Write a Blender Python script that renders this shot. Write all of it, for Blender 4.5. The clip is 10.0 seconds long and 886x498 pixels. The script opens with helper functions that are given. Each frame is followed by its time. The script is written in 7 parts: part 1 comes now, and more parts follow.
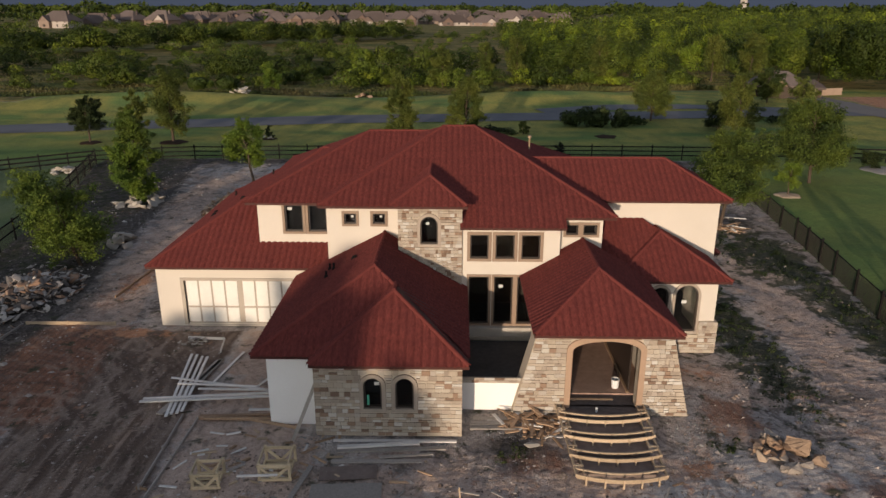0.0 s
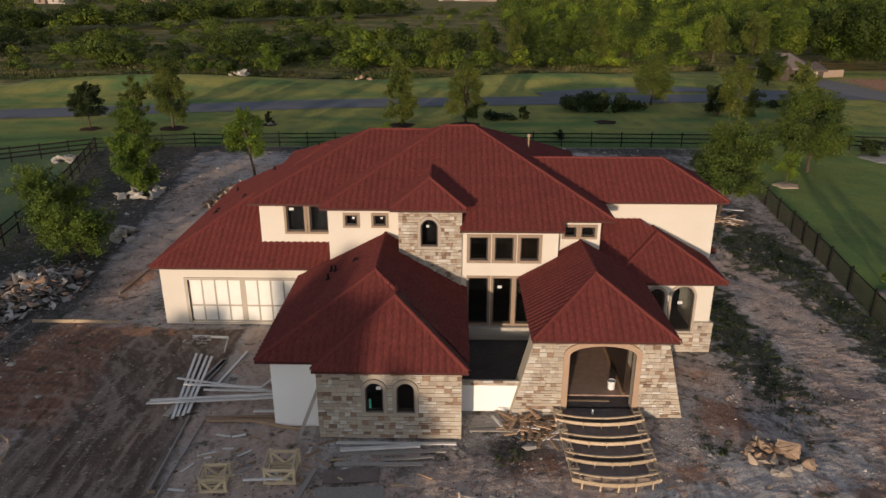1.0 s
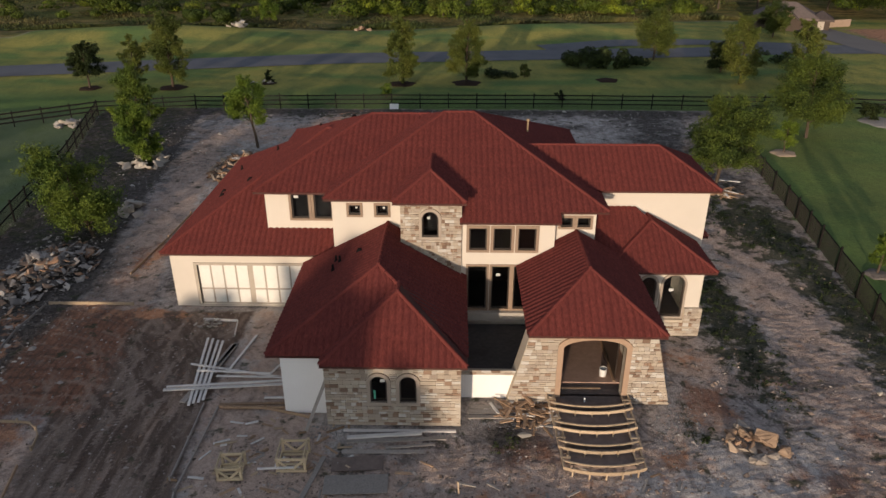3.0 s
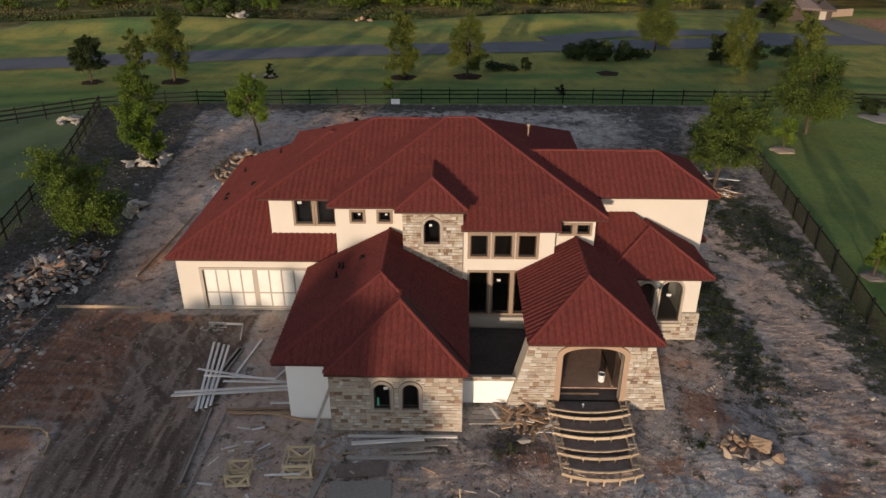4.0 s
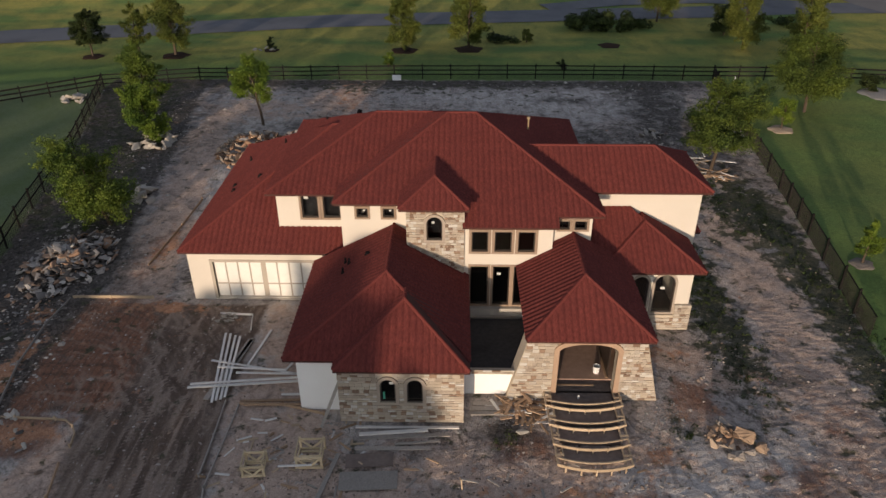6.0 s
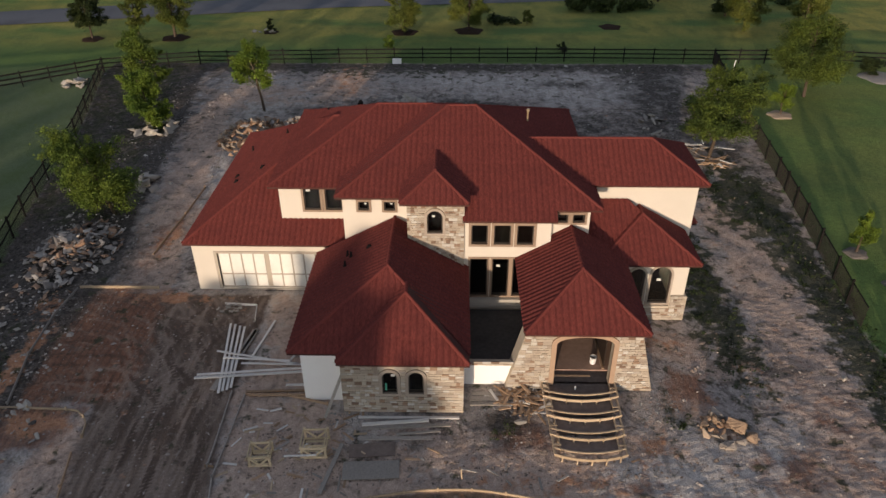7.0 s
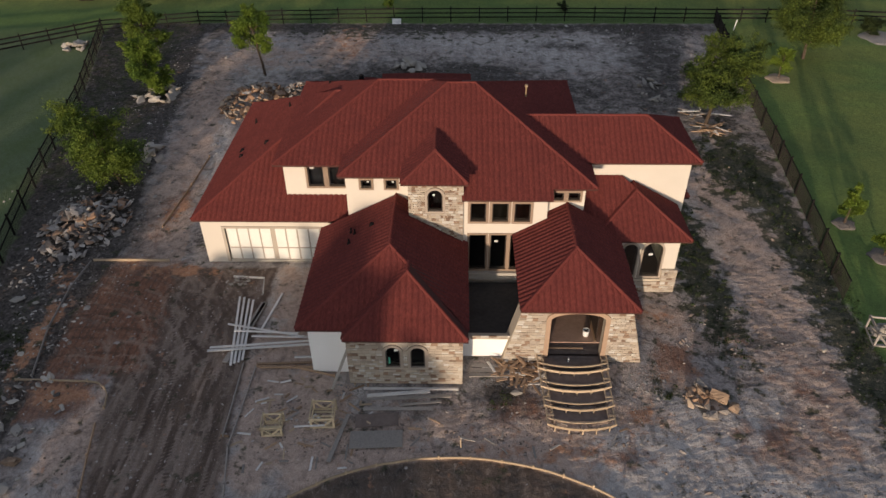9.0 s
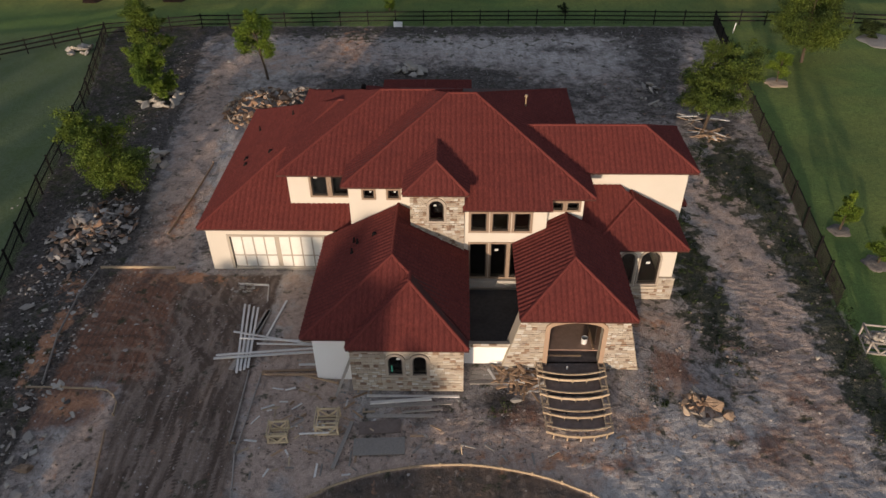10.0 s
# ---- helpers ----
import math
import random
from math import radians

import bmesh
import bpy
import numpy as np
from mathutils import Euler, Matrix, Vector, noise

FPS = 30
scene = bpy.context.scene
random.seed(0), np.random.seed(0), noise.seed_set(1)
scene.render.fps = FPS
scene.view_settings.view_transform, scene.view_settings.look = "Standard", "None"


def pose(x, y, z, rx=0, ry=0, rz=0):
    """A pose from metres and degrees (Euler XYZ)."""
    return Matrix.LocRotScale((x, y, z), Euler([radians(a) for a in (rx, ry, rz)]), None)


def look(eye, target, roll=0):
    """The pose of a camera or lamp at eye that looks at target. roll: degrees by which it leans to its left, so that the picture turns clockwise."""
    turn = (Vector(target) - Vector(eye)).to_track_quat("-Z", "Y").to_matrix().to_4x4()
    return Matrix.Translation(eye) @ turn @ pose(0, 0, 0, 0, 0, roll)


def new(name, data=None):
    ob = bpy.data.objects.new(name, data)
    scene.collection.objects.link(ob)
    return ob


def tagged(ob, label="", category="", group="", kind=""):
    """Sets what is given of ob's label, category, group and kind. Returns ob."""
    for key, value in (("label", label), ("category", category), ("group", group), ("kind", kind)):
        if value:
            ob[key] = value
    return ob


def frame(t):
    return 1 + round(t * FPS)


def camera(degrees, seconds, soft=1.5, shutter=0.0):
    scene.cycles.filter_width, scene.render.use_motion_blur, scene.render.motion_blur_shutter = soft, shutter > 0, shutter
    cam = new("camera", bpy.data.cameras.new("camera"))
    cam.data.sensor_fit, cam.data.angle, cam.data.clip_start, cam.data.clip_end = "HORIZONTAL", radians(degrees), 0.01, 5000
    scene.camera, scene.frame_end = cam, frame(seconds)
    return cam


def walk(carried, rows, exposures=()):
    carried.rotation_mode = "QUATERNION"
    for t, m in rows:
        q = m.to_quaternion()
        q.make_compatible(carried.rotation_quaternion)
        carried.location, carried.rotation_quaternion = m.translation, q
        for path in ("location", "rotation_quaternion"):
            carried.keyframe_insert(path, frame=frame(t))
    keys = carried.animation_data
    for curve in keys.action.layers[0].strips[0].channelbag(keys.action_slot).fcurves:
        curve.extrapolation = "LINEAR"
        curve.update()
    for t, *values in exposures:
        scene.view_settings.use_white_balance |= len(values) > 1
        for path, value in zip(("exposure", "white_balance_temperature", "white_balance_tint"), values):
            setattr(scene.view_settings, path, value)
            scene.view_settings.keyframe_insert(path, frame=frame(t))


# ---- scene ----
cam = camera(64.1, 10.0)
# eye, target and roll along the rise
PATH = [
    (0, (0.326, -0.334, 13.412), (0.294, 1.558, 12.766), 0.1),
    (0.5, (0.321, -0.34, 13.908), (0.289, 1.548, 13.249), 0.1),
    (1, (0.32, -0.37, 14.531), (0.289, 1.499, 13.822), 0.1),
    (1.5, (0.337, -0.42, 15.136), (0.306, 1.431, 14.378), 0.1),
    (2, (0.346, -0.447, 15.725), (0.315, 1.386, 14.925), 0.1),
    (2.5, (0.342, -0.48, 16.288), (0.311, 1.336, 15.45), 0.1),
    (4, (0.302, -0.528, 17.896), (0.268, 1.256, 16.992), -0.0),
    (4.5, (0.28, -0.569, 18.372), (0.247, 1.203, 17.446), -0.0),
    (5, (0.26, -0.614, 18.868), (0.227, 1.145, 17.916), -0.0),
    (5.5, (0.252, -0.675, 19.378), (0.217, 1.068, 18.398), -0.1),
    (7, (0.26, -0.784, 20.857), (0.224, 0.906, 19.788), -0.2),
    (7.5, (0.267, -0.831, 21.343), (0.23, 0.837, 20.241), -0.3),
    (8, (0.28, -0.863, 21.82), (0.244, 0.784, 20.686), -0.2),
    (8.5, (0.293, -0.922, 22.271), (0.256, 0.704, 21.107), -0.3),
    (9, (0.305, -0.989, 22.742), (0.268, 0.614, 21.546), -0.4),
    (9.5, (0.294, -1.01, 23.231), (0.257, 0.579, 22.018), -0.4),
    (10, (0.307, -1.06, 23.707), (0.267, 0.532, 22.497), -0.5),
]
walk(cam, [(t, look(eye, target, roll)) for t, eye, target, roll in PATH], exposures=((0.0, 0.79), (10.0, 0.88)))

# ---- light: low evening sun from behind the camera and to its left, soft sky ----
SUN_AZ, SUN_EL = 15.0, 5.6
to_sun = Vector((-math.sin(radians(SUN_AZ)) * math.cos(radians(SUN_EL)), -math.cos(radians(SUN_AZ)) * math.cos(radians(SUN_EL)), math.sin(radians(SUN_EL))))
world = bpy.data.worlds.new("evening_sky")
scene.world = world
world.use_nodes = True
wn = world.node_tree
sky = wn.nodes.new("ShaderNodeTexSky")
sky.sky_type, sky.sun_disc = "NISHITA", False
sky.sun_elevation, sky.sun_rotation = radians(SUN_EL), radians(180 + SUN_AZ)
sky.air_density, sky.dust_density, sky.ozone_density = 1.0, 6.0, 4.0
haze = wn.nodes.new("ShaderNodeHueSaturation")  # thin haze takes the colour out of the evening sky
haze.inputs["Saturation"].default_value = 0.40
wn.links.new(sky.outputs["Color"], haze.inputs["Color"])
veil = wn.nodes.new("ShaderNodeMix")  # and a thin, even, high veil of cloud
veil.data_type = "RGBA"
veil.inputs[0].default_value = 0.14
veil.inputs[7].default_value = (1.60, 1.95, 2.90, 1)
wn.links.new(haze.outputs["Color"], veil.inputs[6])
wn.links.new(veil.outputs[2], wn.nodes["Background"].inputs["Color"])
wn.nodes["Background"].inputs["Strength"].default_value = 0.150
sun = new("sun", bpy.data.lights.new("sun", "SUN"))
sun.data.energy, sun.data.angle, sun.data.color = 2.4, radians(0.8), (1.0, 0.78, 0.59)
sun.matrix_world = look(to_sun * 200, (0, 0, 0))

# ---- materials ----
def material(name, rough=0.8, metal=0.0):
    m = bpy.data.materials.new(name)
    m.use_nodes = True
    b = m.node_tree.nodes["Principled BSDF"]
    b.inputs["Roughness"].default_value, b.inputs["Metallic"].default_value = rough, metal
    b.inputs["Specular IOR Level"].default_value = 0.5 if rough < 0.55 else (0.2 if rough < 0.8 else 0.06)
    return m, m.node_tree, b


def node(nt, kind, **values):
    n = nt.nodes.new(kind)
    for key, value in values.items():
        n.inputs[key.replace("_", " ")].default_value = value
    return n


def grain(nt, scale, detail=4.0, rough=0.55, stretch=None, warp=0.0):
    """Noise at a real-world scale, as a factor output."""
    pos = nt.nodes.new("ShaderNodeNewGeometry").outputs["Position"]
    if stretch:
        mp = nt.nodes.new("ShaderNodeMapping")
        mp.inputs["Scale"].default_value = stretch
        nt.links.new(pos, mp.inputs["Vector"])
        pos = mp.outputs["Vector"]
    n = node(nt, "ShaderNodeTexNoise", Scale=scale, Detail=detail, Roughness=rough, Distortion=warp)
    nt.links.new(pos, n.inputs["Vector"])
    return n.outputs["Fac"]


def ramp(nt, fac, lo, hi):
    r = nt.nodes.new("ShaderNodeMapRange")
    r.inputs["From Min"].default_value, r.inputs["From Max"].default_value = lo, hi
    nt.links.new(fac, r.inputs["Value"])
    return r.outputs["Result"]


def mix(nt, fac, a, b, mode="MIX"):
    m = nt.nodes.new("ShaderNodeMix")
    m.data_type, m.blend_type = "RGBA", mode
    for sock, v in ((m.inputs[0], fac), (m.inputs[6], a), (m.inputs[7], b)):
        if isinstance(v, (int, float)):
            sock.default_value = v
        elif isinstance(v, tuple):
            sock.default_value = (*v, 1)
        else:
            nt.links.new(v, sock)
    return m.outputs[2]


def bump(nt, b, fac, strength=0.3, dist=0.02):
    n = nt.nodes.new("ShaderNodeBump")
    n.inputs["Strength"].default_value, n.inputs["Distance"].default_value = strength, dist
    nt.links.new(fac, n.inputs["Height"])
    nt.links.new(n.outputs["Normal"], b.inputs["Normal"])


def surface(name, c1, c2, fine=18.0, coarse=0.9, rough=0.85, metal=0.0, relief=0.3, dist=0.01, vary=0.0, stain=None, stretch=None):
    """A plain weathered surface: two tones in fine grain, broad stains, and a change of tone from piece to piece."""
    m, nt, b = material(name, rough, metal)
    f = grain(nt, fine, 5, 0.6, stretch)
    col = mix(nt, ramp(nt, f, 0.3, 0.7), c1, c2)
    g = grain(nt, coarse, 3)
    dark = stain if stain else tuple(0.72 * v for v in c1)
    k = nt.nodes.new("ShaderNodeMath")
    k.operation = "MULTIPLY"
    k.inputs[1].default_value = 0.55
    nt.links.new(ramp(nt, g, 0.45, 0.75), k.inputs[0])
    col = mix(nt, k.outputs[0], col, dark)
    if vary:
        oi = nt.nodes.new("ShaderNodeObjectInfo").outputs["Random"]
        hs = nt.nodes.new("ShaderNodeHueSaturation")
        nt.links.new(col, hs.inputs["Color"])
        nt.links.new(ramp2(nt, oi, 1 - vary, 1 + vary), hs.inputs["Value"])
        col = hs.outputs["Color"]
    nt.links.new(col, b.inputs["Base Color"])
    if relief:
        bump(nt, b, f, relief, dist)
    return m


def ramp2(nt, fac, lo, hi):
    r = nt.nodes.new("ShaderNodeMapRange")
    r.inputs["To Min"].default_value, r.inputs["To Max"].default_value = lo, hi
    nt.links.new(fac, r.inputs["Value"])
    return r.outputs["Result"]


def palette(name, colours, rough=0.9, relief=0.5, island=False):
    """Colour picked at random for each piece out of a few, with grain."""
    m, nt, b = material(name, rough)
    if island:
        rnd = nt.nodes.new("ShaderNodeNewGeometry").outputs["Random Per Island"]
    else:
        rnd = nt.nodes.new("ShaderNodeObjectInfo").outputs["Random"]
    r = nt.nodes.new("ShaderNodeValToRGB")
    r.color_ramp.interpolation = "CONSTANT"
    for i, c in enumerate(colours):
        e = r.color_ramp.elements[i] if i < 2 else r.color_ramp.elements.new(i / len(colours))
        e.position, e.color = i / len(colours), (*c, 1)
    nt.links.new(rnd, r.inputs["Fac"])
    f = grain(nt, 14, 5, 0.65)
    col = mix(nt, ramp2(nt, f, 0.0, 0.6), r.outputs["Color"], (0.16, 0.13, 0.10), "MULTIPLY")
    col = mix(nt, 0.55, r.outputs["Color"], col)
    nt.links.new(col, b.inputs["Base Color"])
    bump(nt, b, f, relief, 0.02)
    return m


STUCCO = surface("cream_stucco", (0.61, 0.555, 0.475), (0.565, 0.515, 0.44), 40, 0.5, 0.9, relief=0.25, dist=0.004, stain=(0.53, 0.48, 0.41))
WHITECOAT = surface("white_base_coat", (0.86, 0.845, 0.81), (0.82, 0.805, 0.77), 30, 0.6, 0.9, relief=0.2, dist=0.004, stain=(0.79, 0.77, 0.73))
TILE = surface("red_granule_tile", (0.178, 0.046, 0.037), (0.094, 0.024, 0.021), 9, 1.4, 0.85, relief=0.35, dist=0.006, vary=0.03, stain=(0.098, 0.027, 0.025), stretch=(1.6, 0.6, 0.6))
# same red as the tile, lightened for the light that caps catch
CAP = surface("lightened_red_cap", (0.180, 0.047, 0.038), (0.130, 0.034, 0.029), 55, 0.6, 0.85, relief=0.3, dist=0.006)
FASCIA = surface("dark_red_fascia", (0.075, 0.026, 0.020), (0.06, 0.020, 0.016), 20, 1.0, 0.6, relief=0.05)
STONE = palette("limestone_veneer", ((0.461, 0.393, 0.31), (0.424, 0.365, 0.291), (0.498, 0.44, 0.364), (0.396, 0.337, 0.272), (0.451, 0.384, 0.301), (0.443, 0.398, 0.339), (0.221, 0.154, 0.112), (0.488, 0.43, 0.349), (0.414, 0.356, 0.291), (0.304, 0.211, 0.151), (0.575, 0.546, 0.492), (0.433, 0.37, 0.291), (0.341, 0.285, 0.228), (0.47, 0.402, 0.32), (0.534, 0.496, 0.43), (0.387, 0.328, 0.262)))
MORTAR = surface("stone_mortar", (0.50, 0.43, 0.335), (0.43, 0.37, 0.29), 30, 1.2, 0.95, relief=0.5)
TRIM = surface("tan_cast_trim", (0.30, 0.225, 0.165), (0.26, 0.19, 0.14), 30, 1.5, 0.8, relief=0.15)
FRAME = surface("dark_bronze_frame", (0.035, 0.026, 0.020), (0.028, 0.02, 0.016), 30, 1.0, 0.4, relief=0.0)
DOORW = surface("white_garage_panel", (0.74, 0.72, 0.66), (0.70, 0.68, 0.62), 12, 0.8, 0.6, relief=0.05)
DOORG = surface("grey_beige_rail", (0.42, 0.37, 0.30), (0.38, 0.33, 0.27), 25, 0.9, 0.6, relief=0.05)
FILL = surface("damp_brown_fill", (0.235, 0.185, 0.158), (0.155, 0.125, 0.110), 5, 1.1, 0.9, relief=0.4, stain=(0.14, 0.105, 0.085))
SLAB = surface("dark_concrete", (0.075, 0.073, 0.072), (0.048, 0.047, 0.048), 6, 0.7, 0.75, relief=0.2, stain=(0.02, 0.02, 0.02))
# interior board, with the shade of the rooms put into its colour
PLASTER = surface("shade_dark_board", (0.105, 0.085, 0.070), (0.085, 0.070, 0.058), 8, 0.8, 0.9, relief=0.1)
# near black, in place of the darkness of unlit rooms
ROOMDARK = surface("room_dark_sheet", (0.014, 0.014, 0.015), (0.010, 0.010, 0.011), 8, 0.8, 0.95, relief=0.1)
PAPER = surface("white_sticker", (0.60, 0.60, 0.57), (0.54, 0.54, 0.52), 20, 2, 0.6, relief=0.0)
LUMBER = surface("fresh_lumber", (0.50, 0.385, 0.262), (0.40, 0.305, 0.205), 16, 1.2, 0.8, relief=0.2, vary=0.2, stretch=(1, 1, 1))
PALE = surface("pale_trim_board", (0.74, 0.71, 0.66), (0.66, 0.63, 0.585), 14, 1.5, 0.7, relief=0.15, vary=0.12)
GREYWOOD = surface("weathered_board", (0.36, 0.325, 0.285), (0.24, 0.215, 0.19), 18, 1.4, 0.9, relief=0.3, vary=0.25)
SCRAP = surface("scrap_lumber", (0.46, 0.315, 0.20), (0.32, 0.215, 0.14), 16, 1.4, 0.9, relief=0.3, vary=0.35)
WIRE = surface("rusty_black_wire", (0.050, 0.043, 0.036), (0.034, 0.030, 0.026), 20, 1.5, 0.85, relief=0.0)
CRATEWOOD = surface("yellow_pine", (0.68, 0.55, 0.36), (0.57, 0.45, 0.285), 16, 1.2, 0.8, relief=0.2, vary=0.15)
BLACK = surface("black_fence_paint", (0.019, 0.017, 0.015), (0.013, 0.012, 0.011), 20, 1.5, 0.85, relief=0.1)
BRASS = surface("tan_vent_metal", (0.30, 0.21, 0.12), (0.24, 0.17, 0.10), 20, 2, 0.5, relief=0.0)
BROWNSLAB = surface("dusty_brown_slab", (0.44, 0.30, 0.235), (0.33, 0.225, 0.175), 5, 0.8, 0.85, relief=0.2)
PIPE = surface("dark_vent_metal", (0.02, 0.017, 0.016), (0.014, 0.012, 0.012), 20, 2, 0.85, relief=0.0)
PVC = surface("white_plastic", (0.72, 0.72, 0.70), (0.66, 0.66, 0.64), 20, 2, 0.5, relief=0.0)
ROCK = palette("rubble_rock", ((0.34, 0.31, 0.28), (0.25, 0.225, 0.20), (0.40, 0.27, 0.185), (0.12, 0.108, 0.097), (0.33, 0.21, 0.14), (0.50, 0.46, 0.41), (0.36, 0.33, 0.30), (0.15, 0.13, 0.115)), relief=0.8)
TANROCK = palette("tan_limestone_boulder", ((0.40, 0.27, 0.18), (0.29, 0.185, 0.12), (0.36, 0.30, 0.24), (0.17, 0.115, 0.08), (0.48, 0.37, 0.27)), relief=0.8)
PALEROCK = palette("pale_limestone_slab", ((0.42, 0.38, 0.32), (0.48, 0.44, 0.38), (0.36, 0.33, 0.29)), relief=0.7)
GRAVELRING = surface("grey_gravel_mulch", (0.235, 0.205, 0.18), (0.16, 0.14, 0.122), 14, 2, 0.95, relief=0.8, dist=0.05)
MULCH = surface("dark_mulch", (0.055, 0.035, 0.025), (0.035, 0.022, 0.016), 20, 2, 0.95, relief=0.8, dist=0.05)
BARK = surface("grey_brown_bark", (0.10, 0.075, 0.055), (0.06, 0.046, 0.035), 12, 2, 0.95, relief=0.8, dist=0.03)
ASPHALT = surface("grey_asphalt", (0.165, 0.167, 0.176), (0.135, 0.136, 0.144), 8, 0.25, 0.85, relief=0.2, stain=(0.085, 0.085, 0.09))
FARROOF = surface("far_shingle_roof", (0.150, 0.118, 0.104), (0.105, 0.085, 0.077), 3, 0.1, 0.9, relief=0.2, vary=0.3)
FARWALL = palette("far_house_wall", ((0.24, 0.18, 0.145), (0.18, 0.125, 0.10), (0.46, 0.41, 0.36), (0.16, 0.12, 0.10), (0.28, 0.215, 0.17)), relief=0.1)


def glass_material():
    m, nt, b = material("window_glass", 0.04)
    b.inputs["Base Color"].default_value = (0.55, 0.58, 0.58, 1)
    b.inputs["Transmission Weight"].default_value = 1.0
    b.inputs["IOR"].default_value = 1.45
    return m


GLASS = glass_material()
ARCHSTONE = surface("brown_cast_stone", (0.40, 0.28, 0.195), (0.33, 0.23, 0.16), 30, 1.5, 0.85, relief=0.2)
STONETRIM = surface("grey_tan_cast_stone", (0.38, 0.32, 0.26), (0.32, 0.27, 0.22), 30, 1.5, 0.85, relief=0.2)


def leaf_material(name, c1, c2, c3, patch=0.6, each=0.55):
    """Leaves in three greens that change from clump to clump and a little from leaf to leaf, with some light coming through."""
    m, nt, b = material(name, 0.65)
    rnd = nt.nodes.new("ShaderNodeNewGeometry").outputs["Random Per Island"]
    col = mix(nt, ramp(nt, grain(nt, patch * 2.3, 2), 0.38, 0.62), c1, c2)
    col = mix(nt, ramp(nt, grain(nt, patch, 2), 0.45, 0.62), col, c3)
    hs = nt.nodes.new("ShaderNodeHueSaturation")
    nt.links.new(col, hs.inputs["Color"])
    nt.links.new(ramp2(nt, rnd, 1 - each, 1 + each), hs.inputs["Value"])
    col = hs.outputs["Color"]
    nt.links.new(col, b.inputs["Base Color"])
    tr = nt.nodes.new("ShaderNodeBsdfTranslucent")
    nt.links.new(col, tr.inputs["Color"])
    ms = nt.nodes.new("ShaderNodeMixShader")
    ms.inputs[0].default_value = 0.18
    nt.links.new(b.outputs[0], ms.inputs[1])
    nt.links.new(tr.outputs[0], ms.inputs[2])
    nt.links.new(ms.outputs[0], nt.nodes["Material Output"].inputs["Surface"])
    return m


MIDLEAF = leaf_material("mid_green_leaves", (0.084, 0.126, 0.019), (0.116, 0.154, 0.022), (0.054, 0.088, 0.015), 0.45, 0.2)
LEAF = leaf_material("bright_tree_leaves", (0.108, 0.162, 0.020), (0.150, 0.204, 0.024), (0.068, 0.114, 0.016), 0.45, 0.2)
PINE = leaf_material("olive_tree_leaves", (0.094, 0.116, 0.021), (0.126, 0.138, 0.027), (0.060, 0.080, 0.015), 0.4, 0.22)
BROADLEAF = leaf_material("broad_tree_leaves", (0.070, 0.102, 0.018), (0.104, 0.136, 0.022), (0.034, 0.054, 0.012), 0.5, 0.25)
DARKLEAF = leaf_material("dark_tree_leaves", (0.030, 0.046, 0.012), (0.044, 0.058, 0.015), (0.020, 0.032, 0.010), 0.2)
def woods_material():
    """Woodland leaves whose green changes from crown to crown, by the tone that each crown carries."""
    m = leaf_material("woodland_crown_leaves", (0.074, 0.104, 0.012), (0.110, 0.134, 0.014), (0.054, 0.082, 0.010), 0.2, 0.14)
    nt = m.node_tree
    b = nt.nodes["Principled BSDF"]
    tone = nt.nodes.new("ShaderNodeAttribute")
    tone.attribute_name = "tone"
    old = b.inputs["Base Color"].links[0].from_socket
    hs = nt.nodes.new("ShaderNodeMix")
    hs.data_type, hs.blend_type = "RGBA", "MULTIPLY"
    hs.inputs[0].default_value = 1.0
    r = nt.nodes.new("ShaderNodeValToRGB")
    for i, (p, c) in enumerate(((0.0, (0.26, 0.32, 0.30)), (0.4, (0.90, 0.90, 0.90)), (0.8, (1.45, 1.45, 1.0)), (1.0, (1.9, 1.8, 1.1)))):
        e = r.color_ramp.elements[i] if i < 2 else r.color_ramp.elements.new(p)
        e.position, e.color = p, (*c, 1)
    nt.links.new(tone.outputs["Fac"], r.inputs["Fac"])
    nt.links.new(old, hs.inputs[6])
    nt.links.new(r.outputs["Color"], hs.inputs[7])
    nt.links.new(hs.outputs[2], b.inputs["Base Color"])
    nt.links.new(hs.outputs[2], nt.nodes["Translucent BSDF"].inputs["Color"])
    nt.nodes["Mix Shader"].inputs[0].default_value = 0.10
    return m


CROWNS = woods_material()
WOODS = leaf_material("woodland_leaves", (0.068, 0.094, 0.018), (0.104, 0.122, 0.022), (0.032, 0.050, 0.012), 0.13, 0.3)
REED = leaf_material("dry_tall_grass", (0.125, 0.105, 0.040), (0.080, 0.090, 0.026), (0.055, 0.074, 0.020), 0.06, 0.3)


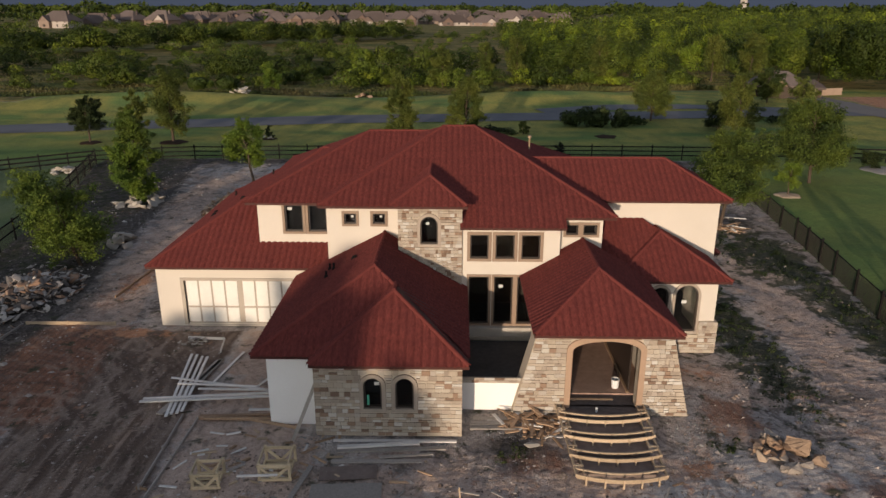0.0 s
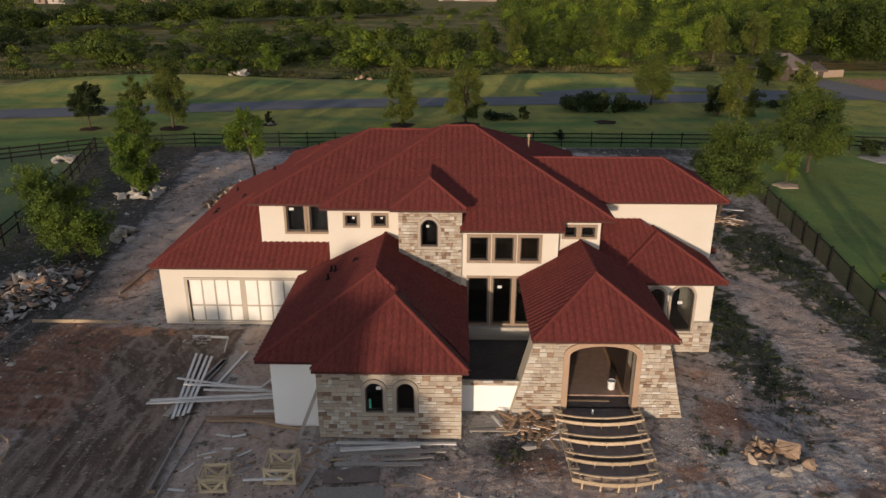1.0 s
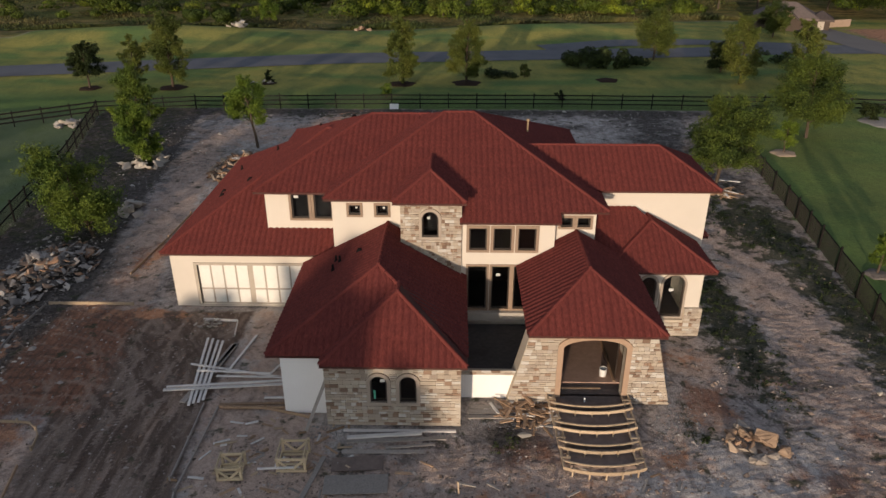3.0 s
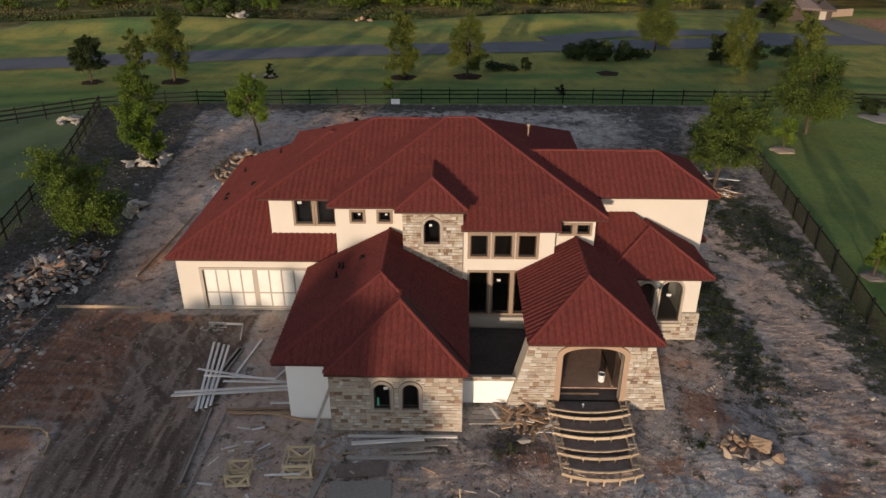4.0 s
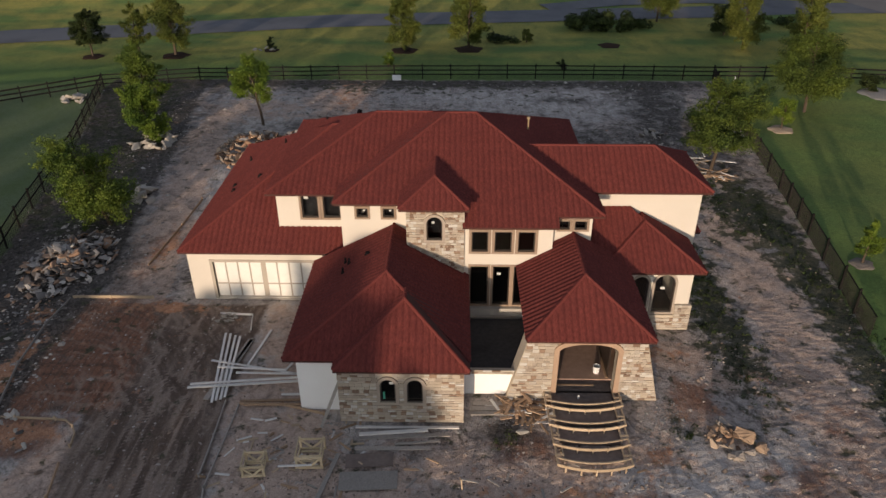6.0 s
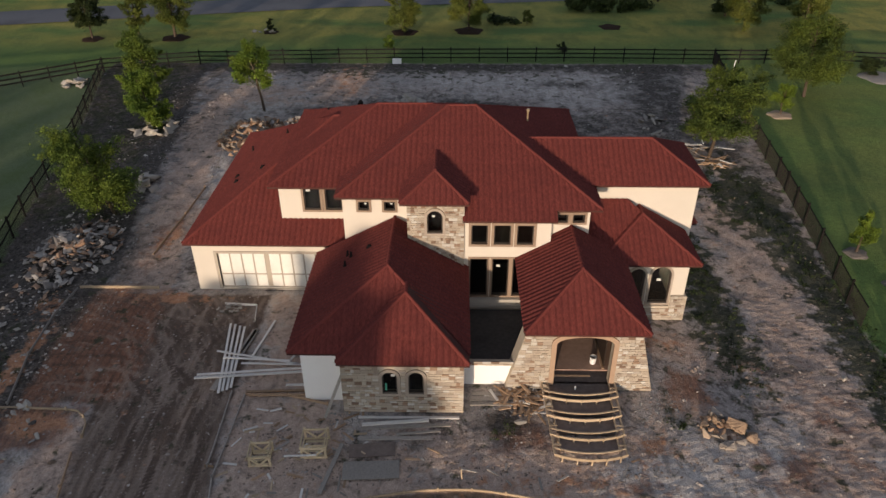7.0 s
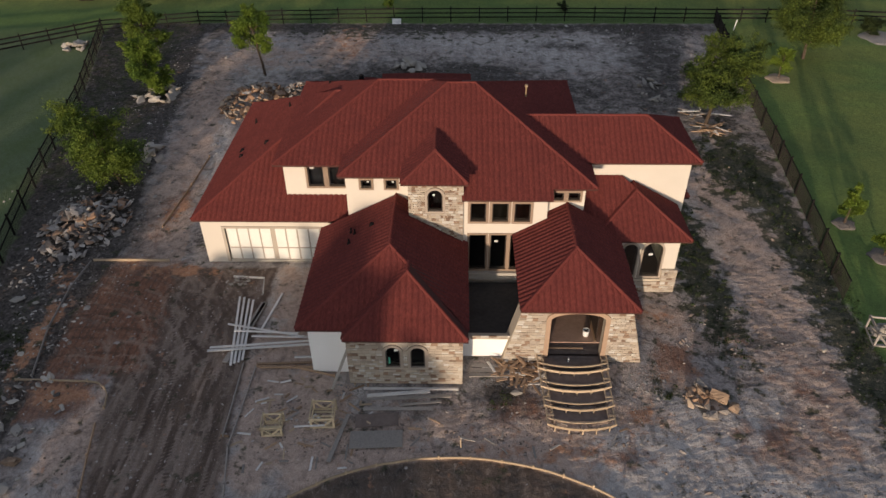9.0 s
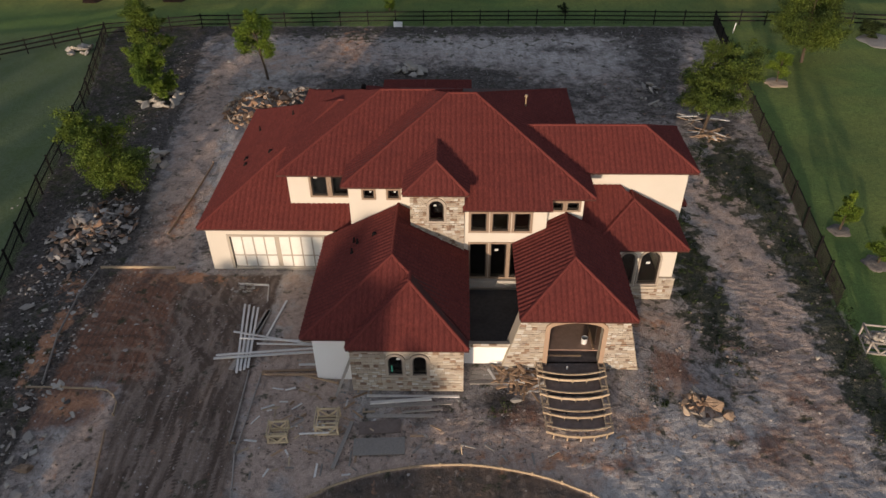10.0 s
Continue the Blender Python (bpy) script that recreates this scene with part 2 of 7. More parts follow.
def ground_material():
    """Bare lot, lawn and meadow, mixed by the masks on the sheet and by grain at several scales."""
    m, nt, b = material("site_ground", 0.95)

    def mask(name):
        a = nt.nodes.new("ShaderNodeAttribute")
        a.attribute_name = name
        return a.outputs["Fac"]

    def soft(name, scale, amount, lo=0.34, hi=0.70):
        """A mask with a ragged edge."""
        n = grain(nt, scale, 5, 0.65)
        s = nt.nodes.new("ShaderNodeMath")
        s.operation = "MULTIPLY_ADD"
        nt.links.new(ramp2(nt, n, -amount, amount), s.inputs[0])
        s.inputs[1].default_value = 1.0
        nt.links.new(mask(name), s.inputs[2])
        return ramp(nt, s.outputs[0], lo, hi)

    fine, mid, broad = grain(nt, 5, 8, 0.70, warp=0.6), grain(nt, 1.1, 8, 0.72, warp=1.4), grain(nt, 0.22, 5, 0.62, warp=0.8)
    crust = grain(nt, 2.6, 6, 0.66, (1.0, 0.55, 1.0), 2.2)

    def ruts(scale, stretch, lo, hi):
        """Streaks that follow the wheel tracks."""
        c = nt.nodes.new("ShaderNodeCombineXYZ")
        nt.links.new(mask("rut_u"), c.inputs[0])
        nt.links.new(mask("rut_v"), c.inputs[1])
        mp = nt.nodes.new("ShaderNodeMapping")
        mp.inputs["Scale"].default_value = (1, stretch, 1)
        nt.links.new(c.outputs[0], mp.inputs["Vector"])
        n = node(nt, "ShaderNodeTexNoise", Scale=scale, Detail=4.0, Roughness=0.6)
        nt.links.new(mp.outputs["Vector"], n.inputs["Vector"])
        return ramp(nt, n.outputs["Fac"], lo, hi)

    def clip(fac, most):
        k = nt.nodes.new("ShaderNodeMath")
        k.operation = "MULTIPLY"
        k.inputs[1].default_value = most
        nt.links.new(fac, k.inputs[0])
        return k.outputs[0]

    soil = mix(nt, ramp(nt, fine, 0.28, 0.72), (0.230, 0.190, 0.165), (0.54, 0.460, 0.405))
    soil = mix(nt, clip(ramp(nt, mid, 0.50, 0.60), 0.85), soil, (0.095, 0.077, 0.067))
    soil = mix(nt, ramp(nt, broad, 0.5, 0.7), soil, mix(nt, ramp(nt, fine, 0.35, 0.65), (0.24, 0.220, 0.205), (0.46, 0.420, 0.390)))
    clay = mix(nt, ramp(nt, fine, 0.3, 0.7), (0.33, 0.155, 0.092), (0.170, 0.088, 0.058))
    pale = mix(nt, ramp(nt, mid, 0.38, 0.62), (0.58, 0.528, 0.480), (0.38, 0.342, 0.310))
    pale = mix(nt, clip(ramp(nt, grain(nt, 1.0, 5, 0.6, (2.0, 0.35, 1)), 0.52, 0.66), 0.6), pale, (0.170, 0.145, 0.128))
    pale = mix(nt, clip(ramp(nt, fine, 0.52, 0.70), 0.5), pale, (0.150, 0.130, 0.115))
    soil = mix(nt, soft("pale", 0.7, 0.8, 0.15, 0.95), soil, pale)
    tan = mix(nt, ramp(nt, fine, 0.28, 0.72), (0.36, 0.250, 0.192), (0.60, 0.455, 0.355))
    tan = mix(nt, clip(ramp(nt, mid, 0.51, 0.64), 0.62), tan, (0.130, 0.100, 0.082))
    soil = mix(nt, clip(soft("tan", 0.7, 1.2), 0.85), soil, tan)
    mud = mix(nt, ruts(2.2, 0.10, 0.34, 0.66), (0.122, 0.088, 0.068), (0.190, 0.140, 0.108))
    mud = mix(nt, clip(ruts(3.6, 0.14, 0.54, 0.72), 0.45), mud, (0.34, 0.268, 0.218))
    mud = mix(nt, clip(ruts(4.2, 0.18, 0.54, 0.72), 0.5), mud, (0.068, 0.051, 0.041))
    mud = mix(nt, clip(ramp(nt, fine, 0.45, 0.7), 0.65), mud, (0.10, 0.078, 0.064))
    light, deep = ramp(nt, mask("tracks"), 0.06, 0.75), ramp(nt, mask("tracks"), -0.06, -0.75)
    mud = mix(nt, clip(light, 0.7), mix(nt, clip(deep, 0.5), mud, (0.056, 0.042, 0.034)), (0.35, 0.275, 0.225))
    soil = mix(nt, soft("mud", 1.5, 0.5), soil, mud)
    tread = nt.nodes.new("ShaderNodeTexWave")
    tread.wave_type, tread.bands_direction = "BANDS", "X"
    for key, value in (("Scale", 1.05), ("Distortion", 2.6), ("Detail", 3.0), ("Detail Scale", 1.6)):
        tread.inputs[key].default_value = value
    nt.links.new(nt.nodes.new("ShaderNodeNewGeometry").outputs["Position"], tread.inputs["Vector"])
    clay = mix(nt, clip(ramp(nt, tread.outputs["Fac"], 0.55, 0.9), 0.35), clay, (0.085, 0.056, 0.043))
    clay = mix(nt, clip(ruts(2.4, 0.14, 0.54, 0.70), 0.6), clay, (0.31, 0.235, 0.185))
    clay = mix(nt, clip(ruts(3.4, 0.14, 0.54, 0.70), 0.5), clay, (0.10, 0.074, 0.058))
    clay = mix(nt, clip(light, 0.8), mix(nt, clip(deep, 0.7), clay, (0.075, 0.050, 0.038)), (0.32, 0.225, 0.170))
    clay = mix(nt, 0.10, clay, soil)
    soil = mix(nt, clip(soft("clay", 1.1, 0.8), 0.92), soil, clay)
    soil = mix(nt, clip(soft("dark", 1.0, 1.2, 0.2, 0.95), 0.94), soil, mix(nt, ramp(nt, fine, 0.40, 0.66), (0.036, 0.032, 0.028), mix(nt, ramp(nt, mid, 0.4, 0.62), (0.100, 0.088, 0.077), (0.190, 0.166, 0.142))))
    chips = nt.nodes.new("ShaderNodeTexVoronoi")
    chips.inputs["Scale"].default_value = 2.6
    nt.links.new(nt.nodes.new("ShaderNodeNewGeometry").outputs["Position"], chips.inputs["Vector"])
    sep = nt.nodes.new("ShaderNodeSeparateColor")
    nt.links.new(chips.outputs["Color"], sep.inputs[0])
    small = nt.nodes.new("ShaderNodeMath")  # stone chips of uneven size, most of them missing
    small.operation = "MULTIPLY_ADD"
    small.inputs[1].default_value, small.inputs[2].default_value = 0.62, -0.42
    nt.links.new(sep.outputs[0], small.inputs[0])
    less = nt.nodes.new("ShaderNodeMath")
    less.operation = "LESS_THAN"
    nt.links.new(chips.outputs["Distance"], less.inputs[0])
    nt.links.new(small.outputs[0], less.inputs[1])
    soil = mix(nt, clip(less.outputs[0], 0.8), soil, mix(nt, sep.outputs[1], (0.36, 0.32, 0.285), (0.55, 0.50, 0.45)))
    soil = mix(nt, clip(soft("ochre", 1.6, 1.3), 0.9), soil, mix(nt, ramp(nt, fine, 0.35, 0.65), (0.36, 0.175, 0.098), (0.52, 0.285, 0.170)))
    wet = mix(nt, ramp(nt, crust, 0.56, 0.66), soil, mix(nt, 0.30, soil, (0.060, 0.050, 0.044)))  # damp crusts and dry, pale scabs
    soil = mix(nt, clip(ramp(nt, crust, 0.42, 0.34), 0.25), wet, (0.50, 0.44, 0.385))
    weeds = mix(nt, ramp(nt, fine, 0.36, 0.64), (0.030, 0.034, 0.021), (0.092, 0.090, 0.056))
    soil = mix(nt, clip(soft("weeds", 1.3, 2.0), 0.92), soil, weeds)
    # yellow patches paint sunlight between tree shadows into the lawn's colour
    patch = nt.nodes.new("ShaderNodeMath")
    patch.operation = "MULTIPLY"
    nt.links.new(ramp(nt, grain(nt, 0.10, 3, 0.5, (0.8, 1.6, 1)), 0.38, 0.54), patch.inputs[0])
    nt.links.new(mask("sunlit"), patch.inputs[1])
    lawn = mix(nt, ramp(nt, grain(nt, 0.16, 4, 0.55), 0.40, 0.62), (0.122, 0.190, 0.062), (0.166, 0.244, 0.070))
    lawn = mix(nt, clip(mask("dull"), 0.7), lawn, (0.142, 0.162, 0.108))
    lawn = mix(nt, patch.outputs[0], lawn, (0.35, 0.315, 0.085))
    lawn = mix(nt, clip(ramp(nt, grain(nt, 0.5, 4, 0.6, (1, 0.5, 1)), 0.45, 0.7), 0.6), lawn, (0.104, 0.148, 0.055))
    lawn = mix(nt, ramp(nt, fine, 0.40, 0.85), lawn, (0.088, 0.112, 0.042))
    soil = mix(nt, soft("lawn", 1.3, 0.6), soil, lawn)
    field = mix(nt, ramp(nt, grain(nt, 0.05, 5, 0.65, (1, 2.5, 1)), 0.42, 0.58), (0.125, 0.132, 0.038), (0.31, 0.225, 0.090))
    field = mix(nt, ramp(nt, grain(nt, 0.25, 6, 0.7, (1, 1.8, 1)), 0.46, 0.64), field, (0.058, 0.062, 0.026))
    soil = mix(nt, soft("field", 0.4, 0.3), soil, field)
    grit = grain(nt, 24, 3, 0.7)
    speck = nt.nodes.new("ShaderNodeHueSaturation")
    nt.links.new(soil, speck.inputs["Color"])
    nt.links.new(ramp2(nt, ramp(nt, grit, 0.32, 0.68), 0.78, 1.22), speck.inputs["Value"])
    soil = speck.outputs["Color"]
    nt.links.new(soil, b.inputs["Base Color"])
    add = nt.nodes.new("ShaderNodeMath")
    nt.links.new(fine, add.inputs[0])
    nt.links.new(mid, add.inputs[1])
    bump(nt, b, add.outputs[0], 0.7, 0.10)
    return m


GROUND = ground_material()

# ---- building tools ----
def part(name, bm, mat, parent=None, label=""):
    me = bpy.data.meshes.new(name)
    bm.to_mesh(me)
    bm.free()
    me.materials.append(mat)
    ob = new(name, me)
    if parent:
        ob.parent = parent
    if label:
        ob["label"] = label
    return ob


def raw(name, verts, faces, mat, parent=None, label="", smooth=False):
    me = bpy.data.meshes.new(name)
    me.from_pydata([tuple(v) for v in verts], [], faces)
    me.materials.append(mat)
    if smooth:
        me.polygons.foreach_set("use_smooth", [True] * len(me.polygons))
    ob = new(name, me)
    if parent:
        ob.parent = parent
    if label:
        ob["label"] = label
    return ob


def shared(name, data, parent, m):
    ob = new(name, data)
    ob.parent = parent
    ob.matrix_basis = m
    return ob


def box(bm, x0, x1, y0, y1, z0, z1, bevel=0.0, m=None):
    t = Matrix.Translation(((x0 + x1) / 2, (y0 + y1) / 2, (z0 + z1) / 2)) @ Matrix.Diagonal((x1 - x0, y1 - y0, z1 - z0, 1))
    made = bmesh.ops.create_cube(bm, size=1, matrix=(m @ t) if m else t)["verts"]
    if bevel:
        edges = list({e for v in made for e in v.link_edges})
        bmesh.ops.bevel(bm, geom=edges, offset=bevel, segments=1, affect="EDGES")
    return bm


def boxes(*rows, bevel=0.0):
    bm = bmesh.new()
    for r in rows:
        box(bm, *r, bevel=bevel)
    return bm


def empty(name, at=(0, 0, 0), turn=0.0):
    ob = new(name)
    ob.matrix_basis = pose(*at, 0, 0, turn)
    return ob


def tube(bm, a, b, r0, r1=None, n=8):
    a, b = Vector(a), Vector(b)
    r1 = r0 if r1 is None else r1
    turn = (b - a).to_track_quat("Z", "Y").to_matrix()
    rings = []
    for p, r in ((a, r0), (b, r1)):
        rings.append([bm.verts.new(p + turn @ Vector((r * math.cos(k * math.tau / n), r * math.sin(k * math.tau / n), 0))) for k in range(n)])
    for k in range(n):
        bm.faces.new((rings[0][k], rings[0][(k + 1) % n], rings[1][(k + 1) % n], rings[1][k]))
    bm.faces.new(rings[0][::-1]), bm.faces.new(rings[1])
    return bm


def arch_loop(x0, x1, z0, spring, rise, n=12):
    """Corners of an arched opening in its wall, from the bottom left round to the bottom right; rise 0: square."""
    pts = [(x0, z0)]
    if rise <= 0:
        return pts + [(x0, spring), (x1, spring), (x1, z0)]
    c, h = (x0 + x1) / 2, (x1 - x0) / 2
    pts += [(c - h * math.cos(k * math.pi / n), spring + rise * math.sin(k * math.pi / n)) for k in range(n + 1)]
    return pts + [(x1, z0)]


def pierced(outline, holes, y, depth):
    """A wall in the x-z plane at y, with openings right through it."""
    bm = bmesh.new()
    edges = []
    for loop in (outline, *holes):
        vs = [bm.verts.new((px, y, pz)) for px, pz in loop]
        edges += [bm.edges.new((vs[i], vs[(i + 1) % len(vs)])) for i in range(len(vs))]
    bmesh.ops.triangle_fill(bm, edges=edges, use_beauty=True)
    made = bmesh.ops.extrude_face_region(bm, geom=bm.faces[:])["geom"]
    bmesh.ops.translate(bm, vec=(0, depth, 0), verts=[v for v in made if isinstance(v, bmesh.types.BMVert)])
    bmesh.ops.recalc_face_normals(bm, faces=bm.faces[:])
    return bm


def band(loop_in, loop_out, y0, y1):
    """A moulded surround between two loops with the same count of corners, from y0 (front) to y1 (back)."""
    bm = bmesh.new()
    rings = [[bm.verts.new((px, yy, pz)) for px, pz in loop] for loop, yy in ((loop_in, y1), (loop_in, y0), (loop_out, y0), (loop_out, y1))]
    n = len(loop_in)
    for a, b in ((0, 1), (1, 2), (2, 3)):
        for i in range(n):
            bm.faces.new((rings[a][i], rings[a][(i + 1) % n], rings[b][(i + 1) % n], rings[b][i]))
    bmesh.ops.recalc_face_normals(bm, faces=bm.faces[:])
    return bm


def grow(x0, x1, z0, spring, rise, by, below=None):
    """The same opening, larger by a margin."""
    return arch_loop(x0 - by, x1 + by, z0 - (by if below is None else below), spring + (by if rise <= 0 else 0), (rise + by) if rise > 0 else 0)


def window(house, y, x0, x1, z0, spring, rise=0.0, trim=0.1, sticker=None, bar=True, wall=0.22):
    """A window in a wall that faces -y: cast surround > frame, pane, sticker."""
    w = part("window", band(grow(x0, x1, z0, spring, rise, 0.0), grow(x0, x1, z0, spring, rise, trim), y - 0.045, y + 0.05), STONETRIM if rise > 0 else TRIM, house)
    part("frame", band(grow(x0, x1, z0, spring, rise, -0.055), grow(x0, x1, z0, spring, rise, 0.004), y + 0.05, y + 0.12), FRAME, w, "dark bronze window frame")
    bm = bmesh.new()
    bm.faces.new([bm.verts.new((px, y + 0.085, pz)) for px, pz in grow(x0, x1, z0, spring, rise, -0.05)])
    made = bmesh.ops.extrude_face_region(bm, geom=bm.faces[:])["geom"]
    bmesh.ops.translate(bm, vec=(0, 0.012, 0), verts=[v for v in made if isinstance(v, bmesh.types.BMVert)])
    bmesh.ops.recalc_face_normals(bm, faces=bm.faces[:])
    pane = part("pane", bm, GLASS, w)
    pane.visible_shadow = False
    if sticker:
        sx, sz, sw, sh = sticker
        part("sticker", boxes((sx, sx + sw, y + 0.076, y + 0.083, sz, sz + sh)), PAPER, w, "small white paper window sticker")
    return w


def sweep(points, h, t):
    """A board that follows a line: one unbroken ribbon h high and t thick, centred on the points."""
    bm = bmesh.new()
    pts = [Vector(p) for p in points]
    rings = []
    for i, p in enumerate(pts):
        d = (pts[min(i + 1, len(pts) - 1)] - pts[max(i - 1, 0)])
        s = Vector((-d.y, d.x, 0)).normalized() * t / 2
        up = Vector((0, 0, h / 2))
        rings.append([bm.verts.new(q) for q in (p - s - up, p + s - up, p + s + up, p - s + up)])
    for a, b in zip(rings[:-1], rings[1:]):
        for k in range(4):
            bm.faces.new((a[k], a[(k + 1) % 4], b[(k + 1) % 4], b[k]))
    bm.faces.new(rings[0][::-1]), bm.faces.new(rings[-1])
    bmesh.ops.recalc_face_normals(bm, faces=bm.faces[:])
    return bm


# ---- roofs ----
PERIOD, COURSE = 0.262, 0.40


def tile_face(roof, origin, along, inward, slope, lo, hi, d0, d1, cuts=()):
    """Courses of ribbed roof tile on one slope. origin: the eave's zero; along: unit vector of the eave; inward: unit vector up the slope in
    plan; lo, hi: the slope's ends along the eave at each depth in plan."""
    o, e, h = Vector(origin), Vector(along), Vector(inward)
    nrm = (Vector((0, 0, 1)) - h * slope).normalized()
    step = COURSE / math.sqrt(1 + slope * slope)
    stops = [d0, *[c for c in cuts if d0 < c < d1], d1]
    rows = []
    for a, b in zip(stops[:-1], stops[1:]):
        n = max(1, round((b - a) / step))
        rows += [(a + (b - a) * k / n, a + (b - a) * (k + 1) / n) for k in range(n)]
    sub = 8
    for a, b in rows:
        mid = (a + b) / 2
        l0, h0, l1, h1 = lo(a + 1e-4), hi(a + 1e-4), lo(b - 1e-4), hi(b - 1e-4)
        left, right = min(l0, l1), max(h0, h1)
        if right - left < 0.08:
            continue
        k0, k1 = math.floor(left / PERIOD * sub), math.ceil(right / PERIOD * sub)
        us = [k * PERIOD / sub for k in range(k0, k1 + 1)]
        verts, faces = [], []
        jit = random.uniform(-0.003, 0.003)
        for d, l, r, lift in ((a - 0.03, l0, h0, 0.001), (a - 0.03, l0, h0, 0.011 + jit), (a - 0.03, l0, h0, 0.011 + jit), (b, l1, h1, 0.004)):
            for u in us:
                uu = min(max(u, l), max(l, r))
                ph = (uu / PERIOD) % 1.0
                wave = 0.046 * (1 - abs(2 * ph - 1) ** 1.7)
                verts.append(o + e * uu + h * d + Vector((0, 0, slope * d)) + nrm * (lift + wave))
        n = len(us)
        for j in (0, 2):
            for i in range(n - 1):
                p, q = j * n + i, j * n + i + 1
                if (verts[p] - verts[q]).length > 1e-5 or (verts[p + n] - verts[q + n]).length > 1e-5:
                    faces.append((p, q, q + n, p + n))
        raw("tile_course", verts, faces, TILE, roof, smooth=True)


def cap_mesh():
    """One half-round cap tile, 0.42 long, tapered, with a lip."""
    bm = bmesh.new()
    n = 7
    rows = []
    for yy, r, zz in ((0.0, 0.078, 0.0), (0.0, 0.086, 0.006), (0.05, 0.086, 0.006), (0.05, 0.082, 0.003), (0.42, 0.076, -0.003)):
        rows.append([bm.verts.new((-r * math.cos(k * math.pi / (n - 1)), yy, zz + r * math.sin(k * math.pi / (n - 1)) - 0.03)) for k in range(n)])
    for p, q in zip(rows[:-1], rows[1:]):
        for k in range(n - 1):
            bm.faces.new((p[k], p[k + 1], q[k + 1], q[k]))
    bmesh.ops.recalc_face_normals(bm, faces=bm.faces[:])
    me = bpy.data.meshes.new("ridge_cap")
    bm.to_mesh(me)
    bm.free()
    me.materials.append(CAP)
    return me


CAP_MESH = cap_mesh()


def cap_line(roof, a, b):
    """Overlapping rounded caps along a ridge or hip, laid from the low end up."""
    a, b = Vector(a) + Vector((0, 0, 0.02)), Vector(b) + Vector((0, 0, 0.02))
    n = max(1, round((b - a).length / 0.38))
    way = (b - a).normalized()
    side = way.cross(Vector((0, 0, 1))).normalized()
    turn = Matrix((side, way, side.cross(way))).transposed().to_4x4()
    for k in range(n):
        p = a.lerp(b, k / n)
        shared("ridge_cap", CAP_MESH, roof, Matrix.Translation(p) @ turn @ pose(0, 0, random.uniform(-0.004, 0.004), 0, 0, random.uniform(-0.8, 0.8)))


def hip_roof(house, name, x0, x1, y0, y1, z, p, faces="FLRB", back_open=False, left_open=False, right_open=False, caps=True, label="", apex=None):
    """A hipped roof over a rectangle: solid deck with fascia and soffit, courses of tile, caps. An open end runs on into another roof or wall."""
    W, D = x1 - x0, y1 - y0
    if apex:  # a ridge off the middle, over slopes of uneven run
        m = apex[1] - y0
        ra, rb = Vector(apex), Vector((apex[0], y1, apex[2]))
    elif back_open:
        m = W / 2
        ra, rb = Vector(((x0 + x1) / 2, y0 + m, z + p * m)), Vector(((x0 + x1) / 2, y1, z + p * m))
    elif left_open:
        m = D / 2
        ra, rb = Vector((x0, (y0 + y1) / 2, z + p * m)), Vector((x1 - m, (y0 + y1) / 2, z + p * m))
    elif right_open:
        m = D / 2
        ra, rb = Vector((x0 + m, (y0 + y1) / 2, z + p * m)), Vector((x1, (y0 + y1) / 2, z + p * m))
    elif W >= D:
        m = D / 2
        ra, rb = Vector((x0 + m, (y0 + y1) / 2, z + p * m)), Vector((x1 - m, (y0 + y1) / 2, z + p * m))
    else:
        m = W / 2
        ra, rb = Vector(((x0 + x1) / 2, y0 + m, z + p * m)), Vector(((x0 + x1) / 2, y1 - m, z + p * m))
    bm = bmesh.new()
    c = [(x0, y0), (x1, y0), (x1, y1), (x0, y1)]
    lowr = [bm.verts.new((cx, cy, z - 0.11)) for cx, cy in c]
    upr = [bm.verts.new((cx, cy, z - 0.015)) for cx, cy in c]
    A, B = bm.verts.new(ra - Vector((0, 0, 0.015))), bm.verts.new(rb - Vector((0, 0, 0.015)))
    bm.faces.new(lowr[::-1])
    for i in range(4):
        bm.faces.new((lowr[i], lowr[(i + 1) % 4], upr[(i + 1) % 4], upr[i]))
    if back_open or (W < D and not (left_open or right_open)):
        tops = ((upr[0], upr[1], A), (upr[1], upr[2], B, A), (upr[2], upr[3], B), (upr[3], upr[0], A, B))
    else:
        tops = ((upr[0], upr[1], B, A), (upr[1], upr[2], B), (upr[2], upr[3], A, B), (upr[3], upr[0], A))
    for f in tops:
        bm.faces.new(f)
    roof = part(name, bm, FASCIA, house, label)
    cut = lambda flag: 0.0 if flag else 1.0
    fl, fr = cut(left_open), cut(right_open)
    fb = cut(back_open)
    if apex:
        up, rl, rr = apex[2] - z, apex[0] - x0, x1 - apex[0]
        tile_face(roof, (x0, y0, z), (1, 0, 0), (0, 1, 0), up / m, lambda d: d * rl / m, lambda d: W - d * rr / m, 0, m)
        tile_face(roof, (x0, y1, z), (0, -1, 0), (1, 0, 0), up / rl, lambda d: 0.0, lambda d: D - d * m / rl, 0, rl)
        tile_face(roof, (x1, y0, z), (0, 1, 0), (-1, 0, 0), up / rr, lambda d: d * m / rr, lambda d: D, 0, rr)
        faces = ""
    if "F" in faces:
        tile_face(roof, (x0, y0, z), (1, 0, 0), (0, 1, 0), p, lambda d: fl * d, lambda d: W - fr * d, 0, m)
    if "B" in faces:
        tile_face(roof, (x1, y1, z), (-1, 0, 0), (0, -1, 0), p, lambda d: fr * d, lambda d: W - fl * d, 0, m)
    if "L" in faces:
        tile_face(roof, (x0, y1, z), (0, -1, 0), (1, 0, 0), p, lambda d: fb * d, lambda d: D - d, 0, m)
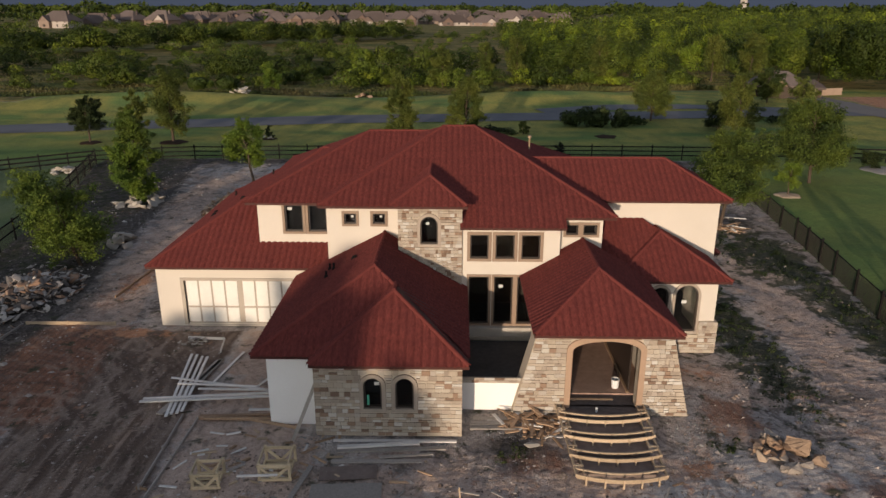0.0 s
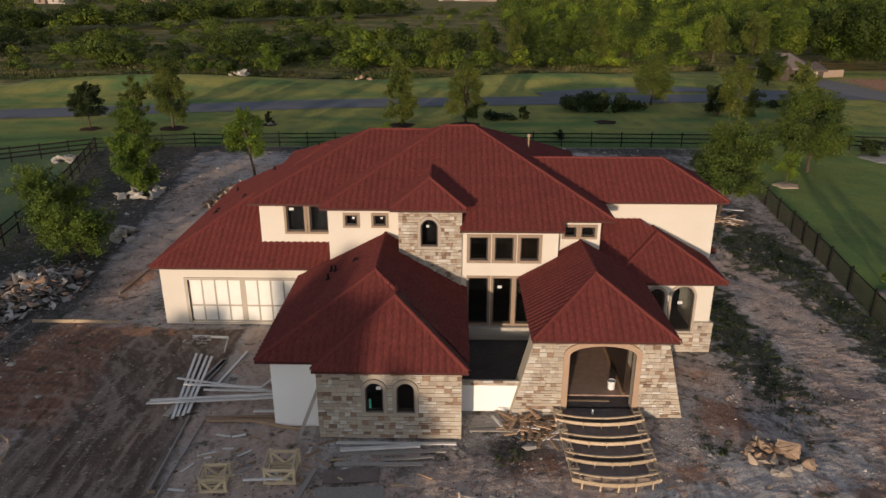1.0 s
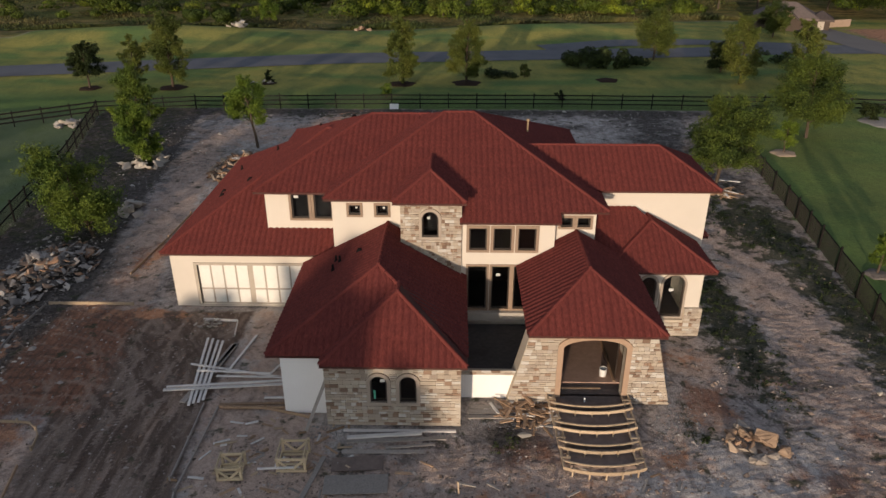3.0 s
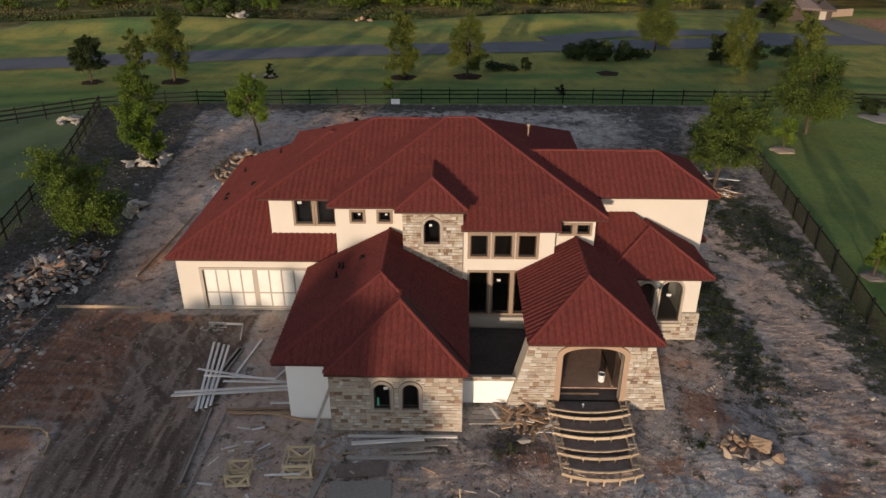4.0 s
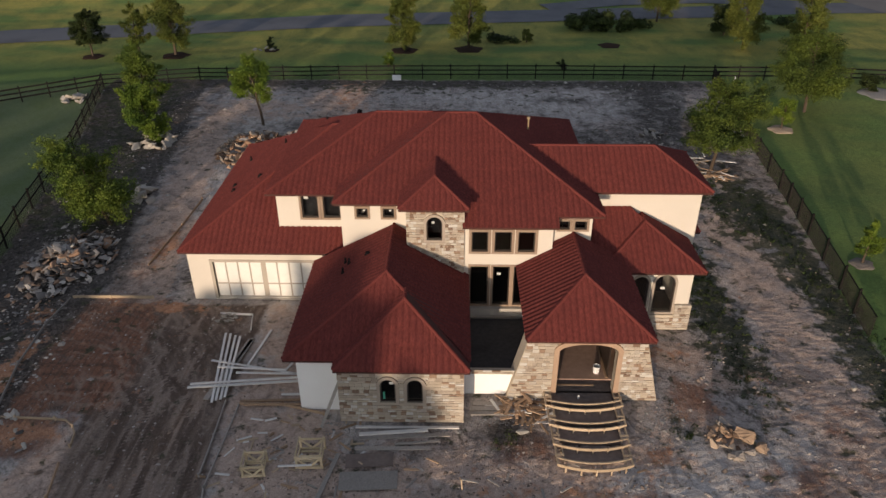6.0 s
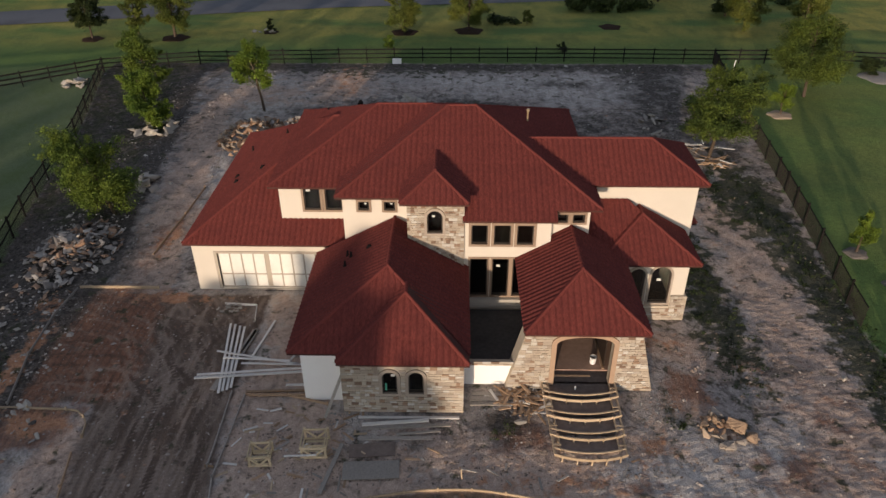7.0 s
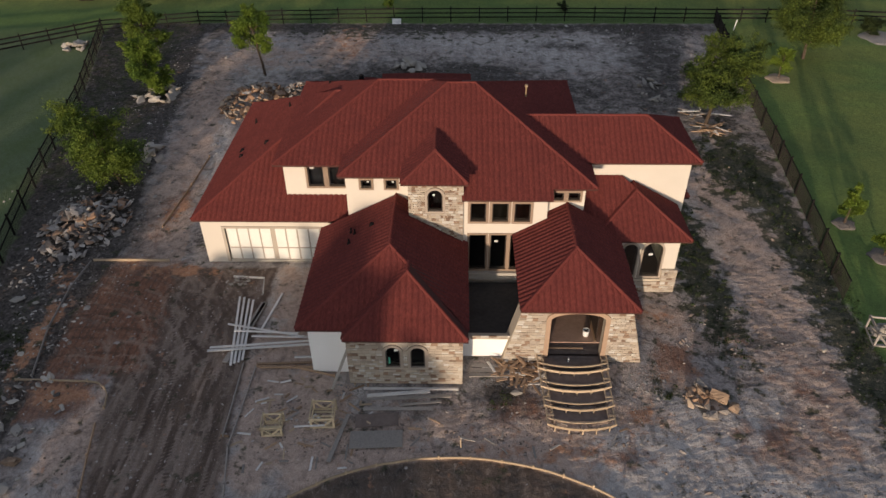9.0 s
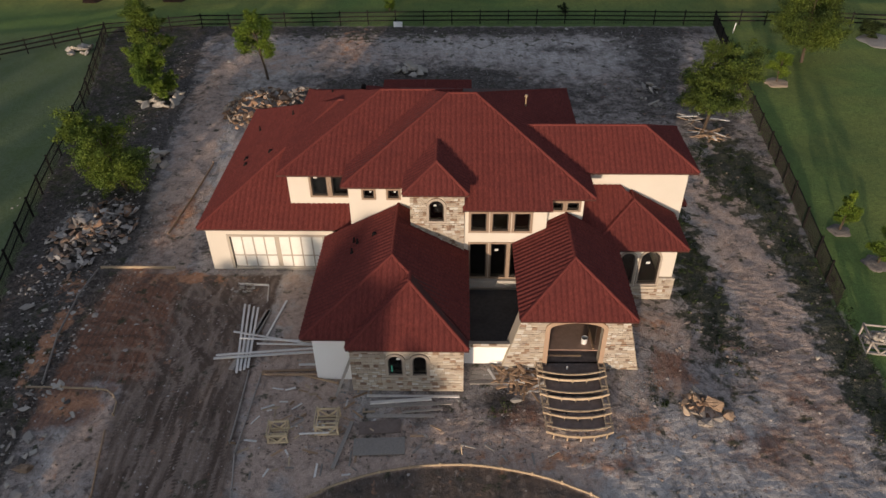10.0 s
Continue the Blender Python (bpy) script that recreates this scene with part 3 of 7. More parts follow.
    if "R" in faces:
        tile_face(roof, (x1, y0, z), (0, 1, 0), (-1, 0, 0), p, lambda d: d, lambda d: D - fb * d, 0, m)
    if caps:
        lift = Vector((0, 0, 0.02))
        cap_line(roof, ra, rb)
        if not left_open:
            cap_line(roof, Vector((x0, y0, z)) + lift, ra)
        if not right_open:
            cap_line(roof, Vector((x1, y0, z)).lerp(ra, 0.74 if apex else 0.0) + lift, ra if (back_open or (W < D and not left_open)) else rb)
        if "B" in faces or "L" in faces and not back_open:
            cap_line(roof, Vector((x0, y1, z)) + lift, rb if W < D else ra)
        if "B" in faces or "R" in faces and not back_open:
            cap_line(roof, Vector((x1, y1, z)) + lift, rb)
    return roof

# ---- ground: one sheet to the horizon ----
def smooth01(a):
    a = np.clip(a, 0, 1)
    return a * a * (3 - 2 * a)


def wobble(x, y, s, seed=0.0):
    """Cheap smooth variation from sums of sines."""
    r = np.zeros_like(x)
    for k, (fx, fy, ph) in enumerate(((1.0, 0.6, 0.3), (-0.7, 1.1, 1.9), (1.9, -1.3, 4.1), (2.3, 2.9, 0.7), (-3.7, 2.2, 2.6))):
        r += np.sin((fx * x + fy * y) * s + ph + seed * (k + 1)) / (k + 1.4)
    return r / 2.0


def inside(x, y, x0, x1, y0, y1, soft):
    return smooth01(np.minimum(np.minimum(x - x0, x1 - x), np.minimum(y - y0, y1 - y)) / soft * 0.5 + 0.5)


def blob(x, y, cx, cy, rx, ry):
    return np.exp(-0.75 * (((x - cx) / rx) ** 2 + ((y - cy) / ry) ** 2))


LEFT_FENCE = ((-32.2, 62.4), (-28.0, 47.6), (-25.6, 35.7), (-23.0, 25.6), (-21.0, 14.0), (-20.0, 4.0))
RIGHT_FENCE = ((24.4, 65.6), (22.25, 49.9), (21.35, 41.6), (20.6, 35.4), (19.85, 29.8), (19.25, 25.6))


def along_fence(line, y):
    ys, xs = [p[1] for p in line][::-1], [p[0] for p in line][::-1]
    return np.interp(y, ys, xs)


xs = np.concatenate([-np.geomspace(4200, 62, 22), np.arange(-60, 60.1, 1.2)[:15], np.arange(-42, 42.01, 0.2), np.arange(43, 62, 1.6), np.geomspace(64, 4200, 22)])
ys = np.concatenate([-np.geomspace(3000, 20, 14), np.arange(-15, 8, 1.5), np.arange(8, 70.01, 0.2), np.arange(71.0, 140, 1.2), np.geomspace(142, 4900, 46)])
xs = np.concatenate([xs[(xs < -19.6) | (xs > -8.4)], np.arange(-19.6, -8.39, 0.085)])
ys = np.concatenate([ys[(ys < 11.0) | (ys > 28.2)], np.arange(11.0, 28.21, 0.085)])
xs, ys = np.unique(np.round(xs, 3)), np.unique(np.round(ys, 3))
X, Y = np.meshgrid(xs, ys)
left, right = along_fence(LEFT_FENCE, Y), along_fence(RIGHT_FENCE, Y)
lot = smooth01(np.minimum(np.minimum(X - left, right - X), 65.2 - Y) / 1.2 + 0.5)
lawn = (1 - lot) * smooth01((np.where(X < -60, 100, 112 + 0.10 * X + 8 * smooth01((X - 5) / 30)) - Y) / 3 + 0.5)
yard = inside(X, Y, 60.8, 78.0, 98.0 - 0.2 * (X - 60), 116.5, 1.4)  # bare red earth beside the cottage
lawn *= 1 - yard
field = (1 - lot) * (1 - lawn) * (1 - yard)
drive = inside(X, Y, -14.35 + 0.20 * (18.5 - Y), -8.7 + 0.10 * (17 - Y), 2.0, 27.8, 0.6)
drive = np.maximum(drive, inside(X, Y, -18.3 - 0.10 * (Y - 20), -9.0, 20.3, 27.9, 0.4))
circle = smooth01((6.45 - np.sqrt(((X - 0.3) / 1.35) ** 2 + (Y - 9.6) ** 2)) / 0.5 + 0.5)
drive = np.maximum(drive, circle)
clay = 1.15 * inside(X, Y, -18.2 - 0.10 * (Y - 20), -13.6 - 0.10 * (Y - 20), 20.6, 27.9, 1.8) + 0.9 * blob(X, Y, -16.6, 19.0, 1.2, 0.7) + blob(X, Y, -17.2, 18.6, 1.7, 1.0) + 0.8 * blob(X, Y, 10.2, 21.6, 1.2, 1.2) + 0.6 * blob(X, Y, 12.4, 17.0, 2.0, 1.4)
clay = clay + 0.75 * blob(X, Y, 2.9, 18.7, 1.6, 1.0) + 0.6 * blob(X, Y, 6.5, 16.2, 2.6, 0.6) + 0.45 * blob(X, Y, 15.4, 20.0, 1.6, 4.0) + 0.5 * blob(X, Y, -16.6, 33.0, 1.0, 4.0) + 0.4 * blob(X, Y, -9.0, 58.5, 2.5, 4.0)
path_r = np.exp(-((X - (15.9 + 0.05 * (Y - 26))) / 1.75) ** 2) * smooth01((Y - 15) / 4) * smooth01((44 - Y) / 6)
tan = path_r + blob(X, Y, 9.7, 24.2, 1.3, 1.0) + blob(X, Y, 9.6, 20.5, 1.1, 0.8) + blob(X, Y, 7.6, 18.5, 1.4, 0.7) + blob(X, Y, 13.5, 16.4, 1.6, 1.0) + blob(X, Y, 11.9, 23.0, 0.9, 0.9) + 0.9 * inside(X, Y, -8.9, -4.6, 14.6, 27.6, 1.5) + 0.8 * inside(X, Y, -5.5, 6.0, 15.0, 18.6, 1.4) + 1.35 * np.exp(-((X + 16.2 + 0.13 * (Y - 31)) / 1.5) ** 2) * (Y > 28) * smooth01((58 - Y) / 8) + 0.8 * blob(X, Y, -17.5, 57.0, 6.0, 3.0) + 0.9 * blob(X, Y, -9.5, 60.0, 2.2, 5.0) + 1.1 * blob(X, Y, -14.9, 16.6, 1.0, 2.4)
ochre = 1.1 * blob(X, Y, -16.6, 19.1, 1.2, 0.6) + 1.0 * blob(X, Y, -19.1, 22.8, 0.45, 2.6) + 0.6 * blob(X, Y, -19.9, 26.8, 0.5, 1.0) + 0.8 * blob(X, Y, -14.0, 27.6, 2.0, 0.5) + 0.7 * blob(X, Y, -15.9, 33.5, 0.6, 1.8) + 0.55 * blob(X, Y, 9.7, 24.2, 1.0, 0.7) + 0.55 * blob(X, Y, 9.7, 20.6, 1.0, 0.6) + 0.6 * blob(X, Y, 8.0, 18.3, 0.9, 0.8) + 0.5 * blob(X, Y, 13.0, 22.6, 0.6, 1.2) + 0.45 * blob(X, Y, 4.0, 16.4, 3.0, 0.7) + 0.4 * blob(X, Y, -9.3, 60.5, 1.8, 4.0)
# ruts: across and along the wheel tracks, straight up the drive and then bending to its left
rut_u = np.where(Y < 19.5, X + 20.0 + 0.06 * (Y - 19.5), np.hypot(X + 20.0, (Y - 19.5) * 1.25))
rut_v = np.where(Y < 19.5, Y - 19.5, np.arctan2((Y - 19.5) * 1.25, X + 20.0) * 7.0)
pale = 0.35 * path_r + blob(X, Y, -16.6, 40.0, 2.2, 12.0) * 1.25 + 1.2 * blob(X, Y, -18.5, 56.0, 7.0, 4.2) + 0.85 * blob(X, Y, 11.0, 58.5, 10.0, 5.0) + 1.3 * blob(X, Y, 9.5, 15.0, 5.5, 2.8) + 1.2 * blob(X, Y, -15.3, 16.6, 0.9, 2.6) + 0.8 * inside(X, Y, -8.7, -3.0, 14.2, 20.6, 1.2) + 0.9 * inside(X, Y, -8.9, -6.2, 21.0, 28.0, 1.2) + 0.6 * blob(X, Y, -7.2, 25.5, 2.2, 2.8) + 0.6 * blob(X, Y, 0.5, 17.0, 5.0, 1.6)
pale = pale + 1.1 * blob(X, Y, 11.0, 16.6, 3.2, 2.2) + 0.55 * blob(X, Y, 2.0, 60.5, 6, 2) + 0.5 * wobble(X, Y, 0.9, 1.0) * 0.4
dark = blob(X, Y, -23.6, 45.0, 3.2, 15.0) * 1.15 + blob(X, Y, -1.0, 51.0, 11.0, 4.0) * 0.75 + blob(X, Y, -20.0, 30.0, 3.6, 4.0) * 0.9 + blob(X, Y, 2.3, 19.3, 1.2, 0.9) + 0.55 * circle + blob(X, Y, -20, 14, 2.5, 5) + 0.6 * blob(X, Y, -2.2, 18.4, 1.6, 0.7)
dark = dark + 1.5 * smooth01((-18.2 - 0.16 * (Y - 30) - X) / 1.6 + 0.5) * smooth01((Y - 27.5) / 2) + 1.3 * smooth01((-17.9 - 0.04 * (Y - 20) - X) / 1.0 + 0.5) * smooth01((29 - Y) / 2) + 0.8 * blob(X, Y, -5.0, 50.0, 6.0, 5.0) + 0.9 * blob(X, Y, 9.5, 59.4, 3.0, 0.8) + 0.9 * blob(X, Y, 17.5, 60.0, 3.0, 6.0) + 0.6 * blob(X, Y, 4.0, 49.0, 10.0, 3.0) + 0.5 * blob(X, Y, 16.5, 52.0, 3.0, 5.0)
dark = dark + 0.5 * blob(X, Y, 19.8, 42.0, 1.6, 7.0) + 0.25 * blob(X, Y, 15.0, 45.0, 3.0, 3.0)
dark = dark + 0.75 * blob(X, Y, -20.4, 24.5, 1.0, 3.5) + 0.5 * blob(X, Y, 14.6, 22.6, 1.0, 1.2)
weeds_more = 0.45 * blob(X, Y, 18.6, 37.5, 2.0, 4.5) + 0.6 * blob(X, Y, 19.0, 24.0, 1.5, 5.0)
dark = dark + 1.3 * blob(X, Y, -5, 64.3, 30, 1.5) + 0.6 * blob(X, Y, 1.9, 54.5, 3.0, 1.0)
weeds = blob(X, Y, 12.7, 26.4, 1.2, 4.4) * 1.05 + blob(X, Y, 19.0, 30.0, 1.1, 9.0) * 0.95 + blob(X, Y, 18.4, 19.0, 1.0, 4.5) * 0.8 + blob(X, Y, 17.6, 39.0, 2.4, 4.0) * 0.6 + blob(X, Y, 13.0, 32.5, 0.9, 3.0) * 0.7 + blob(X, Y, 10.2, 26.8, 0.6, 0.8) * 0.8 + blob(X, Y, 9.4, 19.8, 0.6, 0.5) * 0.7 + blob(X, Y, -20.7, 20.0, 1.3, 4.0) * 0.6 + 0.55 * smooth01((-19.4 - 0.16 * (Y - 30) - X) / 2.0 + 0.5) * smooth01((Y - 33) / 3) + 0.45 * blob(X, Y, -6.0, 62.5, 14.0, 1.6)
# tyre tracks on the drive: straight up it, then swinging to either side, crossing one another
def wheel_tracks():
    rng = np.random.RandomState(12)
    made = np.zeros_like(X)
    cols, rows_ = np.where((xs > -19.7) & (xs < -8.2))[0], np.where((ys > 10.5) & (ys < 28.3))[0]
    sub = np.ix_(rows_, cols)
    lx, ly, acc = X[sub], Y[sub], made[sub]
    for k in range(46):
        x, y, a = rng.uniform(-13.6, -9.0), 8.0 + 6 * rng.rand(), math.pi / 2 + rng.normal() * 0.05
        side = rng.choice([-1, 0, 1], p=[0.66, 0.14, 0.20])
        turn_at, r = rng.uniform(15.5, 24.5), rng.uniform(3.5, 9.5)
        sign, wide, fade = rng.choice([1.0, 1.0, -1.0]), rng.uniform(0.045, 0.10), rng.rand() * 9
        for step in range(110):
            strength = max(0.0, math.sin(step * 0.17 + fade) + 0.55)
            for off in (-0.8, 0.8):
                px, py = x - math.sin(a) * off, y + math.cos(a) * off
                near = (np.abs(lx[0] - px) < 0.4), (np.abs(ly[:, 0] - py) < 0.4)
                w = np.ix_(near[1], near[0])
                g = sign * strength * 0.5 * np.exp(-((lx[w] - px) ** 2 + (ly[w] - py) ** 2) / (2 * wide * wide))
                acc[w] = np.where(np.abs(g) > np.abs(acc[w]), g, acc[w])
            if side and y > turn_at:
                a -= side * 0.16 / r
            x, y = x + 0.16 * math.cos(a), y + 0.16 * math.sin(a)
            if not (-19.3 < x < -8.8 and y < 27.9):
                break
    made[sub] = acc
    return made


tracks = wheel_tracks() * np.clip(drive, 0, 1)
# relief: lumps and ruts on the lot, long swells beyond it
fine_amp = lot * (1 - 0.6 * drive)
Z = 0.040 * fine_amp * wobble(X, Y, 3.1) + 0.055 * fine_amp * wobble(X, Y, 1.1, 2.0)
rng = np.random.RandomState(4)
Z += 0.050 * fine_amp * (rng.rand(*X.shape) - 0.5)
Z += drive * 0.022 * np.sin(X * 9 + 1.6 * np.sin(Y * 0.35)) * smooth01((27 - Y) / 6)
Z += 0.022 * tracks
house_pad = inside(X, Y, -13.2, 12.2, 19.4, 45.0, 1.0)
Z *= 1 - 0.9 * house_pad
Z += 0.9 * blob(X, Y, -60, 104, 40, 8) * (1 - lot) * 0.5
Z += 1.1 * np.exp(-((Y - 109 - 0.1 * X) / 6.0) ** 2) * smooth01((120 - np.abs(X)) / 30) * smooth01((52 - X) / 14) * (0.75 + 0.5 * np.sin(X * 0.11))
Z += 0.10 * np.clip((Y - 80) / 60, 0, 1) * wobble(X, Y, 0.12, 3.0)
Z -= 0.12
nx, ny = len(xs), len(ys)
gv = np.stack([X.ravel(), Y.ravel(), Z.ravel()], 1)
idx = np.arange(nx * ny).reshape(ny, nx)
gf = np.stack([idx[:-1, :-1].ravel(), idx[:-1, 1:].ravel(), idx[1:, 1:].ravel(), idx[1:, :-1].ravel()], 1)
gm = bpy.data.meshes.new("ground")
gm.from_pydata(gv.tolist(), [], gf.tolist())
gm.polygons.foreach_set("use_smooth", [True] * len(gm.polygons))
gm.materials.append(GROUND)
for mask_name, values in (("lawn", lawn), ("field", field), ("mud", drive * lot), ("clay", clay * lot + 1.3 * yard), ("pale", np.clip(pale, 0, 1) * lot), ("dark", dark * lot), ("weeds", (weeds + weeds_more) * lot), ("tan", tan * lot), ("ochre", ochre * lot + 0.9 * yard), ("sunlit", np.maximum(smooth01((Y - 68) / 8), 0.3 * smooth01((X - 21) / 4) * (X < 60)) * (1 - lot))):
    a = gm.attributes.new(mask_name, "FLOAT", "POINT")
    a.data.foreach_set("value", np.clip(values, 0, 1.5).ravel().astype(np.float32))
for rut_name, values in (("rut_u", rut_u), ("rut_v", rut_v), ("tracks", tracks), ("dull", smooth01((-18 - X) / 6) * smooth01((66 - Y) / 6))):
    a = gm.attributes.new(rut_name, "FLOAT", "POINT")
    a.data.foreach_set("value", values.ravel().astype(np.float32))
ground = tagged(new("ground", gm), "bare muddy building lot with lawns and rough meadow beyond", "ground", kind="structure")


def height(x, y):
    """The ground's height at a place."""
    i, j = int(np.clip(np.searchsorted(xs, x) - 1, 0, nx - 2)), int(np.clip(np.searchsorted(ys, y) - 1, 0, ny - 2))
    u, v = (x - xs[i]) / (xs[i + 1] - xs[i]), (y - ys[j]) / (ys[j + 1] - ys[j])
    return float((Z[j, i] * (1 - u) + Z[j, i + 1] * u) * (1 - v) + (Z[j + 1, i] * (1 - u) + Z[j + 1, i + 1] * u) * v)


def strip(name, centre, half, mat, label, category, lift=0.02):
    """A road laid on the ground along a centre line of (x, y), half as wide on each side."""
    pts = []
    for a, b in zip(centre[:-1], centre[1:]):
        n = max(1, int((Vector(b) - Vector(a)).length / 2.0))
        pts += [Vector(a).lerp(Vector(b), k / n) for k in range(n)]
    pts.append(Vector(centre[-1]))
    verts, faces = [], []
    for i, p in enumerate(pts):
        t = (pts[min(i + 1, len(pts) - 1)] - pts[max(i - 1, 0)]).normalized()
        nrm = Vector((-t.y, t.x))
        for s in (-1, -0.5, 0, 0.5, 1):
            q = p + nrm * half * s
            verts.append((q.x, q.y, height(q.x, q.y) + lift + 0.03 * (1 - s * s)))
    for i in range(len(pts) - 1):
        for k in range(4):
            faces.append((i * 5 + k, i * 5 + k + 1, i * 5 + k + 6, i * 5 + k + 5))
    return tagged(raw(name, verts, faces, mat, smooth=True), label, category, kind="structure")


strip("road", ((-140, 73.0), (-90, 76.5), (-54, 80.8), (-34, 85.6), (-14.5, 89.8), (11, 93.0), (33, 95.5), (46, 98.0), (70, 98.5), (120, 90)), 3.3, ASPHALT, "grey asphalt lane curving past the lots", "road", 0.06)
strip("road_2", ((12.0, 97.6), (22, 101.2), (34, 103.0), (46, 101.0), (54, 98.5)), 2.0, ASPHALT, "grey asphalt loop round a grass island", "road", 0.075)

# ---- the house ----
house = tagged(empty("house", (0, 0, 0)), "two-storey cream stucco house with red tile hip roofs, unfinished", "house")


def stucco_wall(x0, x1, y, z0, z1, holes=(), depth=0.22, mat=STUCCO, name="wall", label=""):
    return part(name, pierced([(x0, z0), (x1, z0), (x1, z1), (x0, z1)], [arch_loop(*h) for h in holes], y, depth), mat, house, label)


def side_wall(x, y0, y1, z0, z1, depth=0.22):
    return part("wall", boxes((x, x + depth, y0, y1, z0, z1)), STUCCO, house)


# left front wing (study): stone front, stucco return
study_wins = [(-2.60, -2.00, 0.96, 1.80, 0.29), (-1.56, -0.96, 0.96, 1.80, 0.29)]
front_stone = stucco_wall(-4.20, 0.60, 19.93, -0.1, 2.46, study_wins, mat=MORTAR, name="stone_wall", label="tan and grey coursed limestone veneer wall")
for wn_ in study_wins:
    window(house, 19.90, *wn_, trim=0.13, sticker=(wn_[0] + 0.36, wn_[3] - 0.02, 0.16, 0.12) if wn_[0] < -2 else None)
part("tag", boxes((-2.50, -2.42, 19.975, 19.983, 1.05, 1.42)), surface("green_film", (0.10, 0.42, 0.28), (0.09, 0.38, 0.25), 20, 2, 0.6, relief=0.0), house, "thin green film strip on the study window")
side_wall(0.38, 20.15, 26.6, -0.1, 2.46)
side_wall(-4.20, 20.15, 20.58, -0.1, 2.46)
stucco_wall(-5.90, -4.20, 20.58, -0.1, 2.46, mat=WHITECOAT)
side_wall(-5.90, 20.80, 28.2, -0.1, 2.46)
# entry court between the wings
stucco_wall(0.60, 3.10, 21.62, -0.1, 1.02, mat=WHITECOAT)
court_floor = part("court_floor", boxes((0.62, 3.52, 21.84, 26.33, -0.1, 0.30)), SLAB, house, "dark wet concrete court slab")
# great room: tall windows below, three windows above
low_w = [(0.93, 1.74, 0.98, 3.06, 0), (1.95, 2.72, 0.98, 3.06, 0), (2.90, 3.70, 0.98, 3.06, 0)]
up_w = [(0.96, 1.70, 3.84, 4.84, 0), (1.98, 2.74, 3.84, 4.84, 0), (3.02, 3.77, 3.84, 4.84, 0)]
stucco_wall(0.60, 4.55, 26.57, -0.1, 5.12, low_w + up_w)
for w in low_w:
    window(house, 26.57, *w, trim=0.09, sticker=(w[0] + 0.2, 2.55, 0.17, 0.12) if 1.9 < w[0] < 2.5 else None)
for w in up_w:
    window(house, 26.57, *w, trim=0.12)
part("window_sill", boxes((0.75, 4.2, 26.33, 26.57, 0.46, 0.88), bevel=0.02), surface("grey_stucco_base", (0.45, 0.42, 0.37), (0.40, 0.37, 0.33), 30, 0.8, 0.9, relief=0.2), house, "grey stucco ledge under the tall windows")
# small landing windows beside the porch roof
two_w = [(4.84, 5.33, 4.70, 5.12, 0), (5.54, 6.09, 4.70, 5.12, 0)]
stucco_wall(4.30, 6.32, 27.10, 2.5, 5.38, two_w)
for w in two_w:
    window(house, 27.10, *w, trim=0.10)
side_wall(6.10, 27.32, 29.3, 2.5, 5.45)
# tower
tower_win = [(-1.03, -0.33, 4.47, 5.27, 0.35)]
tower_wall = stucco_wall(-1.90, 0.62, 26.48, 2.6, 6.0, tower_win, mat=MORTAR, name="stone_wall", label="limestone veneer stair tower wall")
window(house, 26.45, *tower_win[0], trim=0.12, sticker=(-0.80, 5.25, 0.12, 0.1))
part("wall", boxes((-1.9, -1.68, 26.70, 29.0, 2.6, 6.0)), MORTAR, house)
part("wall", boxes((0.40, 0.62, 26.70, 29.0, 2.6, 6.0)), MORTAR, house)
# upper middle wall with two small windows
small_w = [(-4.25, -3.74, 4.90, 5.35, 0), (-3.06, -2.54, 4.90, 5.35, 0)]
stucco_wall(-4.98, -1.90, 27.76, 2.6, 5.72, small_w)
for w in small_w:
    window(house, 27.76, *w, trim=0.10, sticker=(w[0] + 0.28, 5.16, 0.10, 0.08))
side_wall(-4.98, 27.98, 29.4, 3.0, 5.72)
# upper left wall
ul_w = [(-7.08, -6.29, 4.10, 5.30, 0), (-6.05, -5.25, 4.10, 5.30, 0)]
stucco_wall(-8.26, -4.98, 29.21, 3.0, 5.42, ul_w)
for w in ul_w:
    window(house, 29.21, *w, trim=0.11, sticker=(w[0] + 0.12, 5.05, 0.2, 0.12) if w[0] < -7 else None)
side_wall(-8.26, 29.43, 38.5, 3.0, 5.42)
# garage
GX0, GX1 = -11.53, -6.62
gar_hole = [(GX0, GX1, 0.03, 2.08, 0)]
stucco_wall(-12.72, -5.9, 28.37, -0.1, 2.70, gar_hole)
side_wall(-12.72, 28.59, 41.0, -0.1, 2.70)
part("door_surround", band(arch_loop(GX0, GX1, -0.02, 2.08, 0), arch_loop(GX0 - 0.15, GX1 + 0.15, -0.02, 2.20, 0), 28.32, 28.45), DOORG, house, "grey beige garage door surround")
garage_door = part("garage_door", boxes((GX0, GX1, 28.47, 28.52, 0.0, 2.08)), DOORG, house, "white panelled carriage style double garage door")
gw = (GX1 - GX0) / 2
for half in range(2):
    gx0 = GX0 + half * (gw + 0.05)
    for k in range(4):
        px0 = gx0 + 0.05 + k * (gw - 0.12) / 4
        px1 = px0 + (gw - 0.12) / 4 - 0.075
        part("panel", boxes((px0, px1, 28.445, 28.47, 0.84, 2.03), bevel=0.008), DOORW, garage_door, "white garage door panel")
        part("panel", boxes((px0, px1, 28.445, 28.47, 0.08, 0.76), bevel=0.008), DOORW, garage_door, "white garage door panel")
# right upper wall
stucco_wall(6.55, 11.74, 29.26, 2.6, 5.50)
side_wall(11.52, 29.48, 33.4, -0.1, 5.50)
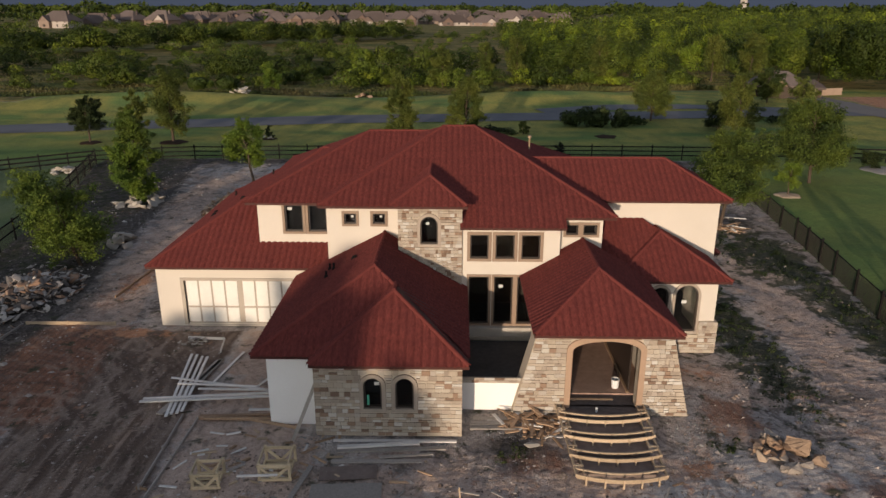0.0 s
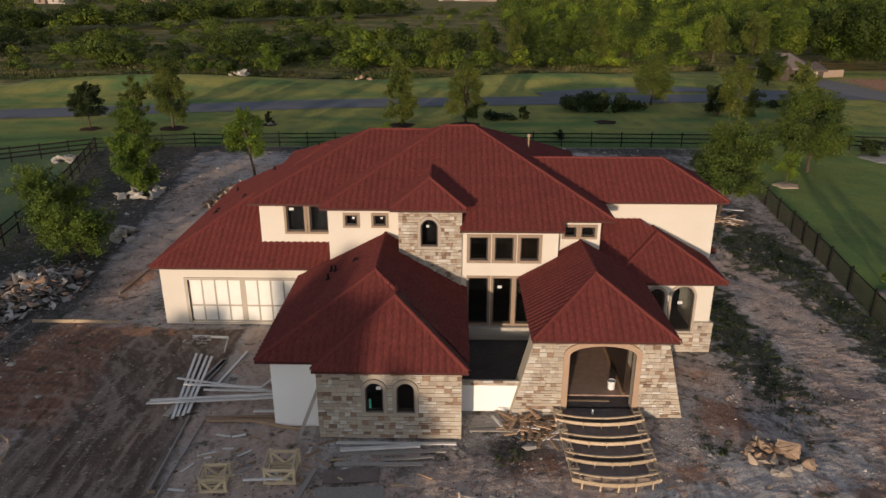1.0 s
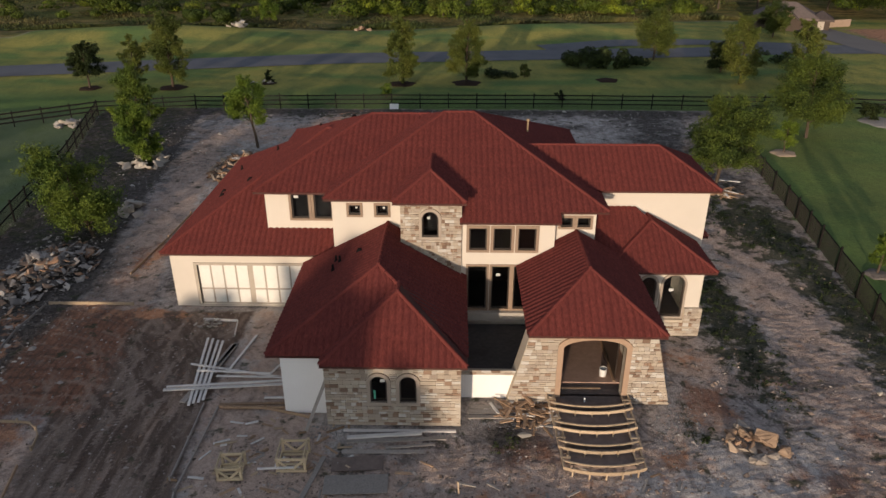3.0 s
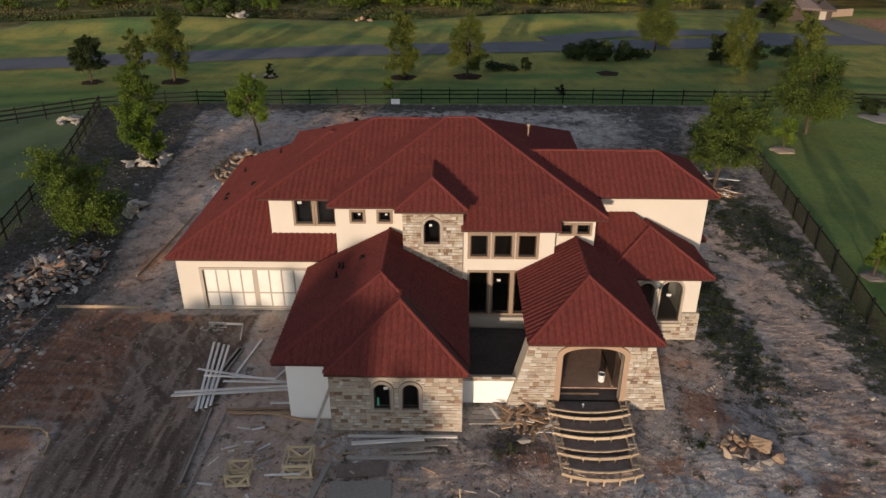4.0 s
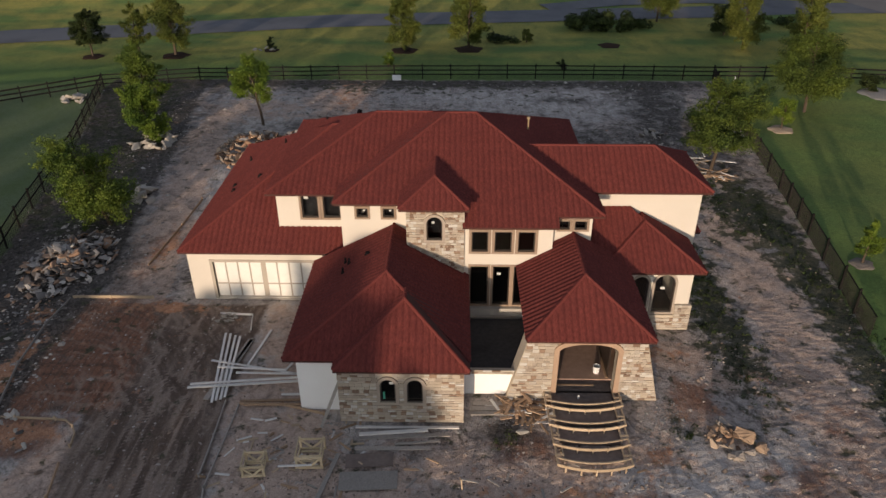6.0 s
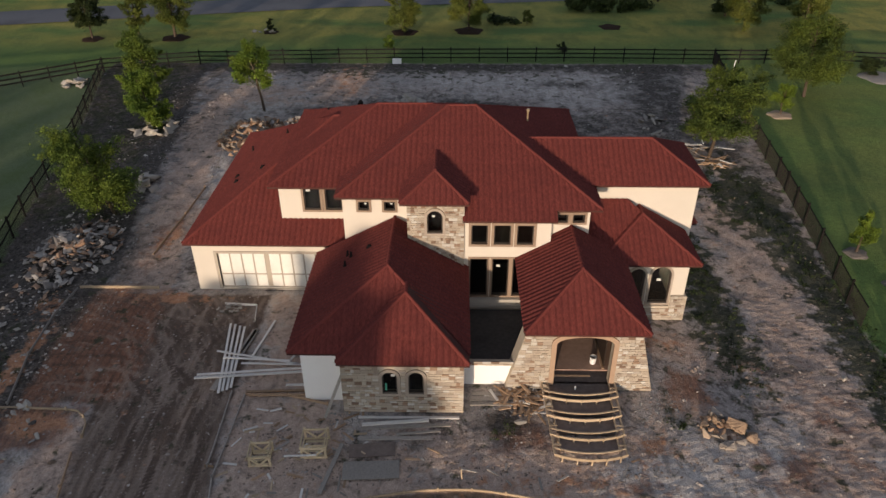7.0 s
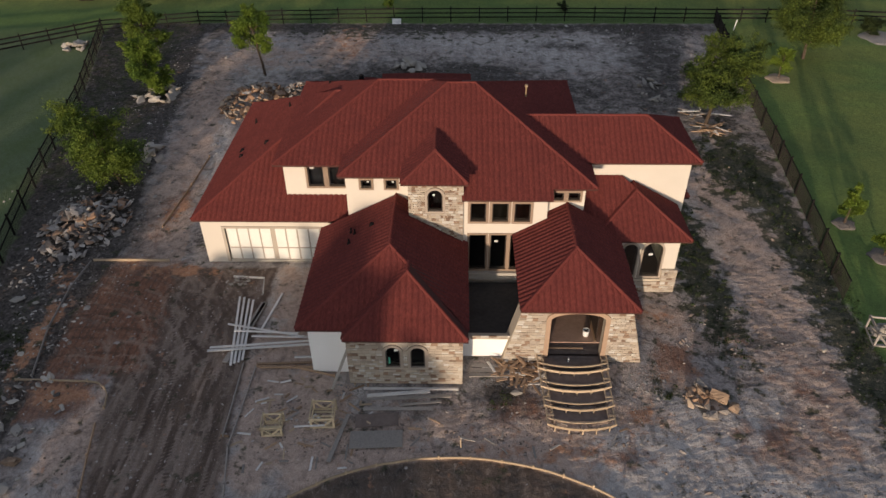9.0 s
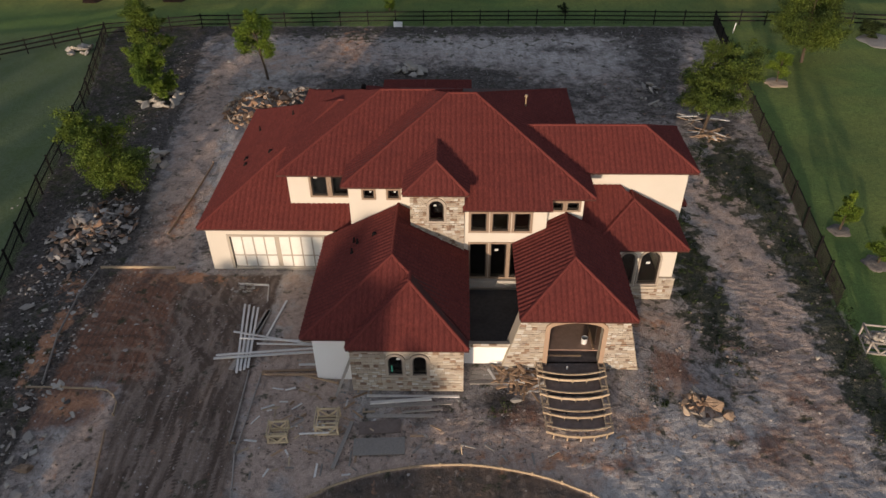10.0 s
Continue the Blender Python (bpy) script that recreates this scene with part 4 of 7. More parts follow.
# right lower room: arched windows over a stone base
rl_w = [(8.30, 9.00, 0.86, 2.42, 0.35), (9.27, 10.20, 0.86, 2.42, 0.46)]
stucco_wall(7.9, 10.95, 26.28, -0.1, 3.0, rl_w)
for w in rl_w:
    window(house, 26.26, *w, trim=0.10, sticker=(w[0] + 0.3, 2.05, 0.2, 0.13) if w[0] > 9 else None)
side_wall(10.73, 26.50, 29.6, -0.1, 3.0)
# the rest of the walls, closing the house behind
stucco_wall(-8.26, 6.52, 38.2, -0.1, 5.30)
stucco_wall(6.3, 11.74, 33.2, -0.1, 5.30)
side_wall(6.3, 29.48, 38.4, 2.6, 5.40)
stucco_wall(-12.72, -8.0, 41.0, -0.1, 2.70)
part("floor_slab", boxes((-12.4, 11.5, 28.6, 38.3, -0.1, 0.25), (0.7, 11.0, 26.8, 28.6, -0.1, 0.25), (-5.8, 0.35, 20.9, 28.6, -0.1, 0.25)), SLAB, house, "concrete ground floor slab")
part("upper_floor", boxes((-8.0, 11.4, 29.5, 38.3, 2.9, 3.1), (-4.7, 6.0, 28.0, 29.5, 2.9, 3.1)), PLASTER, house, "upper floor deck coloured dark for room shade")
# added black sheets that stand in for the shade inside the upper rooms
part("partition", boxes((-8.0, -5.0, 29.55, 29.62, 3.2, 5.4), (-4.7, -1.95, 28.1, 28.17, 3.2, 5.6), (-1.66, 0.38, 27.2, 27.27, 3.2, 5.9), (4.5, 6.08, 27.5, 27.57, 3.2, 5.35)), ROOMDARK, house, "black sheet standing in for dark rooms behind the upper windows")
part("partition", boxes((-8.0, 11.4, 33.0, 33.1, 0.25, 5.3), (-5.8, 0.3, 24.5, 24.6, 0.25, 2.4), (0.6, 8.0, 30.5, 30.6, 0.25, 5.3), (-8, 6, 31.5, 31.6, 3.1, 5.3)), PLASTER, house, "interior partition coloured dark for room shade")

# roofs
hip_roof(house, "roof", -12.97, -4.0, 27.96, 41.4, 2.84, 0.585, "FLB", right_open=True, label="red ribbed tile garage roof")
hip_roof(house, "roof", -8.70, 0.5, 28.90, 38.7, 5.47, 0.47, "FLB", right_open=True, label="red ribbed tile upper roof")
hip_roof(house, "roof", -6.35, 0.83, 20.35, 27.72, 2.60, 0.57, "FLR", back_open=True, label="red ribbed tile wing roof", apex=(-2.57, 23.66, 4.57))
hip_roof(house, "roof", -4.33, 0.835, 19.74, 22.95, 2.605, 0.60, "FL", back_open=True, label="red ribbed tile front hip")
hip_roof(house, "roof", 3.02, 8.02, 21.05, 27.1, 3.10, 0.58, "FLR", back_open=True, label="red ribbed tile porch roof")
hip_roof(house, "roof", 6.68, 11.42, 26.05, 29.25, 3.10, 0.57, "FLR", back_open=True, label="red ribbed tile lower roof")
hip_roof(house, "roof", -2.22, 0.84, 26.16, 30.6, 6.10, 0.58, "FLR", back_open=True, label="red ribbed tile tower roof")
hip_roof(house, "roof", 3.4, 12.15, 28.98, 33.75, 5.64, 0.565, "FRB", left_open=True, label="red ribbed tile right wing roof")
hip_roof(house, "roof", 8.5, 12.4, 30.3, 37.0, 2.85, 0.5, "FR", left_open=True, caps=False, label="red ribbed tile side roof")
hip_roof(house, "roof", -4.9, 1.2, 38.6, 46.2, 2.80, 0.45, "FLRB", label="red ribbed tile back patio roof")


def main_roof():
    """The main roof: one front slope with three eave lines, and hips to both sides."""
    ey, ez, p = 26.8, 5.50, 0.488
    lo = lambda d: 0.55 if d < 0.55 else -5.25 + (d - 0.55)
    hi = lambda d: 4.75 if d < 0 else 6.8 - d
    pz = lambda y: ez + p * (y - ey)
    bm = bmesh.new()
    top = lambda x, y, dz=-0.015: bm.verts.new((x, y, pz(y) + dz))
    outline = [(0.55, 26.25), (4.75, 26.25), (4.75, 26.8), (6.8, 26.8), (1.2, 32.4), (-0.2, 32.4), (-5.25, 27.35), (0.55, 27.35)]
    up = [top(*q) for q in outline]
    bm.faces.new(up)
    low = [bm.verts.new((q[0], q[1], pz(q[1]) - 0.11)) for q in outline]
    for i in (0, 1, 2, 6, 7):
        bm.faces.new((low[i], low[(i + 1) % 8], up[(i + 1) % 8], up[i]))
    bm.faces.new([low[i] for i in (3, 2, 1, 0, 7, 6, 5, 4)])
    e1, e2 = bm.verts.new((6.8, 38.9, ez - 0.015)), bm.verts.new((-5.25, 38.9, 5.6))
    e3 = bm.verts.new((6.8, 38.9, ez - 0.11))
    bm.faces.new((up[3], e1, up[4]))
    bm.faces.new((low[3], e3, e1, up[3]))
    bm.faces.new((e1, e2, up[5], up[4]))
    bm.faces.new((e2, up[6], up[5]))
    bmesh.ops.recalc_face_normals(bm, faces=bm.faces[:])
    roof = part("roof", bm, FASCIA, house, "red ribbed tile main roof")
    tile_face(roof, (0, ey, ez), (1, 0, 0), (0, 1, 0), p, lo, hi, -0.55, 5.6, (0.0, 0.55))
    tile_face(roof, (6.8, ey, ez), (0, 1, 0), (-1, 0, 0), p, lambda d: d, lambda d: 12.1 - 1.16 * d, 0, 5.6)
    tile_face(roof, (-5.25, 38.9, 5.72), (0, -1, 0), (1, 0, 0), p, lambda d: 1.25 * d, lambda d: 11.55 - d, 0, 5.05)
    for a, b in (((6.8, 26.8, 5.52), (1.2, 32.4, 8.233)), ((1.2, 32.4, 8.233), (-0.2, 32.4, 8.233)), ((-5.25, 27.35, 5.788), (-0.2, 32.4, 8.233)), ((1.2, 32.4, 8.233), (6.8, 38.9, 5.52))):
        cap_line(roof, a, b)


main_roof()
# second lower slope beside the right room
lr = part("roof", boxes((5.2, 9.0, 26.36, 29.2, 2.93, 3.0)), FASCIA, house, "red ribbed tile lower slope")
tile_face(lr, (5.2, 26.30, 3.10), (1, 0, 0), (0, 1, 0), 0.57, lambda d: 0.0, lambda d: 6.2 - d, 0, 2.95)
tile_face(lr, (11.40, 26.30, 3.09), (0, 1, 0), (-1, 0, 0), 0.57, lambda d: d, lambda d: 2.95, 0, 2.35)

# porch: battered stone walls with a wide segmental arch
PX0, PX1, PT0, PT1, PH = 2.36, 8.52, 3.14, 7.74, 3.02
porch_wall = part("stone_wall", pierced([(PX0, -0.1), (PX1, -0.1), (PT1, PH), (PT0, PH)], [arch_loop(4.36, 6.66, -0.05, 2.42, 0.38, 16)], 21.33, 0.35), MORTAR, house, "battered limestone veneer porch wall with arch")
part("arch_surround", band(arch_loop(4.36, 6.66, -0.04, 2.42, 0.38, 16), arch_loop(4.16, 6.86, -0.04, 2.46, 0.56, 16), 21.24, 21.36), ARCHSTONE, house, "brown tan cast stone arch surround")
for sx, tx, inner in ((PX0, PT0, 3.72), (PX1, PT1, 7.3)):
    bm = bmesh.new()
    vs = [bm.verts.new(v) for v in ((sx, 21.68, -0.1), (inner, 21.68, -0.1), (inner, 22.2, -0.1), (sx, 22.2, -0.1), (tx, 21.68, PH), (inner, 21.68, PH), (inner, 22.2, PH), (tx, 22.2, PH))]
    for f in ((0, 1, 2, 3), (4, 7, 6, 5), (0, 4, 5, 1), (1, 5, 6, 2), (2, 6, 7, 3), (3, 7, 4, 0)):
        bm.faces.new([vs[i] for i in f])
    bmesh.ops.recalc_face_normals(bm, faces=bm.faces[:])
    part("stone_pier", bm, MORTAR, house, "battered limestone porch pier")
side_wall(3.52, 22.2, 26.57, -0.1, 3.0)
side_wall(7.3, 22.2, 26.28, -0.1, 3.0)
part("porch_floor", boxes((3.74, 7.3, 22.15, 26.28, -0.1, 0.30)), BROWNSLAB, house, "dusty brown porch slab")
part("porch_threshold", boxes((3.74, 7.3, 21.36, 22.15, -0.1, 0.24)), FILL, house, "dark concrete porch threshold")
# dark sheet in place of the shaded opening in the porch's right wall
part("dark_side_sheet", boxes((6.62, 6.68, 22.35, 26.1, 0.32, 2.55), bevel=0.006), FRAME, house, "tall dark sheet standing in for the shaded opening inside the porch")
part("door_sill", boxes((6.54, 6.64, 22.2, 26.2, 0.30, 0.35), bevel=0.006), SCRAP, house, "brown wooden sill along the porch slab")
part("porch_board", boxes((4.48, 5.98, 21.76, 21.85, 0.24, 0.29), bevel=0.006), SCRAP, house, "brown board lying across the threshold")
part("porch_back", boxes((3.74, 7.3, 26.29, 26.5, 0.28, 3.0)), PLASTER, house, "brown board behind the porch, coloured dark for room shade")

# ---- stone veneer: each stone a piece ----
def stone_meshes():
    out = []
    rnd = random.Random(5)
    for k in range(6):
        bm = bmesh.new()
        bmesh.ops.create_cube(bm, size=1)
        bmesh.ops.bevel(bm, geom=bm.edges[:], offset=0.06, segments=1, affect="EDGES")
        for v in bm.verts:
            v.co += Vector((rnd.uniform(-0.025, 0.025), rnd.uniform(-0.06, 0.06), rnd.uniform(-0.03, 0.03)))
        me = bpy.data.meshes.new("stone")
        bm.to_mesh(me)
        bm.free()
        me.materials.append(STONE)
        out.append(me)
    return out


STONES = stone_meshes()


def lay_stones(wall, y, zlo, zhi, left, right, holes, seed, m=None, wide=(0.13, 0.30), tall=(0.105, 0.125, 0.15, 0.18)):
    """Coursed rubble over a wall face: courses of uneven height, stones of uneven length, clear of the openings."""
    rnd = random.Random(seed)
    z = zlo
    while z < zhi - 0.04:
        h = min(rnd.choice(tall), zhi - z)
        if zhi - (z + h) < 0.05:
            h = zhi - z
        zm0, zm1 = z, z + h
        spans = [(max(left(zm0), left(zm1)), min(right(zm0), right(zm1)))]
        for x0, x1, z0, spring, rise, trim in holes:
            if zm1 < z0 - trim + 0.01 or zm0 > spring + rise + trim - 0.02:
                continue
            c, half = (x0 + x1) / 2, (x1 - x0) / 2 + trim
            if zm0 > spring and rise > 0:
                q = min(1.0, (zm0 - spring) / (rise + trim))
                half *= math.sqrt(max(0.0, 1 - q * q))
            nxt = []
            for a, b in spans:
                if c + half <= a or c - half >= b:
                    nxt.append((a, b))
                    continue
                if c - half > a:
                    nxt.append((a, c - half))
                if c + half < b:
                    nxt.append((c + half, b))
            spans = nxt
        for a, b in spans:
            x = a
            while x < b - 0.03:
                w = rnd.uniform(*wide) * (1.1 if h < 0.13 else 1.0)
                if b - (x + w) < 0.12:
                    w = b - x
                split = h > 0.16 and rnd.random() < 0.4  # some places hold two thin stones in place of one
                for zz, hh in ((z, h * 0.5), (z + h * 0.5, h * 0.5)) if split else ((z, h),):
                    mm = Matrix.Translation((x + w / 2, y + 0.010 + rnd.uniform(-0.012, 0.004), zz + hh / 2)) @ Matrix.Diagonal((w - 0.010, 0.055, hh - 0.010, 1))
                    shared("stone", rnd.choice(STONES), wall, (m @ mm) if m else mm)
                x += w
        z += h


court_cap = part("stone_wall", boxes((0.62, 3.05, 21.56, 21.88, 1.02, 1.07)), MORTAR, house, "rough limestone coping on the court wall")
lay_stones(court_cap, 21.55, 1.02, 1.22, lambda z: 0.63, lambda z: 3.05, [], 6, wide=(0.2, 0.4))
lay_stones(front_stone, 19.91, -0.06, 2.46, lambda z: -4.22, lambda z: 0.62, [(*w, 0.13) for w in study_wins], 1)
lay_stones(tower_wall, 26.45, 2.62, 6.0, lambda z: -1.92, lambda z: 0.64, [(*tower_win[0], 0.12)], 2, wide=(0.09, 0.22), tall=(0.09, 0.105, 0.125, 0.15))
part("door", boxes((5.2, 6.5, 26.24, 26.29, 0.3, 2.5), bevel=0.01), FRAME, house, "dark entry door")
lay_stones(porch_wall, 21.30, -0.06, PH, lambda z: PX0 + (PT0 - PX0) * (z + 0.1) / (PH + 0.1), lambda z: PX1 + (PT1 - PX1) * (z + 0.1) / (PH + 0.1), [(4.36, 6.66, 0.1, 2.42, 0.40, 0.19)], 3)
rl_base = part("stone_wall", boxes((7.95, 10.98, 26.18, 26.28, -0.1, 0.72), (10.30, 10.98, 26.18, 26.28, 0.72, 1.30), (10.98, 11.06, 26.18, 29.0, -0.1, 1.30)), MORTAR, house, "limestone veneer wall base")
lay_stones(rl_base, 26.15, -0.06, 1.30, lambda z: 7.95 if z < 0.6 else 10.32, lambda z: 11.08, [], 4)

# ---- plants ----
def leaf_cloud(rng, lumps, count, size, droop=0.0, thin=0.35, loose=0.38):
    """Small pointed leaf blades scattered over and through rounded lumps. lumps: rows of centre x, y, z and radii."""
    lumps = np.asarray(lumps, float)
    weight = (lumps[:, 3] * lumps[:, 4]) ** 1.0
    pick = rng.choice(len(lumps), count, p=weight / weight.sum())
    v = rng.normal(size=(count, 3))
    v /= np.linalg.norm(v, axis=1)[:, None]
    r = 1 - thin * rng.rand(count) ** 1.5
    c = lumps[pick]
    pos = c[:, :3] + v * c[:, [3, 3, 4]] * r[:, None]
    nrm = v + rng.normal(size=(count, 3)) * loose
    nrm /= np.linalg.norm(nrm, axis=1)[:, None]
    tan = np.cross(nrm, rng.normal(size=(count, 3)))
    tan /= np.linalg.norm(tan, axis=1)[:, None] + 1e-9
    bit = np.cross(nrm, tan)
    s = size * (0.6 + 0.8 * rng.rand(count))[:, None]
    quad = np.stack([pos - tan * s, pos - bit * s * 0.55 - np.array([0, 0, droop]) * s, pos + tan * s, pos + bit * s * 0.55], 1)
    verts = quad.reshape(-1, 3)
    faces = np.arange(count * 4).reshape(-1, 4)
    return verts, faces


def cloud_object(name, verts, faces, mat, parent=None):
    me = bpy.data.meshes.new(name)
    me.vertices.add(len(verts))
    me.vertices.foreach_set("co", np.asarray(verts, np.float32).ravel())
    me.loops.add(faces.size)
    me.loops.foreach_set("vertex_index", faces.ravel().astype(np.int32))
    me.polygons.add(len(faces))
    me.polygons.foreach_set("loop_start", np.arange(0, faces.size, 4, dtype=np.int32))
    me.update(calc_edges=True)
    me.materials.append(mat)
    ob = new(name, me)
    if parent:
        ob.parent = parent
    return ob


def sprays(rng, twigs, count, size, loose):
    """Leaf blades set along twigs, thick at the foot and thin at the tip, so that the outline is ragged. twigs: rows of foot, tip and spread."""
    twigs = np.asarray(twigs, float)
    weight = np.linalg.norm(twigs[:, 3:6] - twigs[:, :3], axis=1) * twigs[:, 6]
    c = twigs[rng.choice(len(twigs), count, p=weight / weight.sum())]
    u = rng.rand(count) ** 0.8
    pos = c[:, :3] + (c[:, 3:6] - c[:, :3]) * u[:, None] + rng.normal(size=(count, 3)) * (c[:, 6] * (1.05 - 0.75 * u))[:, None] * (1, 1, 0.7)
    way = c[:, 3:6] - c[:, :3]
    way /= np.linalg.norm(way, axis=1)[:, None] + 1e-9
    nrm = rng.normal(size=(count, 3)) * loose + (0, 0, 0.9) + 0.5 * way
    nrm /= np.linalg.norm(nrm, axis=1)[:, None] + 1e-9
    tan = way + rng.normal(size=(count, 3)) * 0.7
    tan -= nrm * (tan * nrm).sum(1)[:, None]
    tan /= np.linalg.norm(tan, axis=1)[:, None] + 1e-9
    bit = np.cross(nrm, tan)
    s = size * (0.6 + 0.8 * rng.rand(count))[:, None]
    quad = np.stack([pos - tan * s, pos - bit * s * 0.5, pos + tan * s, pos + bit * s * 0.5], 1)
    return quad.reshape(-1, 3), np.arange(count * 4).reshape(-1, 4)


def tree(x, y, h, w, trunk, mat, label, seed, lean=(0, 0), leaves=2600, size=0.15, lumps=26, cone=0.0, name="tree", group=""):
    """A young tree: tapered trunk with limbs that fork into twigs, and leaves in ragged sprays along them. trunk: its bare height; cone: taper of the crown."""
    rng = np.random.RandomState(seed)
    root = empty(name, (x, y, height(x, y) - 0.03))
    ch = h - trunk
    twigs, limbs = [], []
    lumps = max(7, int(lumps * 0.62))
    for k in range(lumps):
        f = (k + rng.rand()) / lumps
        ang = k * 2.4 + rng.normal() * 0.5
        wide = (1 - cone * f) * (0.42 + 0.58 * math.sin(math.pi * min(1, 0.20 + 0.70 * f)))
        rad = w / 2 * wide * (0.45 + 0.42 * rng.rand())
        axis = Vector((lean[0] * f, lean[1] * f, 0))
        foot = axis + Vector((0, 0, trunk * 0.9 + (ch * 0.88) * max(0.0, f - 0.16)))
        tip = axis + Vector((rad * math.cos(ang), rad * math.sin(ang), trunk + ch * (0.10 + 0.76 * f)))
        limbs.append((foot, tip))
        out = (tip - axis - Vector((0, 0, tip.z))).normalized()
        for j in range(6):
            q = 0.35 + 0.65 * rng.rand()
            a = foot.lerp(tip, q)
            d = out * (0.5 + 0.5 * rng.rand()) + Vector(rng.normal(size=3).tolist()) * 0.55 + Vector((0, 0, 0.25 + 0.55 * rng.rand()))
            reach = w * (0.12 + 0.15 * rng.rand()) * (1 - 0.35 * cone * f)
            b = a + d.normalized() * reach
            if b.z > h:
                b.z = h - 0.1 * rng.rand()
            twigs.append((*a, *b, reach * (0.26 + 0.14 * rng.rand())))
    top = Vector((lean[0], lean[1], h * 0.86))
    for j in range(5):
        b = top + Vector((rng.normal() * 0.10 * w, rng.normal() * 0.10 * w, (h - top.z) * (0.6 + 0.5 * rng.rand())))
        twigs.append((*top, *b, w * 0.045))
    bm = bmesh.new()
    r0 = 0.035 + 0.016 * h
    pts = [Vector((0, 0, -0.15))] + [Vector((lean[0] * q * 0.8 + rng.normal() * 0.02 * h * q, lean[1] * q * 0.8 + rng.normal() * 0.02 * h * q, h * 0.88 * q)) for q in (0.2, 0.4, 0.62, 0.85, 1.0)]
    for i in range(len(pts) - 1):
        tube(bm, pts[i], pts[i + 1], r0 * (1 - 0.17 * i), r0 * (1 - 0.17 * (i + 1)), 7)
    for foot, tip in limbs:
        tube(bm, foot, tip, r0 * 0.24, r0 * 0.07, 5)
    part("trunk", bm, BARK, root, "grey brown tapered trunk with limbs")
    v, f = sprays(rng, twigs, int(leaves * (11.0 if 20 < y < 62 else 7.0)), size * (0.42 if 20 < y < 62 else 0.48), 0.75)
    cloud_object("crown", v, f, mat, root)
    return tagged(root, label, "tree", group)


def ring(x, y, r, mat, label, name="mulch_ring"):
    """A low heaped ring of mulch or stones round a trunk."""
    bm = bmesh.new()
    bmesh.ops.create_icosphere(bm, subdivisions=3, radius=1)
    for v in bm.verts:
        k = 1 + 0.10 * math.sin(5 * math.atan2(v.co.y, v.co.x)) + random.uniform(-0.05, 0.05)
        v.co = Vector((v.co.x * r * k, v.co.y * r * k, v.co.z * 0.13 + random.uniform(-0.015, 0.015)))
    ob = part(name, bm, mat)
    ob.matrix_basis = pose(x, y, height(x, y))
    return tagged(ob, label, "mulch ring")


